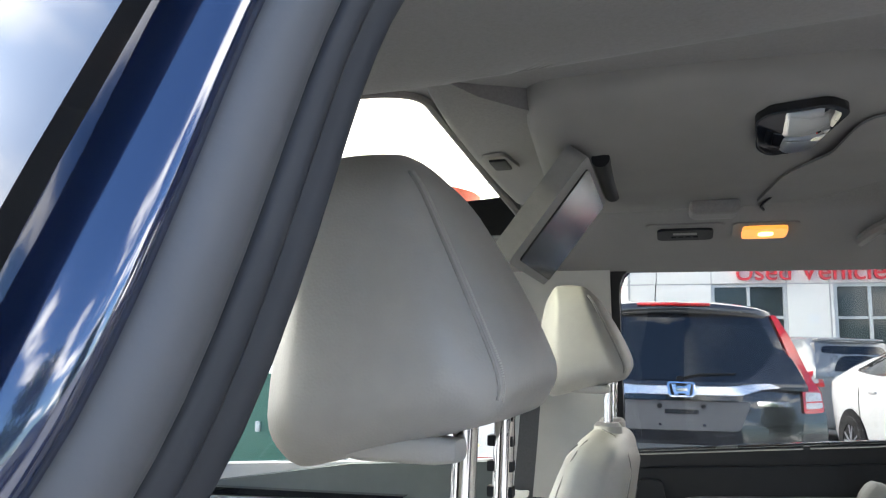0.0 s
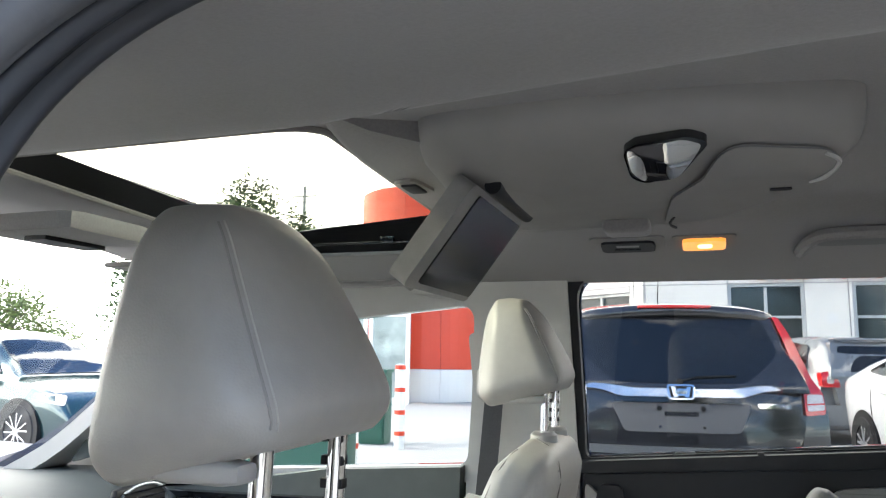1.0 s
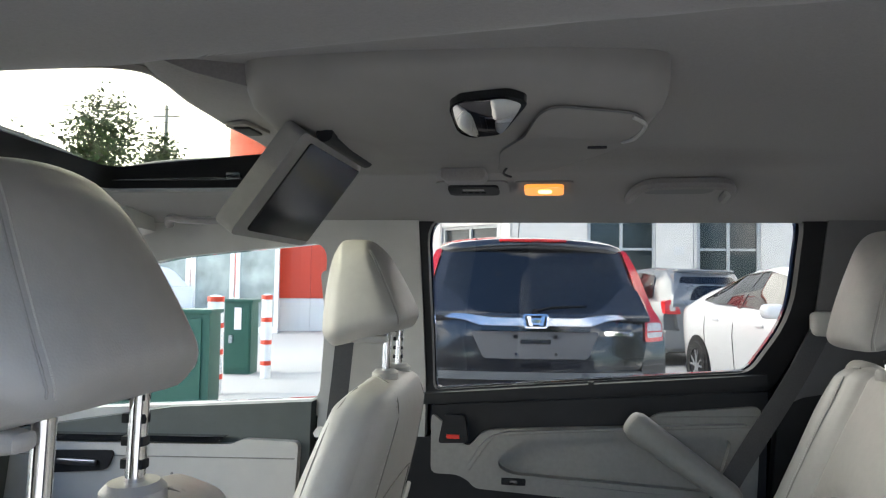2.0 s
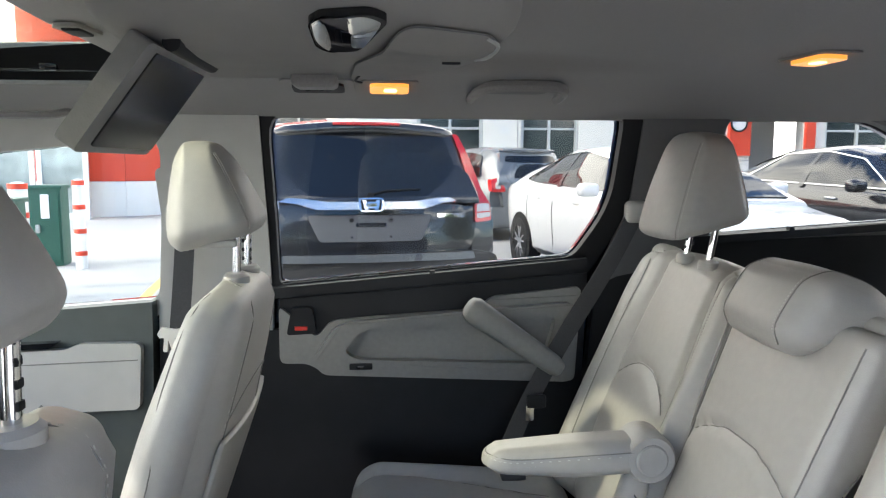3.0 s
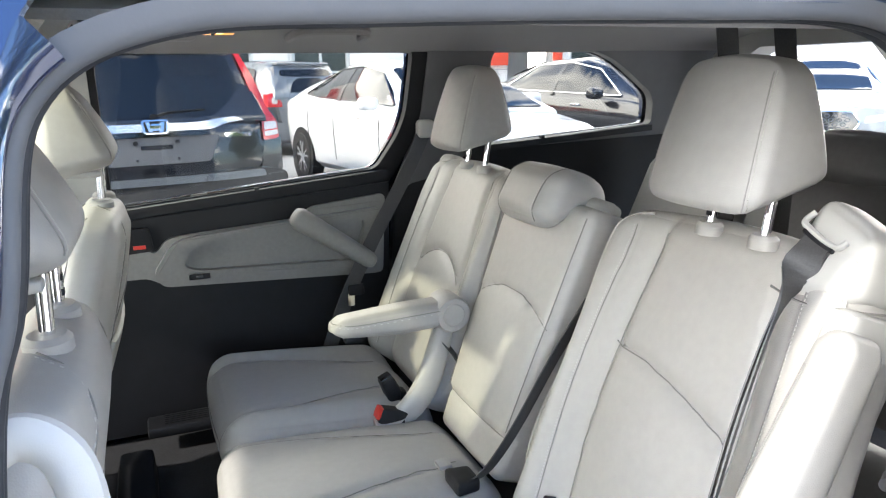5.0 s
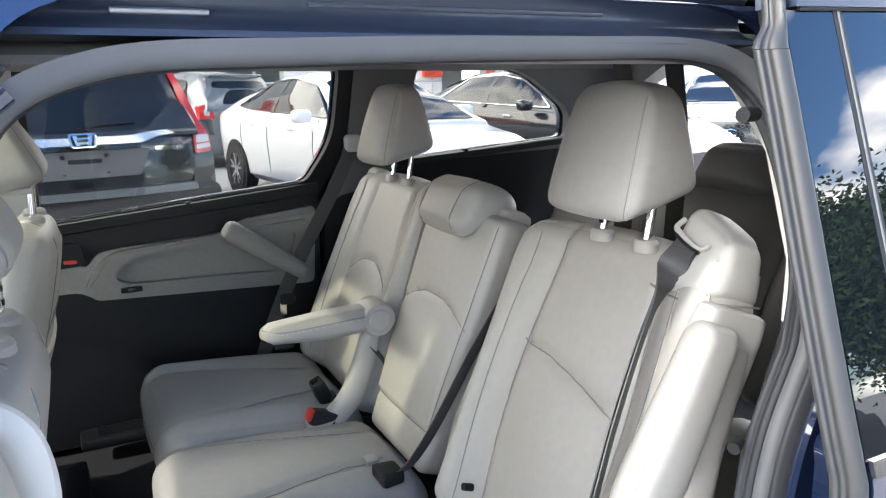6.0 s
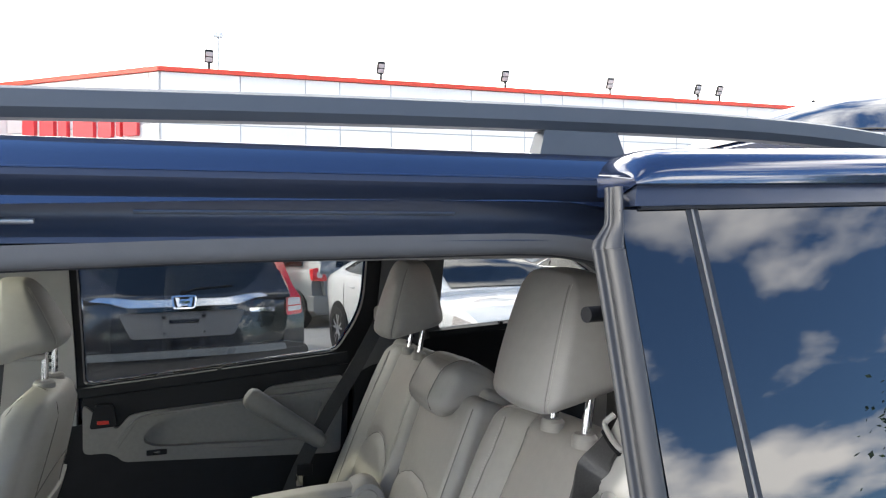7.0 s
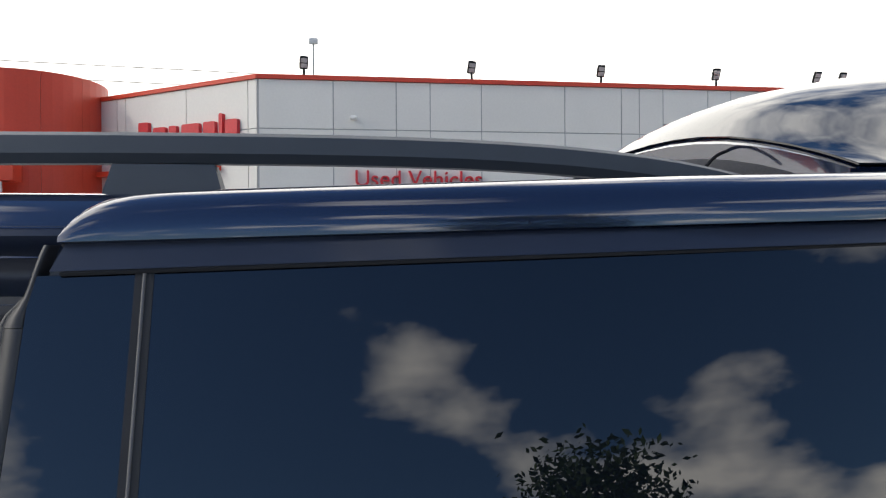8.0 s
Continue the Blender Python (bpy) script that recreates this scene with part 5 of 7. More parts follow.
    cu = part("seat_cushion", rbox(0.54, wide, 0.17, 0.08, 36, cushion_shape, bulge=(0.012, 0.01, 0.012)), LEATHER, seat, "grey leather seat cushion")
    for sgn in (-1, 1):
        seam_on(cu, [Vector((x, sgn * groove(x), 0.30)) for x in (0.06, 0.0, -0.06, -0.12, -0.20, -0.28, -0.36)] + [Vector((-0.41, sgn * e * 0.64, 0.25)), Vector((-0.42, sgn * e * 0.62, 0.18))], 0.0011)
    seam_on(cu, [Vector((0.06, -e * 1.0, 0.25)), Vector((-0.30, -e * 0.99, 0.255)), Vector((-0.40, -e * 0.85, 0.25)), Vector((-0.42, 0, 0.25)), Vector((-0.40, e * 0.85, 0.25)), Vector((-0.30, e * 0.99, 0.255)), Vector((0.06, e * 1.0, 0.25))], 0.0012, (0, 0, 0.006))
    part("seat_base", rbox(0.42, wide * 0.85, 0.12, 0.02, 4, at=(-0.14, 0, 0.065)), TRIM_DARK, seat, "black seat base")
    headrest(seat, Vector((1.972, yc + rest_shift, 1.340)) - o, w=0.238, h=0.195, posts=0.0585, drop=0.075, rake=0.22, front_seam=True, taper=0.20, soft=0.14)
    return seat, back, P


def far_seat():
    seat, back, P = build_second_seat(0.475)
    # inner arm rest, folded down, and its pivot
    def arm_shape(u, v, s, p):
        tip = max(0.0, -u)
        return Vector((0.010 + p.x, -0.290 + p.y * (1 - 0.10 * tip), 0.545 + p.z * (1 - 0.10 * tip) + (0.012 * tip if s < 0 else 0.0) + 0.006 * u))

    ar = part("armrest", rbox(0.31, 0.082, 0.060, 0.020, 16, arm_shape, bulge=(0.012, 0.004, 0.004)), LEATHER, seat, "folded-down grey leather armrest")
    seam_on(ar, [Vector((0.15, -0.338, 0.566)), Vector((0.01, -0.338, 0.562)), Vector((-0.11, -0.332, 0.556)), Vector((-0.15, -0.29, 0.556)), Vector((-0.11, -0.245, 0.556)), Vector((0.01, -0.24, 0.562)), Vector((0.13, -0.24, 0.566))], 0.0011, (0, 0, -0.006))
    part("pivot_cover", loft([[(0.142 + r * math.cos(t), y, 0.548 + r * math.sin(t)) for t in [2 * math.pi * i / 28 for i in range(28)]] for r, y in ((0.040, -0.245), (0.046, -0.255), (0.046, -0.325), (0.041, -0.334))]), LEATHER, ar, "round grey armrest pivot")
    part("pivot_cap", loft([[(0.142 + r * math.cos(t), y, 0.548 + r * math.sin(t)) for t in [2 * math.pi * i / 24 for i in range(24)]] for r, y in ((0.029, -0.330), (0.029, -0.3365), (0.026, -0.339))]), LEATHER, ar)
    part("arm_catch", rbox(0.045, 0.03, 0.016, 0.004, 3, at=(-0.10, -0.29, 0.512)), TRIM_DARK, ar, "black catch under the armrest")
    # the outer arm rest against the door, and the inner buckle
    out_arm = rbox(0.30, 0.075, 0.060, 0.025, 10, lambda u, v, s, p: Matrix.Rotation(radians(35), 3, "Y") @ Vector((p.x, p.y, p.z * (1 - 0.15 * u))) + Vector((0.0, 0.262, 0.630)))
    # Darker grey than the inner armrest; its shade is put into the colour.
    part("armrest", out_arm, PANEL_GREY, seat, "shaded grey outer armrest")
    bk = part("buckle", rbox(0.040, 0.052, 0.070, 0.008, 6, lambda u, v, s, p: Matrix.Rotation(radians(-24), 3, "Y") @ Vector((p.x * (1 - 0.12 * s), p.y * (1 + 0.06 * s), p.z)) + Vector((0.018, -0.195, 0.325))), TRIM_DARK, seat, "black belt buckle")
    part("buckle_slot", rbox(0.030, 0.034, 0.004, 0.0015, 3, lambda u, v, s, p: Matrix.Rotation(radians(-24), 3, "Y") @ (p + Vector((0, 0, 0.036))) + Vector((0.018, -0.195, 0.325))), GLOSS_BLACK, bk)
    part("buckle_stalk", rbox(0.02, 0.042, 0.09, 0.006, 3, at=(0.045, -0.205, 0.275)), TRIM_DARK, bk)
    part("pull_strap", sweep(smooth_path([(0.118, -0.275, 0.500), (0.130, -0.292, 0.470), (0.160, -0.300, 0.425), (0.172, -0.298, 0.385)], 4), [(0.017, -0.0012), (0.017, 0.0012), (-0.017, 0.0012), (-0.017, -0.0012)], side=lambda i, p: (0.5, 1, 0)), BELT, seat, "black pull strap")
    part("strap_clip", rbox(0.010, 0.040, 0.014, 0.003, 3, at=(0.119, -0.282, 0.492)), TRIM_DARK, seat)
    part("shoulder_cover", rbox(0.07, 0.10, 0.11, 0.03, 8, lambda u, v, s, p: P(0.205 + p.y, 0.655 + p.z, -0.055 + p.x)), LEATHER, seat, "grey leather shoulder piece")
    # swept hinge cover between this seat and the centre one
    spine = smooth_path([(-0.05, -0.288, 0.268), (0.02, -0.286, 0.288), (0.075, -0.284, 0.340), (0.112, -0.284, 0.425), (0.138, -0.286, 0.525)], 5)
    rings_ = []
    for i, q in enumerate(spine):
        t = i / (len(spine) - 1)
        d = (spine[min(i + 1, len(spine) - 1)] - spine[max(i - 1, 0)]).normalized()
        n = Vector((d.z, 0, -d.x))
        h, w = 0.022 + 0.010 * math.sin(math.pi * t), 0.022
        rings_.append([q + n * (h * math.sin(g)) + Vector((0, w * math.copysign(abs(math.cos(g)) ** 0.6, math.cos(g)), 0)) for g in [2 * math.pi * j / 14 for j in range(14)]])
    part("hinge_cover", loft(rings_), LEATHER, seat, "grey swept hinge cover")
    tagged(seat, "grey leather captain's seat with one armrest folded down", "car seat", "second-row seats")


def near_seat():
    seat, back, P = build_second_seat(-0.515, rest_shift=-0.008, bow=(0.405, 0.034, 0.012))

    def tower_shape(u, v, s, p):
        lean = 0.030 * v if s > 0 else 0.0
        return P(-0.190 + p.y * (1 - 0.12 * s), 0.690 + p.z * (1 + 0.10 * v) + lean * 0.5, -0.055 + p.x * (1 - 0.16 * s))

    g = part("belt_tower", rbox(0.11, 0.112, 0.138, 0.026, 14, tower_shape, bulge=(0.006, 0.006, 0.006)), TRIM, seat, "pale grey shoulder belt tower")
    slot = smooth_path([P(-0.150, 0.748, 0.000), P(-0.145, 0.730, 0.008), P(-0.160, 0.720, 0.010), P(-0.188, 0.707, 0.009), P(-0.208, 0.703, 0.007), P(-0.216, 0.714, 0.003)], 5)
    part("belt_slot", sweep(slot, ring(0.0048, 8)), TRIM, g, "pale rim of the belt slot")
    part("slot_gap", sweep([p + (P(0, -0.007, 0.001) - P(0, 0, 0)) for p in slot[8:20]], ring(0.0042, 6)), TRIM_DARK, g)
    part("seam", sweep(smooth_path([P(-0.125, 0.622, 0.004), P(-0.19, 0.612, 0.006), P(-0.252, 0.624, -0.02), P(-0.258, 0.638, -0.10)], 5), ring(0.002, 5)), SEAM, g)
    belt_pts = smooth_path([P(-0.180, 0.710, 0.010), P(-0.174, 0.655, 0.024), P(-0.178, 0.55, 0.042), P(-0.192, 0.42, 0.058), P(-0.210, 0.30, 0.068), P(-0.238, 0.05, 0.075)], 6)
    n_belt = len(belt_pts)

    def turn(i, p):
        # the webbing lies flat at the slot and hangs nearly edge-on lower down
        t = step(0.05, 0.35, i / n_belt)
        return Vector((-0.1, 1, 0.05)).lerp(Vector((-0.80, -0.62, 0.3)), t)

    web = [(0.023, -0.0011), (0.023, 0.0011), (-0.023, 0.0011), (-0.023, -0.0011)]
    part("shoulder_belt", sweep(belt_pts, web, side=turn), BELT_GREY, seat, "dark grey shoulder belt")
    part("shoulder_belt", sweep([p + Vector((-0.016 * step(0.2, 0.6, i / n_belt), -0.020 * step(0.2, 0.6, i / n_belt), -0.006)) for i, p in enumerate(belt_pts)], web, side=turn), BELT_GREY, seat, "dark grey shoulder belt")
    shell = rbox(0.13, 0.05, 0.60, 0.02, 12, lambda u, v, s, p: P(-0.238 + p.y - 0.012 * s, 0.325 + p.z, -0.055 + p.x * (1 + 0.10 * s)))
    part("side_shell", shell, TRIM, seat, "pale grey seat side shell")
    wing = rbox(0.115, 0.060, 0.54, 0.029, 16, lambda u, v, s, p: P(-0.258 + p.y - 0.012 * s, 0.325 + p.z, 0.004 + p.x * (1 - 0.30 * max(0.0, s)) - 0.008 * s), bulge=(0.008, 0.008, 0))
    wing_ob = part("side_bolster", wing, LEATHER, seat, "grey leather side bolster")
    seam_on(wing_ob, [P(-0.228, b, 0.07) for b in (0.08, 0.20, 0.32, 0.44, 0.54)], 0.0011, (0, 0.006, 0))
    part("pivot_cap", cyl(0.022, P(-0.292, 0.10, 0.0), P(-0.300, 0.10, 0.0), 16), TRIM, seat)
    part("bolt_cover", cyl(0.008, P(-0.02 + 0.175, 0.085, 0.012), P(0.155, 0.085, 0.034), 12), TRIM_DARK, seat, "small black bolt cover")
    tagged(seat, "sunlit grey leather captain's seat with a shoulder belt", "car seat", "second-row seats")


def centre_seat():
    o = Vector((1.60, 0.015, 0.40))
    seat = empty("centre_seat", *o)
    place0 = frame_of((1.705, 0, 0.66 - 0.40), 0.36)
    P = lambda a, b, c: place0(a, 0.942 * b, c) - Vector((o.x, 0, 0))
    tall = 0.665

    def relief(a, b):
        f = max(0.0, 1 - (a / 0.17) ** 2)
        c = (0.016 * math.exp(-((b - 0.27) / 0.13) ** 2) + 0.006 * math.exp(-((b - 0.52) / 0.08) ** 2)) * f
        c -= 0.007 * math.exp(-((b - 0.425 + 0.055 * (a / 0.17) ** 2) / 0.009) ** 2)
        return c - 0.010 * math.exp(-((b - 0.105) / 0.008) ** 2) - 0.006 * step(0.11, 0.09, b)

    def back_shape(u, v, s, p):
        k = (s + 1) / 2
        a, b = p.y * (0.84 + 0.16 * k), tall * k + (p.z - s * tall / 2)
        c = p.x + (relief(a, b) * min(1.0, p.x / 0.04) if p.x > 0 else 0.0)
        return P(a, b, c - 0.055)

    back = part("backrest", rbox(0.12, 0.37, tall, 0.028, 68, back_shape, bulge=(0.006, 0.006, 0.004)), LEATHER, seat, "narrow grey leather centre seat back")
    seam_on(back, [P(a, 0.425 - 0.055 * (a / 0.17) ** 2, 0.0) for a in (-0.165, -0.11, -0.05, 0.0, 0.05, 0.11, 0.165)], 0.0011)
    seam_on(back, [P(a, 0.105, 0.0) for a in (-0.15, -0.07, 0.0, 0.07, 0.15)], 0.0012)
    for sgn in (-1, 1):
        seam_on(back, [P(sgn * (0.150 + 0.028 * b / tall), b, 0.01) for b in (0.12, 0.25, 0.40, 0.55, 0.64)], 0.0012)

    def drape(u, v, s, p):
        # a thick pad that hangs over the front; its underside rises towards the rear
        c = -0.012 + p.x
        b = 0.662 + p.z
        back_k = step(0.030, -0.045, p.x)
        if p.z < 0:
            b += (0.088 + 0.5 * p.z) * back_k * min(1.0, -p.z / 0.05)
        b -= 0.012 * step(0.0, -0.08, p.x) * (1 if p.z > 0 else 0)
        return P(0.012 + p.y * (1.0 - 0.05 * (1 - s) / 2), b, c - 0.012 * (p.z / 0.075))

    hr = part("head_restraint", rbox(0.150, 0.240, 0.140, 0.040, 26, drape, bulge=(0.010, 0.006, 0.008)), LEATHER, seat, "low grey leather head restraint folded over the back")
    for a, sgn in ((-0.070, 1), (0.094, -1)):
        seam_on(hr, [P(a, 0.592, 0.06), P(a, 0.63, 0.08), P(a, 0.68, 0.075), P(a, 0.725, 0.045), P(a, 0.742, 0.0), P(a, 0.735, -0.06)], 0.0011, (0, sgn * 0.006, 0))
    part("headrest_neck", rbox(0.085, 0.30, 0.05, 0.022, 8, lambda u, v, s, p: P(0.01 + p.y, 0.668 + p.z, -0.070 + p.x)), LEATHER, seat)

    def groove(x):
        return 0.085 + 0.070 * step(0.06, -0.36, x)

    def cushion_shape(u, v, s, p):
        z = p.z + 0.195 - 0.02 * u
        if p.z > 0:
            z += min(1.0, p.z / 0.05) * (0.012 * (1 - v * v) - 0.008 * math.exp(-((abs(p.y) - groove(p.x - 0.15)) / 0.010) ** 2))
        return Vector((p.x - 0.15, p.y, z))

    cu = part("seat_cushion", rbox(0.56, 0.42, 0.17, 0.065, 34, cushion_shape, bulge=(0.012, 0.006, 0.012)), LEATHER, seat, "grey leather centre cushion")
    for sgn in (-1, 1):
        seam_on(cu, [Vector((x, sgn * groove(x), 0.30)) for x in (0.06, 0.0, -0.08, -0.16, -0.24, -0.32, -0.38)] + [Vector((-0.43, sgn * 0.15, 0.22))], 0.0011)
    part("seat_base", rbox(0.42, 0.34, 0.11, 0.02, 4, at=(-0.14, 0, 0.06)), TRIM_DARK, seat, "black seat base")
    b = part("buckle", rbox(0.075, 0.036, 0.045, 0.006, 6, lambda u, v, s, p: Matrix.Rotation(radians(22), 3, "Y") @ Vector((p.x, p.y, p.z * (1 + 0.15 * u))) + Vector((-0.010, 0.170, 0.292))), TRIM_DARK, seat, "black belt buckle with a red button")
    part("red_button", rbox(0.014, 0.032, 0.030, 0.003, 3, lambda u, v, s, p: Matrix.Rotation(radians(22), 3, "Y") @ (p + Vector((-0.037, 0, 0.004))) + Vector((-0.010, 0.170, 0.292))), RED_PLASTIC, b, "red release button")
    lap = smooth_path([Vector((0.30, -0.212, 0.66)), Vector((0.22, -0.214, 0.55)), Vector((0.13, -0.208, 0.40)), Vector((0.07, -0.195, 0.315)), Vector((0.035, -0.175, 0.292))], 6)
    part("lap_belt", sweep(lap, [(0.022, -0.0012), (0.022, 0.0012), (-0.022, 0.0012), (-0.022, -0.0012)], side=lambda i, p: (0.75, 0.45, -0.3)), BELT, seat, "black lap belt")
    part("belt_buckle", rbox(0.055, 0.070, 0.030, 0.008, 6, lambda u, v, s, p: Vector((0.030 + p.x, -0.175 + p.y * (1 - 0.1 * u), 0.296 + p.z))), TRIM_DARK, seat, "black buckle")
    part("belt_anchor", rbox(0.03, 0.035, 0.012, 0.004, 3, at=(0.015, -0.105, 0.300)), LEATHER, seat)
    tagged(seat, "narrow grey leather centre seat with a low head restraint", "car seat", "second-row seats")


fs = front_seat(0.385)
copy_thing(fs, pose(0.735, -0.537, 0.40))
far_seat()
near_seat()
centre_seat()


def third_row():
    for yc, lift in ((0.52, 0.0), (-0.00, -0.04), (-0.50, 0.0)):
        o = Vector((2.62, yc, 0.40))
        seat = empty("third_row_seat", *o)
        place0 = frame_of((2.62, 0, 0.30), 0.42)
        P = lambda a, b, c: place0(a, b, c) - Vector((o.x, 0, 0))
        # Near and centre backs take a darker leather, their shade put into the colour.
        part("backrest", rbox(0.13, 0.50, 0.56, 0.05, 10, lambda u, v, s, p: P(p.y, 0.28 + p.z, p.x), bulge=(0.015, 0.01, 0.01)), SHADED_LEATHER if yc < 0.3 else LEATHER, seat, "shaded grey third-row seat back")
        part("head_restraint", rbox(0.10, 0.27, 0.15, 0.045, 10, lambda u, v, s, p: P(p.y * (1 - 0.12 * s), 0.66 + lift + p.z, 0.02 + p.x), bulge=(0.012, 0.01, 0.01)), SHADED_LEATHER if yc < 0.3 else LEATHER, seat, "shaded grey head restraint")
        for s in (-1, 1):
            part("post", cyl(0.006, P(s * 0.06, 0.52, 0.0), P(s * 0.06, 0.62, 0.015), 10), CHROME, seat)
        part("seat_cushion", rbox(0.46, 0.50, 0.15, 0.05, 8, lambda u, v, s, p: Vector((p.x - 0.22, p.y, p.z + 0.19)), bulge=(0.01, 0.01, 0.01)), SHADED_LEATHER, seat, "grey seat cushion")
        part("seat_base", rbox(0.40, 0.44, 0.13, 0.02, 4, at=(-0.2, 0, 0.065)), TRIM_DARK, seat)
        tagged(seat, "shaded grey leather third-row seat", "car seat", "third-row seats")


third_row()


# ---- parked cars ----
def lerp_table(rows, x):
    if x <= rows[0][0]:
        return rows[0][1:]
    for a, b in zip(rows, rows[1:]):
        if x <= b[0]:
            f = (x - a[0]) / (b[0] - a[0])
            f = f * f * (3 - 2 * f) * 0.5 + f * 0.5
            return tuple(p + (q - p) * f for p, q in zip(a[1:], b[1:]))
    return rows[-1][1:]


class Car:
    """A parked car in its own axes: x from the tail (0) to the nose, y to its left, z up."""

    def __init__(self, name, paint, length, half, belt, roof, at, heading, label, group="", wheel_r=0.33, axles=(0.75, 3.4), spokes=5, cut=(0.0, 0.0)):
        # belt: rows of x, height of the shoulder; roof: rows of x, height, half width at the top
        self.belt, self.roof, self.half, self.length = belt, roof, half, length
        x, y = at
        self.thing = empty(name, x, y, ground_z(y, x), heading)
        tagged(self.thing, label, "car", group)
        self.axles, self.wheel_r = axles, wheel_r
        body = bmesh.new()
        st = [cut[0] + (length - cut[0] - cut[1]) * i / 40 for i in range(41)]
        rings_ = []
        for sx in st:
            rings_.append([(sx, a, z) for a, z in self.low_ring(sx)])
        loft(rings_, bm=body)
        self.body = part("body", body, paint, self.thing)
        top = bmesh.new()
        r0, r1 = roof[0][0], roof[-1][0]
        tr = []
        for i in range(25):
            sx = r0 + (r1 - r0) * i / 24
            tr.append([(sx, a, z) for a, z in self.top_ring(sx)])
        loft(tr, bm=top)
        self.cabin = part("cabin", top, paint, self.thing)
        for ax in axles:
            for s in (-1, 1):
                arch = bmesh.new()
                yy = s * (self.width(ax) - 0.10)
                cyl(wheel_r + 0.055, (ax, yy, wheel_r), (ax, s * (self.width(ax) + 0.004), wheel_r), 28, bm=arch)
                part("wheel_arch", arch, TRIM_DARK, self.thing)
                wheel(self.thing, ax, s * (self.width(ax) - 0.085), wheel_r, wheel_r, s, 0.20, spokes)

    def width(self, sx):
        f = sx / self.length
        return self.half * (1 - 0.16 * max(0, f - 0.72) ** 2 * 12.5 * 0.5 - 0.11 * max(0, 0.16 - f) ** 2 * 39)

    def low_ring(self, sx):
        w = self.width(sx)
        (zb,) = lerp_table(self.belt, sx)
        f = sx / self.length
        z0 = 0.20 + 0.10 * (max(0, 0.06 - f) + max(0, f - 0.94)) * 16
        pts = [(0.0, z0), (w * 0.86, z0), (w * 0.965, z0 + 0.08), (w * 0.985, z0 + (zb - z0) * 0.40), (w, z0 + (zb - z0) * 0.66), (w * 0.985, zb - 0.06), (w * 0.93, zb), (w * 0.6, zb + 0.025), (0.0, zb + 0.035)]
        return pts + [(-a, z) for a, z in pts[-2:0:-1]]

    def top_ring(self, sx):
        zr, wr = lerp_table(self.roof, sx)
        (zb,) = lerp_table(self.belt, sx)
        w = self.width(sx) * 0.925
        zb -= 0.02
        zr = max(zr, zb + 0.004)
        k = min(1.0, (zr - zb) / 0.30)
        wr = w + (wr - w) * k
        pts = [(w, zb), (w + (wr - w) * 0.5 + 0.015 * k, zb + (zr - zb) * 0.5), (wr, zr - 0.05 * k), (wr * 0.86, zr - 0.008 * k), (wr * 0.5, zr + 0.012 * k), (0, zr + 0.018 * k)]
        return pts + [(-a, z) for a, z in pts[-2::-1]]

    def side_y(self, sx, z):
        zr, wr = lerp_table(self.roof, sx)
        (zb,) = lerp_table(self.belt, sx)
        if z <= zb:
            ring_ = self.low_ring(sx)[1:8]
        else:
            ring_ = self.top_ring(sx)[0:3]
        for (a, za), (b, zc) in zip(ring_, ring_[1:]):
            if za <= z <= zc:
                return a + (b - a) * (z - za) / max(1e-6, zc - za)
        return ring_[-1][0] if z > ring_[-1][1] else ring_[0][0]

    def on_side(self, s):
        return lambda x, z, t: (x, s * (self.side_y(x, z) + t), z)

    def top_z(self, sx, y):
        ring_ = self.top_ring(sx)[0:6]
        y = abs(y)
        for (a, za), (b, zc) in zip(ring_, ring_[1:]):
            if b <= y <= a:
                return za + (zc - za) * (a - y) / max(1e-6, a - b)
        return ring_[-1][1]

    def side_glass(self, outline, material=None, rim=True):
        for s in (-1, 1):
            part("side_window", slab(rpoly(outline, 0.05, 4), self.on_side(s), -0.004, 0.014, grain=0.10), material or CAR_GLASS, self.thing, "dark side window")
            if rim:
                pts = [self.on_side(s)(x, z, 0.015) for x, z in rpoly(outline, 0.05, 4)]
                part("window_trim", sweep(pts, ring(0.010, 6), closed=True), CHROME if rim == 2 else GLOSS_BLACK, self.thing)

    def screen(self, x0, x1, wide0, wide1, name="windscreen", material=None):
        """A raked pane on the cabin's front or back slope."""
        def lay(sx, f, t):
            w = wide0 + (wide1 - wide0) * (sx - x0) / (x1 - x0)
            return (sx, f * w, self.top_z(sx, f * w) + 0.014 + t)
        part(name, slab([(x0, -1), (x1, -1), (x1, 1), (x0, 1)], lay, -0.006, 0.003, grain=0.10), material or CAR_GLASS, self.thing, "dark " + name.replace("_", " "))

    def mirror(self, x, z, material):
        for s in (-1, 1):
            part("door_mirror", rbox(0.14, 0.20, 0.13, 0.05, 6, at=(x, s * (self.half + 0.10), z)), material, self.thing, "door mirror")

    def side_mark(self, outline, material, name, t=0.008, label=""):
        for s in (-1, 1):
            part(name, slab(rpoly(outline, 0.02, 3), self.on_side(s), -0.004, t, grain=0.10), material, self.thing, label)

    def handles(self, places, material):
        for x, z in places:
            for s in (-1, 1):
                p = self.on_side(s)(x, z, 0.012)
                part("door_handle", rbox(0.16, 0.02, 0.028, 0.009, 4, at=p), material, self.thing)


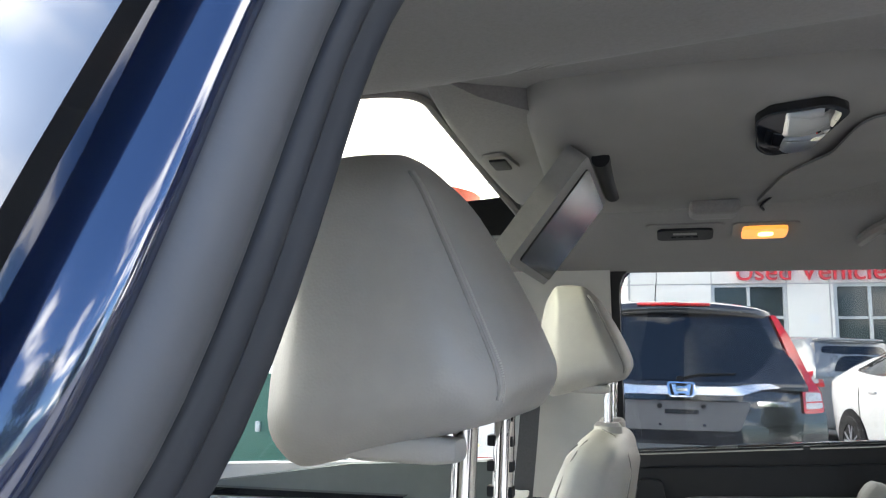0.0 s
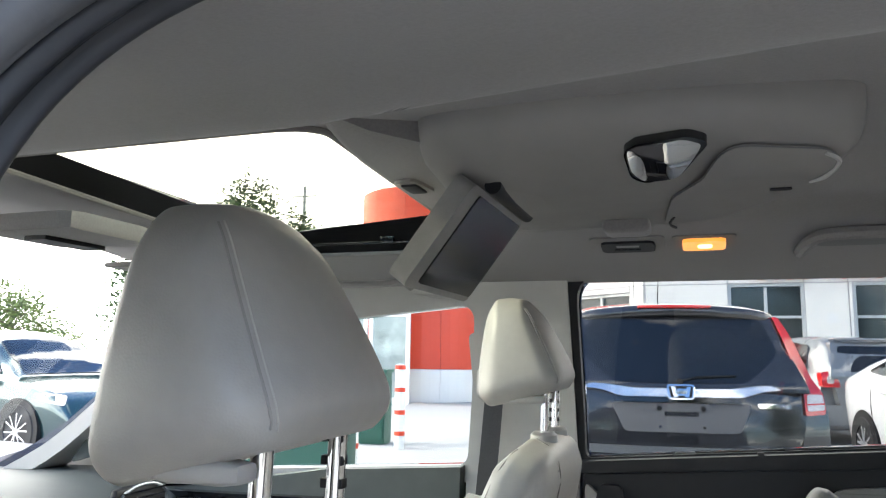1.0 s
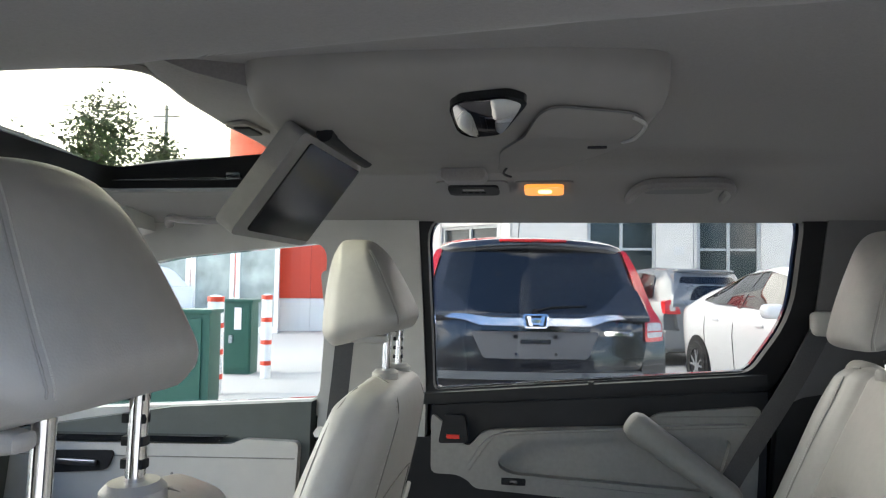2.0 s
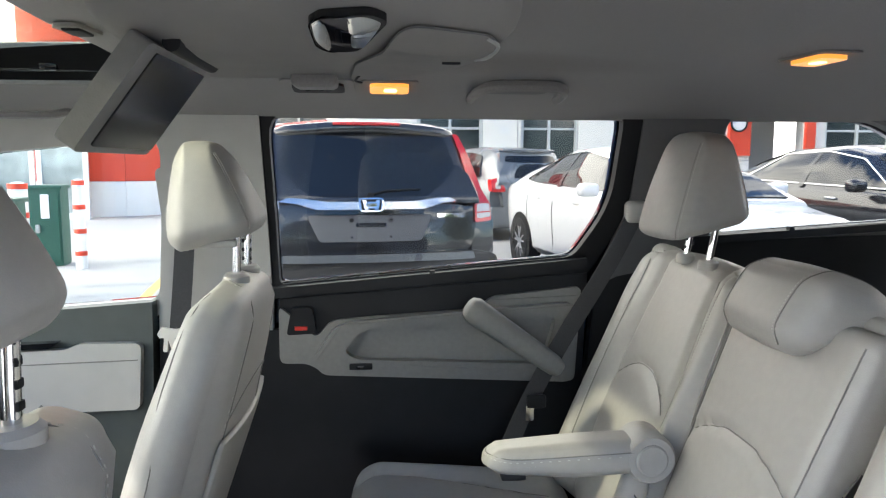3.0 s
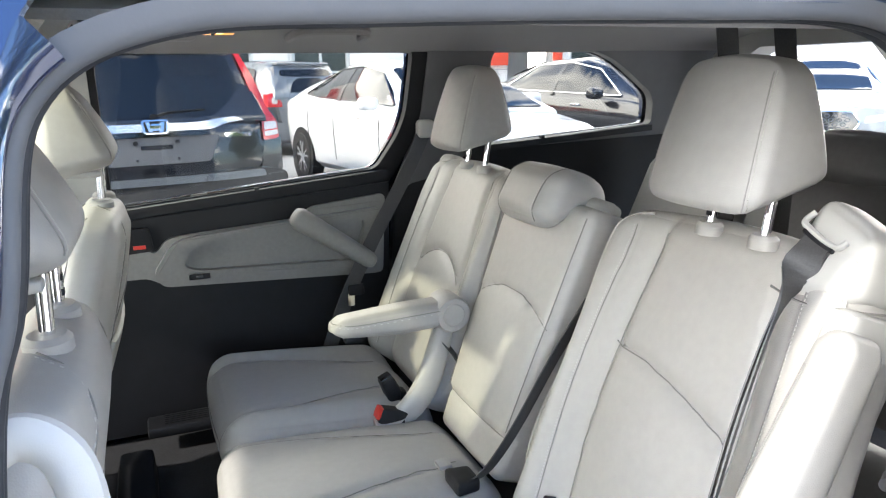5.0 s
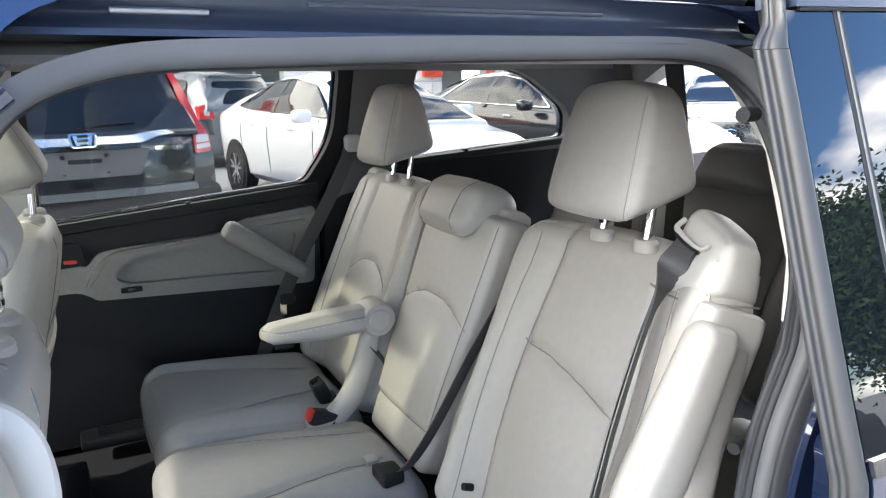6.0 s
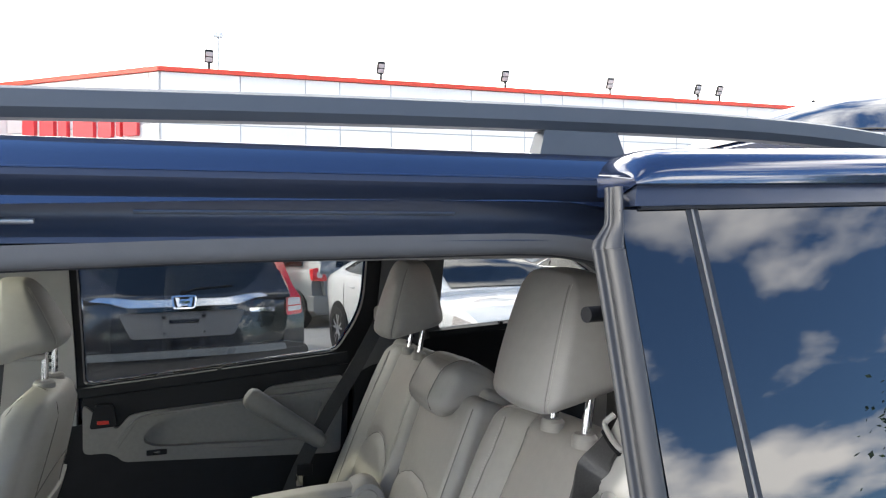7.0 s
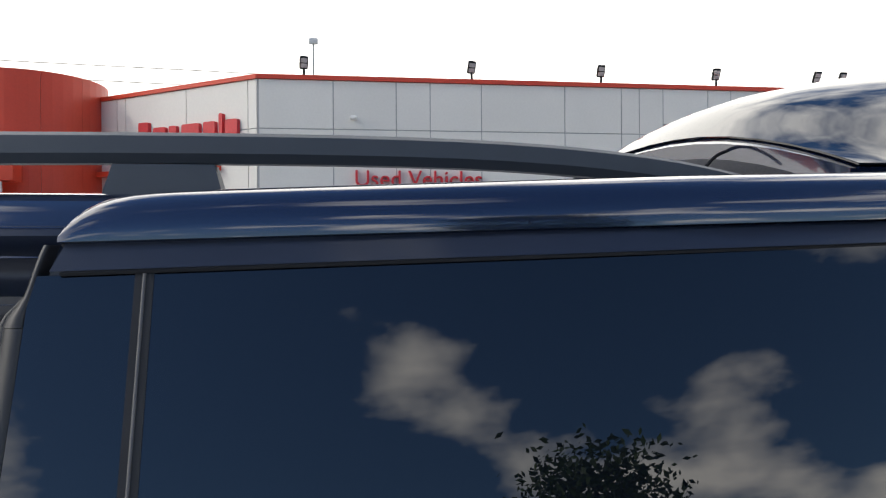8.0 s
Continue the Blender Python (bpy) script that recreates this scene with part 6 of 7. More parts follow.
def suv_tail():
    """The dark grey crossover that stands with its tail to the van."""
    c = Car("crossover", CRV_PAINT, 4.55, 0.90,
            [(0, 1.02), (0.3, 1.06), (1.5, 1.04), (3.3, 1.02), (3.6, 1.02), (4.3, 0.88), (4.55, 0.70)],
            [(0.06, 1.06, 0.72), (0.30, 1.45, 0.66), (0.55, 1.60, 0.62), (1.2, 1.64, 0.60), (2.2, 1.62, 0.60), (2.7, 1.50, 0.62), (3.55, 1.04, 0.70)],
            (1.175, 4.16), 98.5, "dark grey crossover parked with its tail this way", "parked cars", 0.34, (0.85, 3.45), cut=(0.22, 0.0))
    th = c.thing

    def tail(y, z, t):
        """The tail's face: bulged across, upright below the glass and raked above it."""
        k = abs(y) / 0.88
        x = 0.03 + 0.14 * k ** 3 + 0.02 * k
        if z > 1.02:
            x += 0.42 * (z - 1.02) + 0.30 * max(0, z - 1.35) ** 1.5
        else:
            x -= 0.04 * math.sin(max(0.0, (1.02 - z)) * 4.0) * (1 if z > 0.6 else 1)
        return (x - t, y, z)

    def face(name, outline, material, t0, t1, label="", r=0.02, parent=None, both=False, holes=()):
        out = None
        for s in ((1, -1) if both else (1,)):
            pts = [(s * a, z) for a, z in outline]
            out = part(name, slab(rpoly(pts, r, 4), tail, t0, t1, holes, grain=0.09), material, parent or th, label)
        return out

    face("tailgate", [(-0.70, 0.66), (0.70, 0.66), (0.76, 0.90), (0.72, 1.06), (0.60, 1.56), (-0.60, 1.56), (-0.72, 1.06), (-0.76, 0.90)], CRV_PAINT, -0.14, 0.0, "dark grey tailgate", 0.05)
    face("rear_glass", [(-0.655, 1.065), (0.655, 1.065), (0.60, 1.30), (0.545, 1.50), (-0.545, 1.50), (-0.60, 1.30)], CAR_GLASS, -0.005, 0.008, "dark rear glass", 0.05)
    face("corner_panel", [(0.70, 0.62), (0.885, 0.62), (0.885, 0.88), (0.80, 1.06), (0.73, 1.06), (0.755, 0.9)], CRV_PAINT, -0.25, -0.004, "", 0.02, both=True)
    for s in (1, -1):
        pts = [(0.735, 0.86), (0.865, 0.87), (0.86, 1.00), (0.80, 1.10), (0.72, 1.36), (0.655, 1.52), (0.615, 1.525), (0.66, 1.36), (0.715, 1.10), (0.735, 1.02)]
        lamp = part("tail_lamp", slab(rpoly([(s * a, z) for a, z in pts], 0.02, 4), tail, -0.12, 0.018, grain=0.06), TAIL_RED, th, "tall red tail lamp")
        part("clear_lens", slab(rpoly([(s * a, z) for a, z in [(0.748, 0.89), (0.858, 0.90), (0.852, 1.00), (0.752, 1.0)]], 0.015, 3), tail, 0.016, 0.023, grain=0.06), TAIL_CLEAR, lamp, "clear lower lens")
        part("lens_bar", slab([(s * a, z) for a, z in [(0.75, 0.93), (0.855, 0.935), (0.855, 0.945), (0.75, 0.94)]], tail, 0.02, 0.026, grain=0.06), TAIL_RED, lamp)
        part("inner_lamp", slab(rpoly([(s * a, z) for a, z in [(0.745, 1.01), (0.845, 1.02), (0.80, 1.08), (0.74, 1.09)]], 0.015, 3), tail, 0.016, 0.024, grain=0.06), TAIL_RED, lamp)
    bar = face("chrome_bar", [(-0.72, 1.062), (-0.46, 1.050), (-0.28, 1.026), (0.28, 1.026), (0.46, 1.050), (0.72, 1.062), (0.72, 1.040), (0.48, 1.012), (0.36, 0.972), (-0.36, 0.972), (-0.48, 1.012), (-0.72, 1.040)], SATIN, 0.0, 0.030, "wide chrome tailgate bar", 0.02)
    face("lower_bar", [(-0.37, 0.970), (0.37, 0.970), (0.35, 0.935), (-0.35, 0.935)], GLOSS_BLACK, 0.0, 0.026, "", 0.01)
    badge = face("badge_plate", [(-0.075, 0.955), (0.075, 0.955), (0.085, 1.055), (-0.085, 1.055)], CHROME, 0.03, 0.044, "chrome badge", 0.02)
    face("badge_field", [(-0.062, 0.966), (0.062, 0.966), (0.071, 1.044), (-0.071, 1.044)], TRIM_DARK, 0.044, 0.0455, "", 0.015, badge)
    for s in (1, -1):
        part("badge_bar", slab([(s * a, z) for a, z in [(0.020, 0.970), (0.044, 0.970), (0.060, 1.040), (0.034, 1.040)]], tail, 0.045, 0.052), CHROME, badge)
    face("badge_bar", [(-0.034, 0.995), (0.034, 0.995), (0.036, 1.015), (-0.036, 1.015)], CHROME, 0.045, 0.051, "", 0.002, badge)
    rec = face("plate_recess", [(-0.34, 0.74), (0.34, 0.74), (0.42, 0.93), (-0.42, 0.93)], DARK_GREY_AND_SHADE, 0.0, 0.006, "grey number plate recess", 0.03)
    face("plate_slot", [(-0.10, 0.845), (0.10, 0.845), (0.10, 0.875), (-0.10, 0.875)], CRV_PAINT, 0.006, 0.010, "", 0.006, rec)
    for a in (-0.13, 0.13):
        part("plate_bolt", cyl(0.009, tail(a, 0.775, 0.005), tail(a, 0.775, 0.014), 10), CHROME, rec, "bright plate bolt")
        part("plate_lamp", cyl(0.016, tail(a, 0.895, 0.005), tail(a, 0.895, 0.02), 12), TRIM_DARK, rec)
    face("model_mark", [(-0.66, 0.905), (-0.46, 0.905), (-0.45, 0.935), (-0.65, 0.935)], CHROME, 0.0, 0.008, "chrome lettering shape", 0.012)
    bump = face("bumper", [(-0.90, 0.34), (0.90, 0.34), (0.90, 0.62), (0.70, 0.665), (-0.70, 0.665), (-0.90, 0.62)], CRV_PAINT, -0.22, 0.07, "dark grey rear bumper", 0.06)
    # Lighter paint along the bumper's top puts the light on it into colour.
    face("bumper_top_light", [(-0.72, 0.60), (0.72, 0.60), (0.70, 0.655), (-0.70, 0.655)], GREY_PAINT, 0.07, 0.076, "", 0.02, bump)
    face("bumper_guard", [(-0.82, 0.30), (0.82, 0.30), (0.80, 0.45), (-0.80, 0.45)], TRIM_DARK, 0.05, 0.085, "black lower bumper", 0.03, bump)
    face("reflector", [(0.62, 0.50), (0.82, 0.50), (0.82, 0.535), (0.62, 0.535)], TAIL_RED, 0.07, 0.08, "", 0.006, bump, both=True)
    face("handle_recess", [(-0.10, 0.675), (0.10, 0.675), (0.09, 0.715), (-0.09, 0.715)], GLOSS_BLACK, 0.0, 0.004, "black handle recess", 0.01)
    spo = rbox(0.30, 1.26, 0.085, 0.040, 12, lambda u, v, s, p: Vector((0.36 + p.x + 0.10 * v * v, p.y, 1.580 + p.z + 0.02 * u - 0.05 * v * v)))
    sp = part("roof_spoiler", spo, CRV_PAINT, th, "dark grey roof spoiler")
    part("brake_lamp", rbox(0.02, 0.46, 0.024, 0.006, 4, lambda u, v, s, p: Vector((0.203 + p.x + 0.02 * v * v, p.y, 1.588 + p.z))), TAIL_RED, sp, "red high brake lamp")
    wip = part("rear_wiper", sweep([tail(0.0, 1.075, 0.02), tail(-0.10, 1.105, 0.025), tail(-0.34, 1.115, 0.02)], ring(0.007, 6)), TRIM_DARK, th, "black rear wiper")
    part("wiper_hub", cyl(0.022, tail(0.0, 1.072, 0.0), tail(0.0, 1.072, 0.03), 12), TRIM_DARK, wip)
    part("aerial", cyl(0.004, (0.75, 0.05, 1.64), (0.62, 0.05, 1.86), 8, 0.002), TRIM_DARK, th, "thin black roof aerial")
    m = Matrix.Translation(tail(-0.575, 0.90, 0.004)) @ Matrix(((0, 0, -1, 0), (-1, 0, 0, 0), (0, 1, 0, 0), (0, 0, 0, 1)))
    text_part("drive_mark", "AWD", 0.062, 0.004, m, CHROME, th, "chrome drive letters")
    c.side_glass([(0.55, 1.12), (3.05, 1.08), (2.55, 1.48), (1.2, 1.56), (0.75, 1.50)])
    c.screen(2.72, 3.45, 0.56, 0.66)
    c.mirror(3.0, 1.05, CRV_PAINT)
    th.scale = (1.0, 1.085, 1.0)


suv_tail()


def hatchback():
    c = Car("hatchback", GREY_PAINT, 4.0, 0.85,
            [(0, 0.93), (0.4, 0.98), (2.6, 0.96), (3.3, 0.90), (3.8, 0.75), (4.0, 0.62)],
            [(0.05, 0.98, 0.70), (0.25, 1.36, 0.58), (0.5, 1.49, 0.55), (1.2, 1.53, 0.55), (1.9, 1.50, 0.56), (2.4, 1.32, 0.60), (3.2, 0.94, 0.68)],
            (3.75, 10.6), 112, "grey hatchback parked behind the crossover", "parked cars", 0.30, (0.65, 3.2), cut=(0.18, 0.0))
    c.side_glass([(0.55, 1.04), (2.75, 1.00), (2.2, 1.36), (1.2, 1.44), (0.75, 1.38)])

    def back(y, z, t):
        k = abs(y) / 0.8
        return (0.02 + 0.12 * k ** 3 + (0.55 * (z - 0.95) if z > 0.95 else 0) - t, y, z)

    part("tailgate", slab(rpoly([(-0.60, 0.55), (0.60, 0.55), (0.66, 0.95), (0.54, 1.44), (-0.54, 1.44), (-0.66, 0.95)], 0.05), back, -0.1, 0.0), GREY_PAINT, c.thing, "grey tailgate")
    part("rear_glass", slab(rpoly([(-0.56, 1.02), (0.56, 1.02), (0.47, 1.38), (-0.47, 1.38)], 0.07), back, 0.0, 0.008), CAR_GLASS, c.thing, "dark rear glass")
    for s in (1, -1):
        lamp = part("tail_lamp", slab(rpoly([(s * 0.58, 0.80), (s * 0.80, 0.80), (s * 0.80, 1.0), (s * 0.62, 1.04)], 0.03), back, -0.1, 0.015), TAIL_RED, c.thing, "red tail lamp")
        part("clear_lens", slab(rpoly([(s * 0.66, 0.85), (s * 0.74, 0.85), (s * 0.74, 0.95), (s * 0.67, 0.97)], 0.02), back, 0.014, 0.02), TAIL_CLEAR, lamp)
    part("bumper", slab(rpoly([(-0.82, 0.28), (0.82, 0.28), (0.82, 0.56), (-0.82, 0.56)], 0.05), back, -0.15, 0.06), GREY_PAINT, c.thing, "grey rear bumper")
    part("spoiler", rbox(0.16, 1.0, 0.04, 0.015, 6, lambda u, v, s, p: Vector((0.30 + p.x + 0.06 * v * v, p.y, 1.47 + p.z))), GREY_PAINT, c.thing)
    c.mirror(2.5, 1.0, GREY_PAINT)


def white_sedan():
    c = Car("white_sedan", WHITE_PAINT, 4.63, 0.90,
            [(0, 0.98), (0.5, 1.02), (1.2, 1.00), (2.6, 0.95), (3.2, 0.92), (4.0, 0.80), (4.45, 0.66), (4.63, 0.5)],
            [(0.25, 1.02, 0.66), (0.9, 1.26, 0.60), (1.5, 1.40, 0.57), (2.1, 1.42, 0.57), (2.6, 1.34, 0.59), (3.0, 1.17, 0.63), (3.6, 0.92, 0.70)],
            (3.69, 8.59), -81.5, "white sedan parked nose out beside the crossover", "parked cars", 0.305, (0.78, 3.55))
    c.side_glass([(0.78, 1.06), (1.2, 1.03), (3.15, 0.985), (2.55, 1.29), (2.0, 1.365), (1.45, 1.34)])
    c.side_mark([(1.78, 0.995), (1.86, 0.995), (1.86, 1.37), (1.80, 1.37)], GLOSS_BLACK, "door_pillar", 0.020)
    c.screen(2.62, 3.55, 0.54, 0.66)
    c.screen(0.35, 1.30, 0.60, 0.50, "rear_glass")
    c.mirror(2.95, 1.0, WHITE_PAINT)
    c.handles([(1.35, 0.86), (2.45, 0.85)], WHITE_PAINT)
    c.side_mark([(4.0, 0.62), (4.42, 0.56), (4.38, 0.66), (4.02, 0.73)], TAIL_CLEAR, "headlamp", 0.012, "clear headlamp")
    for x0, x1 in ((1.80, 1.812), (2.95, 2.962), (1.0, 1.012)):
        c.side_mark([(x0, 0.35), (x1, 0.35), (x1, 0.96), (x0, 0.96)], TRIM_DARK, "door_gap", 0.004)


def dark_sedan(at, heading):
    c = Car("black_sedan", BLACK_PAINT, 4.85, 0.91,
            [(0, 0.96), (0.6, 1.02), (2.8, 0.97), (3.4, 0.95), (4.3, 0.80), (4.7, 0.66), (4.85, 0.5)],
            [(0.5, 1.02, 0.66), (1.1, 1.32, 0.60), (1.6, 1.43, 0.57), (2.3, 1.45, 0.57), (2.8, 1.36, 0.60), (3.2, 1.19, 0.64), (3.75, 0.96, 0.70)],
            at, heading, "glossy black sedan with chrome window trim", "parked cars", 0.33, (0.98, 3.80))
    c.side_glass([(0.95, 1.06), (3.3, 1.00), (2.75, 1.30), (2.2, 1.39), (1.5, 1.37)], rim=2)
    c.side_mark([(2.0, 1.00), (2.09, 1.00), (2.11, 1.40), (2.04, 1.40)], GLOSS_BLACK, "door_pillar", 0.020)
    c.screen(2.85, 3.70, 0.56, 0.67)
    c.screen(0.6, 1.45, 0.60, 0.52, "rear_glass")
    c.mirror(3.05, 1.03, BLACK_PAINT)
    c.side_mark([(0.10, 0.335), (4.6, 0.335), (4.6, 0.36), (0.10, 0.36)], CHROME, "sill_trim", 0.012)
    c.handles([(1.5, 0.90), (2.6, 0.89)], CHROME)
    c.side_mark([(4.2, 0.66), (4.66, 0.58), (4.62, 0.69), (4.22, 0.76)], TAIL_CLEAR, "headlamp", 0.012)
    return c


def nose_car():
    """The grey sedan seen nose-on through the open tail, with a mesh grille."""
    c = Car("luxury_sedan", GREY_PAINT, 4.8, 0.91,
            [(0, 0.96), (0.6, 1.02), (2.8, 0.98), (3.3, 0.97), (4.2, 0.88), (4.62, 0.78), (4.8, 0.60)],
            [(0.5, 1.02, 0.66), (1.1, 1.32, 0.60), (1.6, 1.42, 0.57), (2.3, 1.44, 0.57), (2.8, 1.36, 0.60), (3.2, 1.20, 0.64), (3.75, 0.97, 0.70)],
            (12.3, 8.45), 222, "silver-blue sedan with a black mesh grille, nose on", "parked cars", 0.34, (0.98, 3.78), cut=(0.0, 0.22))
    c.side_glass([(0.95, 1.06), (3.3, 1.00), (2.75, 1.30), (2.2, 1.39), (1.5, 1.37)], rim=2)
    c.screen(2.85, 3.70, 0.56, 0.67)

    def nose(y, z, t):
        return (4.80 - 0.16 * (abs(y) / 0.8) ** 2.5 - 0.10 * max(0, z - 0.6) + t, y, z)

    part("front_panel", slab(rpoly([(-0.86, 0.25), (0.86, 0.25), (0.84, 0.62), (0.60, 0.80), (-0.60, 0.80), (-0.84, 0.62)], 0.06), nose, -0.3, 0.0), GREY_PAINT, c.thing, "silver-blue nose")
    gr = part("grille", slab(rpoly([(-0.34, 0.42), (0.34, 0.42), (0.50, 0.62), (0.40, 0.76), (-0.40, 0.76), (-0.50, 0.62)], 0.05), nose, 0.0, 0.02), GLOSS_BLACK, c.thing, "black mesh grille")
    bm = bmesh.new()
    for i in range(9):
        for j in range(6):
            y, z = -0.36 + 0.09 * i + (0.045 if j % 2 else 0), 0.45 + 0.052 * j
            if abs(y) < 0.40:
                sweep([nose(y + 0.03 * math.cos(a), z + 0.02 * math.sin(a), 0.024) for a in [2 * math.pi * k / 6 for k in range(6)]], ring(0.004, 4), closed=True, bm=bm, side=lambda i, p: (1, 0, 0))
    part("mesh", bm, RAIL, gr)
    part("badge", sweep([nose(0.075 * math.cos(a), 0.62 + 0.045 * math.sin(a), 0.03) for a in [0.6 + 5.0 * k / 14 for k in range(15)]], ring(0.010, 6), side=lambda i, p: (1, 0, 0)), CHROME, gr, "chrome oval badge")
    part("grille_rim", sweep([nose(a, z, 0.022) for a, z in rpoly([(-0.34, 0.42), (0.34, 0.42), (0.50, 0.62), (0.40, 0.76), (-0.40, 0.76), (-0.50, 0.62)], 0.05)], ring(0.010, 6), closed=True, side=lambda i, p: (1, 0, 0)), CHROME, gr)
    for s in (1, -1):
        part("headlamp", slab(rpoly([(s * 0.54, 0.62), (s * 0.84, 0.66), (s * 0.84, 0.74), (s * 0.56, 0.70)], 0.02), nose, -0.02, 0.015), TAIL_CLEAR, c.thing, "clear headlamp")
    c.mirror(3.05, 1.03, GREY_PAINT)


hatchback()
white_sedan()
dark_sedan((6.50, 9.02), -81.5)
nose_car()


def plain_sedan(name, paint, at, heading, label):
    c = Car(name, paint, 4.6, 0.90,
            [(0, 0.96), (0.5, 1.00), (2.7, 0.96), (3.3, 0.94), (4.1, 0.82), (4.45, 0.68), (4.6, 0.5)],
            [(0.4, 1.0, 0.66), (1.0, 1.30, 0.60), (1.5, 1.42, 0.57), (2.2, 1.44, 0.57), (2.7, 1.35, 0.60), (3.1, 1.18, 0.64), (3.6, 0.95, 0.70)],
            at, heading, label, "parked cars", 0.33, (0.95, 3.65))
    c.side_glass([(0.9, 1.05), (3.2, 1.00), (2.65, 1.30), (2.1, 1.38), (1.4, 1.35)])
    c.side_mark([(1.9, 1.0), (1.97, 1.0), (2.0, 1.38), (1.94, 1.38)], GLOSS_BLACK, "door_pillar", 0.020)
    c.screen(2.75, 3.55, 0.56, 0.67)
    c.screen(0.5, 1.35, 0.60, 0.52, "rear_glass")
    c.mirror(2.95, 1.02, paint)
    c.side_mark([(0.02, 0.76), (0.40, 0.80), (0.42, 0.92), (0.04, 0.92)], TAIL_RED, "tail_lamp", 0.014, "red tail lamp")
    return c


plain_sedan("white_coupe", WHITE_PAINT, (14.2, 10.7), 30, "white sedan parked past the tail, red lamps showing")


def suv_side(name, paint, at, heading, label):
    c = Car(name, paint, 4.75, 0.93,
            [(0, 1.05), (0.5, 1.10), (2.8, 1.06), (3.4, 1.03), (4.3, 0.90), (4.6, 0.75), (4.75, 0.55)],
            [(0.1, 1.1, 0.70), (0.5, 1.50, 0.64), (1.1, 1.66, 0.62), (2.2, 1.68, 0.62), (2.75, 1.55, 0.64), (3.2, 1.30, 0.68), (3.65, 1.06, 0.72)],
            at, heading, label, "parked cars", 0.37, (0.95, 3.80), 6)
    c.side_glass([(0.65, 1.16), (3.25, 1.10), (2.7, 1.48), (2.1, 1.60), (1.1, 1.58)])
    c.screen(2.8, 3.6, 0.60, 0.70)
    c.mirror(3.05, 1.10, paint)
    c.side_mark([(4.15, 0.78), (4.58, 0.72), (4.55, 0.84), (4.2, 0.88)], TAIL_CLEAR, "headlamp", 0.014)
    return c


suv_side("teal_crossover", TEAL_PAINT, (-10.6, 7.7), -8, "dark teal crossover parked ahead of the van")
suv_side("near_crossover", BLACK_PAINT, (6.5, -5.2), -90, "black crossover parked off the van's open side")
plain_sedan("silver_sedan", WHITE_PAINT, (-14.5, 9.6), -5, "white sedan parked beyond the teal crossover")
suv_side("white_crossover", WHITE_PAINT, (-7.4, 15.2), 150, "white crossover parked by the red wall")
suv_side("far_crossover", BLACK_PAINT, (-15.0, 24.0), 20, "black crossover parked far off")
plain_sedan("far_sedan", WHITE_PAINT, (-12.0, 21.0), 200, "white sedan parked far off")

# ---- the showroom ----
shop = empty("showroom", 0, 15.0, ground_z(15))
tagged(shop, "white panelled car showroom with red trim", "building")
GZ = ground_z(15.0)
WALL_TOP = 5.50


def wall_front(x, z, t):
    return (x, -0.05 - t, z - GZ)


HOLES = []


def shop_window(x0, x1, z0, z1, cols, rows, label, wall_front=wall_front, holes=HOLES):
    holes.append([(x0, z0), (x1, z0), (x1, z1), (x0, z1)])
    fr = part("window", slab([(x0, z0), (x1, z0), (x1, z1), (x0, z1)], wall_front, -0.16, -0.06, [[(x0 + 0.06, z0 + 0.06), (x1 - 0.06, z0 + 0.06), (x1 - 0.06, z1 - 0.06), (x0 + 0.06, z1 - 0.06)]], 1.0), ALU, shop, label, smooth=False)
    part("pane", slab([(x0 + 0.05, z0 + 0.05), (x1 - 0.05, z0 + 0.05), (x1 - 0.05, z1 - 0.05), (x0 + 0.05, z1 - 0.05)], wall_front, -0.14, -0.13, grain=1.0), WINDOW_GLASS, fr, "dark shop glass", smooth=False)
    for i in range(1, cols):
        x = x0 + (x1 - x0) * i / cols
        part("mullion", slab([(x - 0.03, z0 + 0.06), (x + 0.03, z0 + 0.06), (x + 0.03, z1 - 0.06), (x - 0.03, z1 - 0.06)], wall_front, -0.13, -0.07, grain=1.0), ALU, fr, smooth=False)
    for j in range(1, rows):
        z = z0 + (z1 - z0) * j / rows
        part("transom", slab([(x0 + 0.06, z - 0.025), (x1 - 0.06, z - 0.025), (x1 - 0.06, z + 0.025), (x0 + 0.06, z + 0.025)], wall_front, -0.13, -0.075, grain=1.0), ALU, fr, smooth=False)
    return fr


shop_window(2.0, 3.42, GZ, 2.95, 2, 4, "aluminium shop entrance with transoms")
shop_window(4.28, 5.55, GZ, 2.95, 2, 4, "aluminium shop window")
shop_window(7.0, 8.6, GZ, 2.95, 2, 4, "aluminium shop window")
bay = [(9.52, GZ), (10.76, GZ), (10.76, 2.50), (9.52, 2.50)]
HOLES.append(bay)
part("bay_lining", slab([(9.40, GZ - 0.1), (10.90, GZ - 0.1), (10.90, 2.62), (9.40, 2.62)], wall_front, -1.6, -1.5, grain=1.0), JOINT, shop, "back of the dark service bay", smooth=False)
shop_window(11.3, 12.9, GZ, 2.95, 2, 4, "aluminium shop window")
shop_window(9.85, 11.0, 3.75, 4.55, 2, 1, "small upper sliding window")
part("wall", slab([(0.34, GZ - 0.3), (24, GZ - 0.3), (24, WALL_TOP), (0.34, WALL_TOP)], wall_front, -0.30, -0.02, HOLES, 2.0), JOINT, shop, "building wall behind the panels", smooth=False)


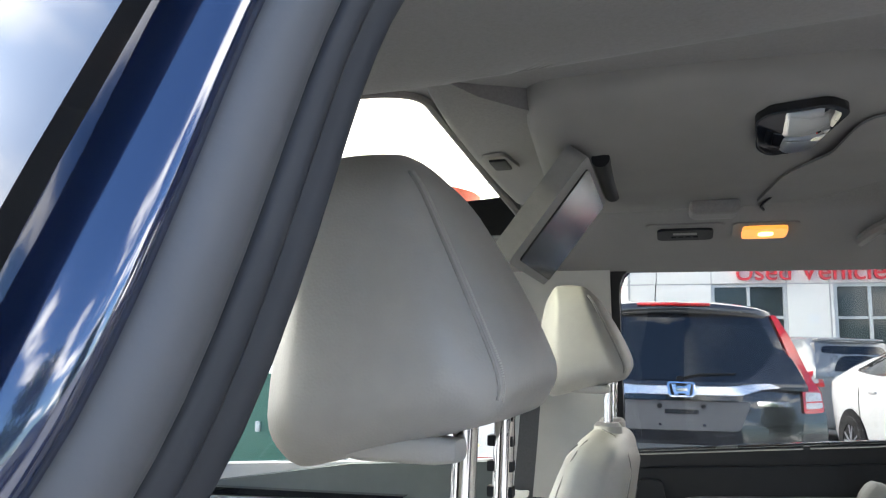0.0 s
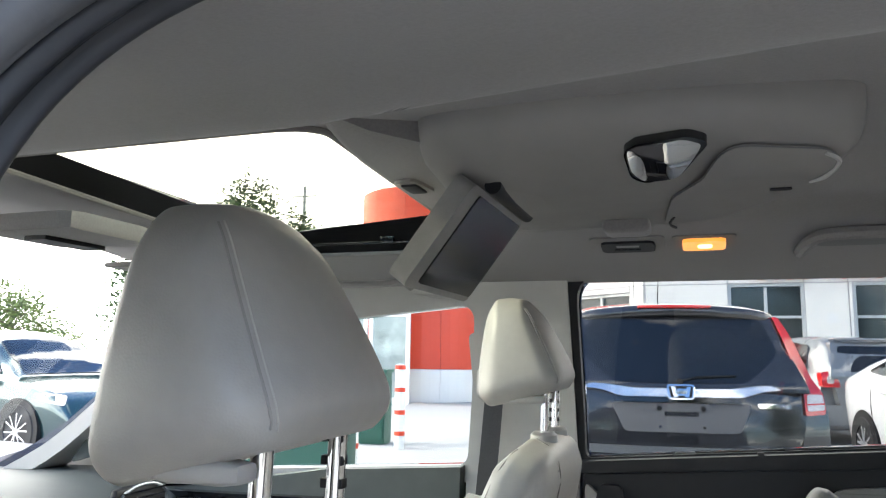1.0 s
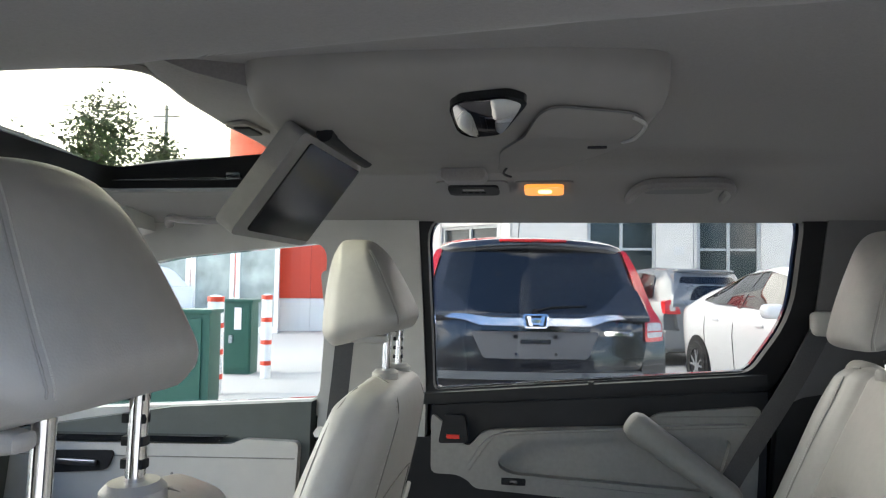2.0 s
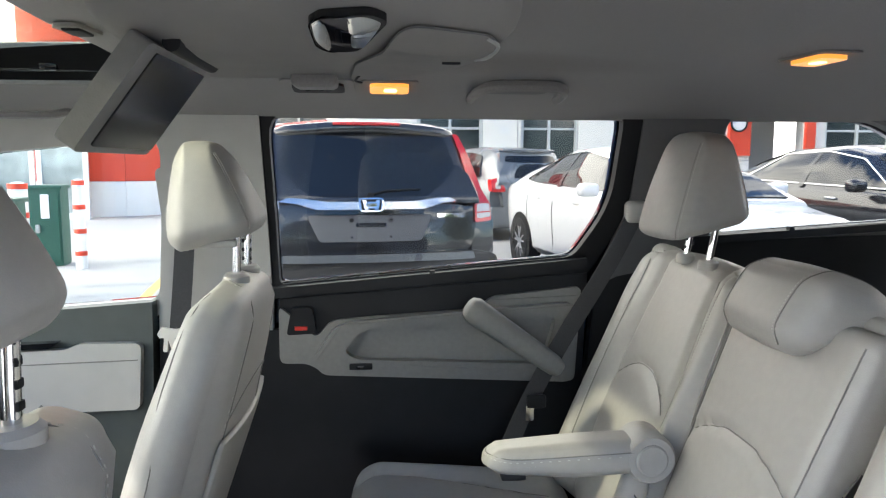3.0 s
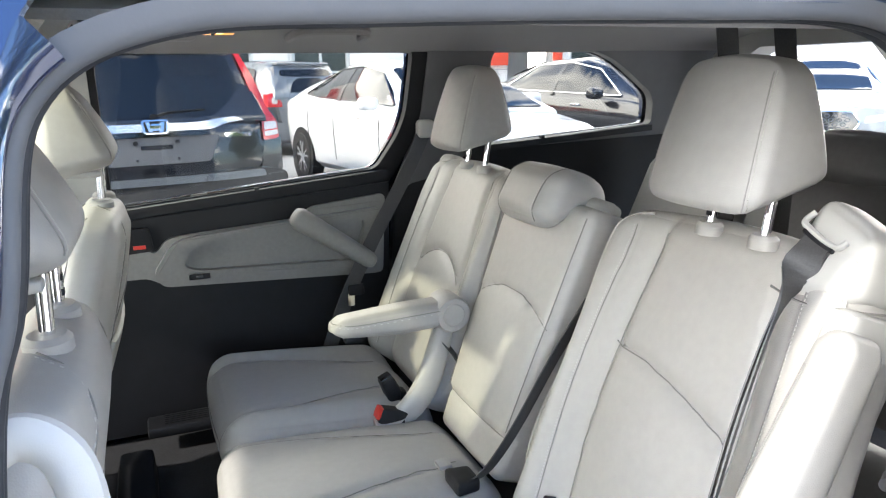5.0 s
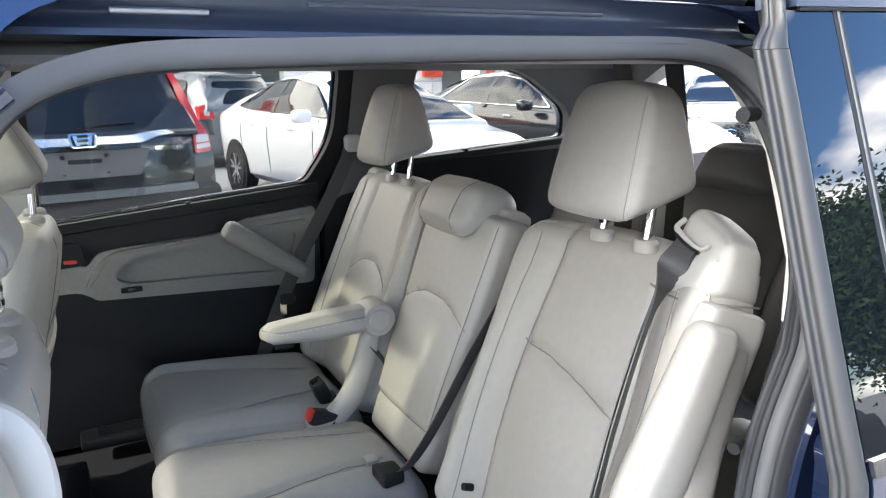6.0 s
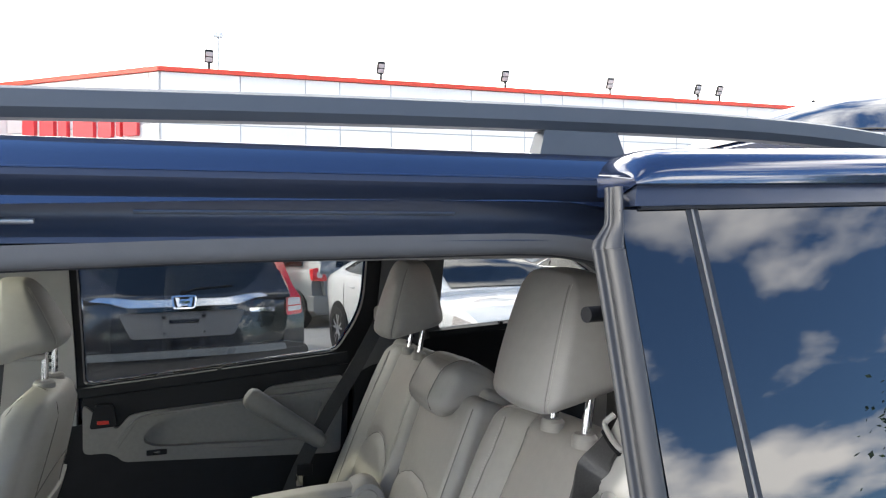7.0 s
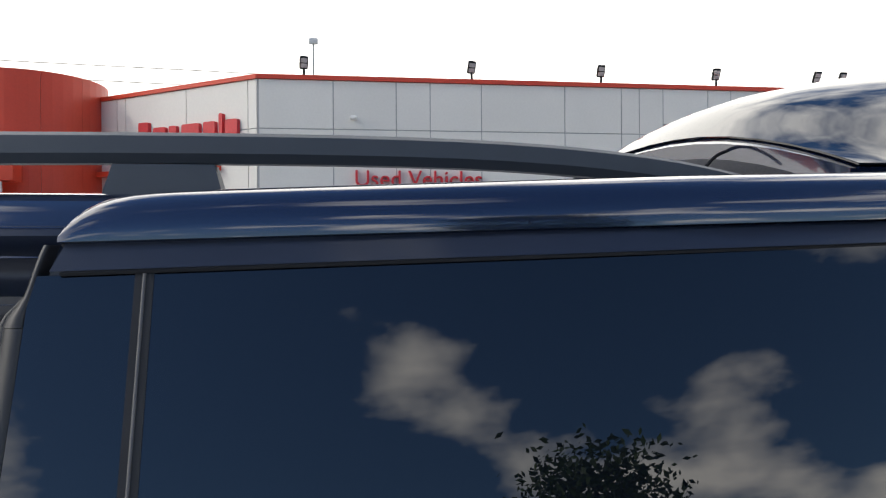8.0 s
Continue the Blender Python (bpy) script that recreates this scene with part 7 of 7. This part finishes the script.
def panels(u_edges, z_edges, fmap, material, holes=(), parent=shop):
    """Metal panels with open joints, each its own piece; those over a hole are cut to its rim."""
    for a, b in zip(u_edges, u_edges[1:]):
        for c, d in zip(z_edges, z_edges[1:]):
            cuts = [(max(a, min(p[0] for p in h)), min(b, max(p[0] for p in h)), max(c, min(p[1] for p in h)), min(d, max(p[1] for p in h))) for h in holes]
            cuts = [q for q in cuts if q[1] - q[0] > 0.01 and q[3] - q[2] > 0.01]
            cells = [(a, b, c, d)]
            for x0, x1, z0, z1 in cuts:
                nxt = []
                for p, q, r, s in cells:
                    if x1 <= p or x0 >= q or z1 <= r or z0 >= s:
                        nxt.append((p, q, r, s))
                        continue
                    if x0 > p:
                        nxt.append((p, x0, r, s))
                    if x1 < q:
                        nxt.append((x1, q, r, s))
                    if z0 > r:
                        nxt.append((max(p, x0), min(q, x1), r, z0))
                    if z1 < s:
                        nxt.append((max(p, x0), min(q, x1), z1, s))
                cells = nxt
            for p, q, r, s in cells:
                if q - p > 0.05 and s - r > 0.05:
                    part("panel", slab([(p + 0.012, r + 0.012), (q - 0.012, r + 0.012), (q - 0.012, s - 0.012), (p + 0.012, s - 0.012)], fmap, -0.02, 0.0, grain=3.0), material, parent, smooth=False)


panels([0.36, 2.0, 3.42, 4.2, 5.4, 7.4, 8.8, 9.25, 11.6, 13.2, 15.5, 18, 21, 24], [GZ - 0.2, 1.6, 2.95, 4.30, WALL_TOP - 0.1], wall_front, WHITE_PANEL, HOLES)
part("parapet_trim", slab([(0.30, WALL_TOP - 0.10), (24, WALL_TOP - 0.10), (24, WALL_TOP), (0.30, WALL_TOP)], wall_front, -0.30, 0.05, grain=2.0), RED_PANEL, shop, "red parapet trim", smooth=False)
# the side wing, running back from the corner
ANG = Vector((-4.1, 3.0)).normalized()


def wall_wing(u, z, t):
    p = Vector((0.34, -0.05)) + ANG * u - Vector((ANG.y, -ANG.x)) * t
    return (p.x, p.y, z - GZ)


WING_HOLES = []
shop_window(0.40, 2.15, GZ, 2.82, 2, 6, "glazed workshop door in a pale metal frame", wall_wing, WING_HOLES)
part("wall", slab([(0, GZ - 0.3), (6.6, GZ - 0.3), (6.6, WALL_TOP), (0, WALL_TOP)], wall_wing, -0.3, -0.02, WING_HOLES, grain=2.0), JOINT, shop, "building wall behind the panels", smooth=False)
panels([0.02, 0.28, 2.2, 4.3, 4.62, 6.6], [GZ - 0.2, 2.0, 2.95, 4.30, WALL_TOP - 0.1], wall_wing, WHITE_PANEL, WING_HOLES)
part("parapet_trim", slab([(-0.03, WALL_TOP - 0.10), (6.6, WALL_TOP - 0.10), (6.6, WALL_TOP), (-0.03, WALL_TOP)], wall_wing, -0.3, 0.05, grain=2.0), RED_PANEL, shop, "red parapet trim", smooth=False)
part("flat_roof", slab([(0.6, 0.2), (24, 0.2), (24, 14), (-4.0, 14), (-4.6, 3.9)], lambda x, y, t: (x, y, WALL_TOP - 0.3 - GZ + t), -0.1, 0.0, grain=10.0), JOINT, shop, "grey flat roof", smooth=False)
part("canopy_bar", slab([(1.1, 3.42), (5.46, 3.46), (5.46, 3.58), (1.1, 3.54)], wall_wing, 0.0, 0.25, grain=2.0), RED_PANEL, shop, "orange-red canopy edge", smooth=False)
for x0, x1 in ((8.98, 9.47), (10.78, 10.99)):
    part("sign_panel", slab([(x0, 1.7), (x1, 1.7), (x1, 2.70), (x0, 2.70)], wall_front, -0.02, 0.12, grain=2.0), RED_PANEL, shop, "orange-red upright sign panel", smooth=False)
part("round_sign", cyl(0.19, (9.17, -0.18, 2.42 - GZ), (9.17, -0.20, 2.42 - GZ), 20), WHITE_PLASTIC, shop, "round white sign with a dark rim")
part("sign_rim", sweep([(9.17 + 0.18 * math.cos(a), -0.20, 2.42 - GZ + 0.18 * math.sin(a)) for a in [2 * math.pi * k / 20 for k in range(20)]], ring(0.022, 6), closed=True, side=lambda i, p: (0, 1, 0)), TRIM_DARK, shop)
# raised letters
rot = Matrix(((1, 0, 0, 0), (0, 0, -1, 0), (0, 1, 0, 0), (0, 0, 0, 1)))
text_part("sign_letters", "Used Vehicles", 0.52, 0.05, Matrix.Translation((3.93, -0.10, 3.02 - GZ)) @ rot, RED_LETTER, shop, "red raised sign letters")
for i, (u, w, h) in enumerate(((3.56, 0.34, 0.66), (3.02, 0.40, 0.50), (2.56, 0.24, 0.50), (1.98, 0.56, 0.50), (1.38, 0.36, 0.50), (1.02, 0.11, 0.66), (0.70, 0.36, 0.50))):
    part("sign_shape", slab(rpoly([(u - w / 2, 4.05), (u + w / 2, 4.05), (u + w / 2, 4.05 + h), (u - w / 2, 4.05 + h)], 0.05), wall_wing, 0.0, 0.10, grain=1.0), RED_LETTER, shop, "red raised sign shape", smooth=False)
part("notice", slab([(3.80, 2.15), (4.00, 2.15), (4.00, 2.33), (3.80, 2.33)], wall_front, 0.0, 0.01, grain=1.0), WHITE_PLASTIC, shop, "small white notice", smooth=False)


def floodlight(x, y, z, turn=0):
    f = empty("floodlight", x, y, z, turn)
    pole = part("pole", cyl(0.03, (0, 0, -0.25), (0, 0, 0.12), 8), TRIM_DARK, f)
    part("lamp_head", rbox(0.07, 0.20, 0.30, 0.03, 4, lambda u, v, s, p: Matrix.Rotation(radians(28), 3, "X") @ Vector((p.y, p.x, p.z)) + Vector((0, 0, 0.24))), TRIM_DARK, f, "black lamp head")
    for k in (0.30, 0.42):
        part("lens", rbox(0.15, 0.02, 0.10, 0.01, 3, lambda u, v, s, p: Matrix.Rotation(radians(28), 3, "X") @ (p + Vector((0, -0.04, k - 0.36))) + Vector((0, 0, 0.24))), TAIL_CLEAR, f, "pale lamp lens")
    tagged(f, "black twin-lens floodlight on the parapet", "floodlight", "parapet floodlights")


for x in (1.35, 5.20, 8.35, 11.3, 14.0, 14.7):
    floodlight(x, 15.1, WALL_TOP + 0.08, random.uniform(-12, 12))
mast = empty("roof_mast", 1.55, 15.6, WALL_TOP - 0.1)
part("pole", cyl(0.02, (0, 0, -0.2), (0, 0, 1.05), 8), POLE, mast)
part("camera_head", rbox(0.22, 0.12, 0.14, 0.03, 4, at=(0, 0, 1.05)), WHITE_PLASTIC, mast)
tagged(mast, "thin roof mast with a small camera", "mast")
camh = empty("wall_camera", 2.45, 14.85, 4.55)
part("dome", rbox(0.16, 0.14, 0.10, 0.04, 5), WHITE_PLASTIC, camh)
part("bracket", cyl(0.02, (0, 0, 0), (0, 0.12, 0), 8), POLE, camh)
tagged(camh, "small white wall camera", "camera")

# red drum at the end of the wing
drum = empty("red_entrance_tower", -5.75, 18.3, ground_z(18.3))
tagged(drum, "round red panelled entrance tower", "building")
R, H = 1.9, 5.6
nseg = 12
for i in range(nseg):
    a0, a1 = 2 * math.pi * i / nseg + 0.002, 2 * math.pi * (i + 1) / nseg - 0.002
    for z0, z1 in ((-0.2, 0.82), (0.82, 2.4), (2.4, 4.0), (4.0, H)):
        bm = bmesh.new()
        rr = [[(r * math.cos(a0 + (a1 - a0) * k / 4), r * math.sin(a0 + (a1 - a0) * k / 4), z) for k in range(5)] for r, z in ((R, z0 + 0.005), (R, z1 - 0.005), (R - 0.04, z1 - 0.005), (R - 0.04, z0 + 0.005))]
        loft([list(q) for q in zip(*rr)], bm=bm)
        part("panel", bm, RED_PANEL if z0 > 0 else WHITE_PANEL, drum, smooth=False)
part("core", cyl(R - 0.05, (0, 0, -0.3), (0, 0, H - 0.05), 36), JOINT, drum, "dark core behind the red panels")
ent = empty("glass_entrance", -6.85, 15.4, ground_z(15.4), 4)
for i in range(3):
    fr = part("door_leaf", slab([(-1.6 + i * 1.1, 0), (-0.55 + i * 1.1, 0), (-0.55 + i * 1.1, 2.9), (-1.6 + i * 1.1, 2.9)], lambda x, z, t: (x, t, z), 0, 0.08, [[(-1.5 + i * 1.1, 0.15), (-0.65 + i * 1.1, 0.15), (-0.65 + i * 1.1, 2.1), (-1.5 + i * 1.1, 2.1)], [(-1.5 + i * 1.1, 2.2), (-0.65 + i * 1.1, 2.2), (-0.65 + i * 1.1, 2.8), (-1.5 + i * 1.1, 2.8)]], 2.0), WHITE_PANEL, ent, "aluminium glazed door", smooth=False)
    part("pane", slab([(-1.52 + i * 1.1, 0.1), (-0.63 + i * 1.1, 0.1), (-0.63 + i * 1.1, 2.85), (-1.52 + i * 1.1, 2.85)], lambda x, z, t: (x, t, z), 0.03, 0.04, grain=2.0), GLARE_GLASS, fr, smooth=False)
part("canopy", rbox(3.8, 0.6, 0.5, 0.05, 3, at=(0, 0.3, 3.15)), RED_PANEL, ent, "red canopy")
part("side_wall", rbox(4.0, 0.25, 3.4, 0.02, 2, at=(-3.4, 0.4, 1.7)), WHITE_PANEL, ent, "white side wall")
tagged(ent, "glazed entrance under a red canopy", "entrance")


# ---- green bins, bollards ----
def cabinet(x, y, w, d, h, turn, label):
    b = empty("utility_cabinet", x, y, ground_z(y), turn)
    part("box", rbox(w, d, h, 0.02, 4, at=(0, 0, h / 2)), GREEN_METAL, b, "dark green metal box")
    part("door_leaf", rbox(w * 0.86, 0.02, h * 0.86, 0.008, 3, at=(0, -d / 2 - 0.008, h * 0.5)), GREEN_METAL, b)
    part("latch", rbox(0.05, 0.03, 0.10, 0.008, 3, at=(-w * 0.22, -d / 2 - 0.03, h * 0.48)), POLE, b, "steel latch")
    part("notice", rbox(w * 0.26, 0.004, h * 0.30, 0.002, 2, at=(w * 0.02, -d / 2 - 0.022, h * 0.76)), WHITE_PLASTIC, b, "white notice")
    part("lid", rbox(w + 0.04, d + 0.04, 0.05, 0.015, 3, at=(0, 0, h)), GREEN_METAL, b)
    tagged(b, label, "cabinet", "green cabinets")


cabinet(-2.48, 5.55, 1.1, 0.34, 0.92, 8, "wide dark green utility cabinet")
cabinet(-2.78, 8.1, 0.36, 0.36, 0.95, 8, "narrow dark green cabinet with a notice")


def bollard(x, y, h=1.12, r=0.085):
    b = empty("bollard", x, y, ground_z(y))
    part("post", cyl(r, (0, 0, -0.05), (0, 0, h), 18), WHITE_PLASTIC, b, "white plastic sleeve")
    part("cap", loft([[(a * math.cos(t), a * math.sin(t), h + z) for t in [2 * math.pi * i / 16 for i in range(16)]] for a, z in ((r, 0), (r * 0.85, 0.03), (r * 0.4, 0.05))]), WHITE_PLASTIC, b)
    for z in (0.16, 0.42, 0.70, 0.98):
        part("band", cyl(r + 0.004, (0, 0, z), (0, 0, z + 0.055), 18), RED_PANEL, b, "red reflective band")
    tagged(b, "white bollard with red bands", "bollard", "bollards")


bollard(-2.27, 6.3, 1.0)
bollard(-2.27, 7.7, 1.0, 0.065)


# ---- trees, poles and wires ----
def tree(x, y, h, spread, seed, material=None, leaves=5200, base=0.25):
    rnd = random.Random(seed)
    t = empty("tree", x, y, ground_z(y, x))
    bm = bmesh.new()
    trunk = smooth_path([(0, 0, -0.1), (rnd.uniform(-0.1, 0.1), 0.05, h * 0.25), (rnd.uniform(-0.2, 0.2), rnd.uniform(-0.2, 0.2), h * 0.55), (0, 0, h * 0.88)], 4)
    rings_ = [[(p.x + (h * 0.022 * (1 - i / len(trunk)) + 0.015) * math.cos(a), p.y + (h * 0.022 * (1 - i / len(trunk)) + 0.015) * math.sin(a), p.z) for a in [2 * math.pi * k / 8 for k in range(8)]] for i, p in enumerate(trunk)]
    loft(rings_, bm=bm)
    tips = []
    for i in range(26):
        k = rnd.uniform(base, 0.9)
        p = Vector((0, 0, h * k))
        a = rnd.uniform(0, 6.28)
        reach = spread * (1.05 - 0.75 * abs(k - 0.45) / 0.55) * rnd.uniform(0.65, 1.1)
        q = p + Vector((math.cos(a) * reach * 0.55, math.sin(a) * reach * 0.55, h * 0.06))
        r = p + Vector((math.cos(a + 0.2) * reach, math.sin(a + 0.2) * reach, h * rnd.uniform(0.05, 0.16)))
        cyl(h * 0.008, p, q, 5, h * 0.005, bm=bm)
        cyl(h * 0.005, q, r, 5, h * 0.001, bm=bm)
        tips += [q, r, (q + r) / 2, r + Vector((rnd.uniform(-0.3, 0.3), rnd.uniform(-0.3, 0.3), h * 0.05))]
    part("trunk", bm, BARK, t, "brown trunk and limbs")
    tips.append(Vector((0, 0, h * 0.97)))
    vs, fs_ = [], []
    for _ in range(leaves):
        c = rnd.choice(tips)
        g = spread * 0.20
        p = Vector((c.x + rnd.gauss(0, g), c.y + rnd.gauss(0, g), c.z + rnd.gauss(0, g * 0.75)))
        s = rnd.uniform(0.045, 0.105) * (h / 7) ** 0.6
        u = Vector((rnd.gauss(0, 1), rnd.gauss(0, 1), rnd.gauss(0, 0.6))).normalized()
        w = u.orthogonal().normalized()
        n = len(vs)
        vs += [p - u * s * 1.5, p + w * s * 0.7, p + u * s * 1.5, p - w * s * 0.7]
        fs_.append((n, n + 1, n + 2, n + 3))
    me = bpy.data.meshes.new("crown")
    me.from_pydata([tuple(v) for v in vs], [], fs_)
    me.materials.append(material or LEAF)
    cr = new("crown", me)
    cr.parent = t
    tagged(cr, "crown of many small leaves")
    tagged(t, "leafy green tree with an uneven crown", "tree", "trees")


tree(-21, 31, 10.2, 2.6, 1)
tree(-18.5, 33, 8.0, 1.4, 2)
tree(-24, 29, 7.5, 2.2, 3)
tree(-19, 16.5, 3.1, 1.9, 4, LEAF_PALE, 4200)
tree(-23, 14.5, 3.6, 2.1, 5, LEAF_PALE, 4200)
tree(-26, 18.0, 3.6, 2.2, 6, LEAF_PALE, 4200)
tree(8.9, -19.5, 8.0, 2.4, 7, leaves=9000)
tree(21.6, -14.2, 6.0, 3.4, 8, leaves=36000)
tree(27.6, -15.5, 6.3, 3.3, 9, leaves=26000)
tree(-8.0, -16.0, 6.0, 2.4, 10)
pole = empty("utility_pole", -20.0, 36.0, ground_z(36, -20))
part("mast", cyl(0.14, (0, 0, -0.2), (0, 0, 11.2), 10, 0.10), POLE, pole, "grey pole")
part("arm", cyl(0.05, (-0.8, 0, 10.6), (0.8, 0, 10.6), 8), POLE, pole)
tagged(pole, "utility pole with a cross arm", "pole")
for z, dy in ((10.9, 0.0), (10.2, 0.6), (9.3, 1.2)):
    w = sweep(smooth_path([(-60, 26 + dy, z + 1.2), (-40, 30 + dy, z + 0.2), (-20, 35.6 + dy * 0.2, z), (0, 41 + dy, z + 0.6), (30, 50, z + 1.5)], 8), ring(0.02, 5))
    tagged(part("overhead_wire", w, TRIM_DARK, None), "thin black overhead wire", "wire", "overhead wires")
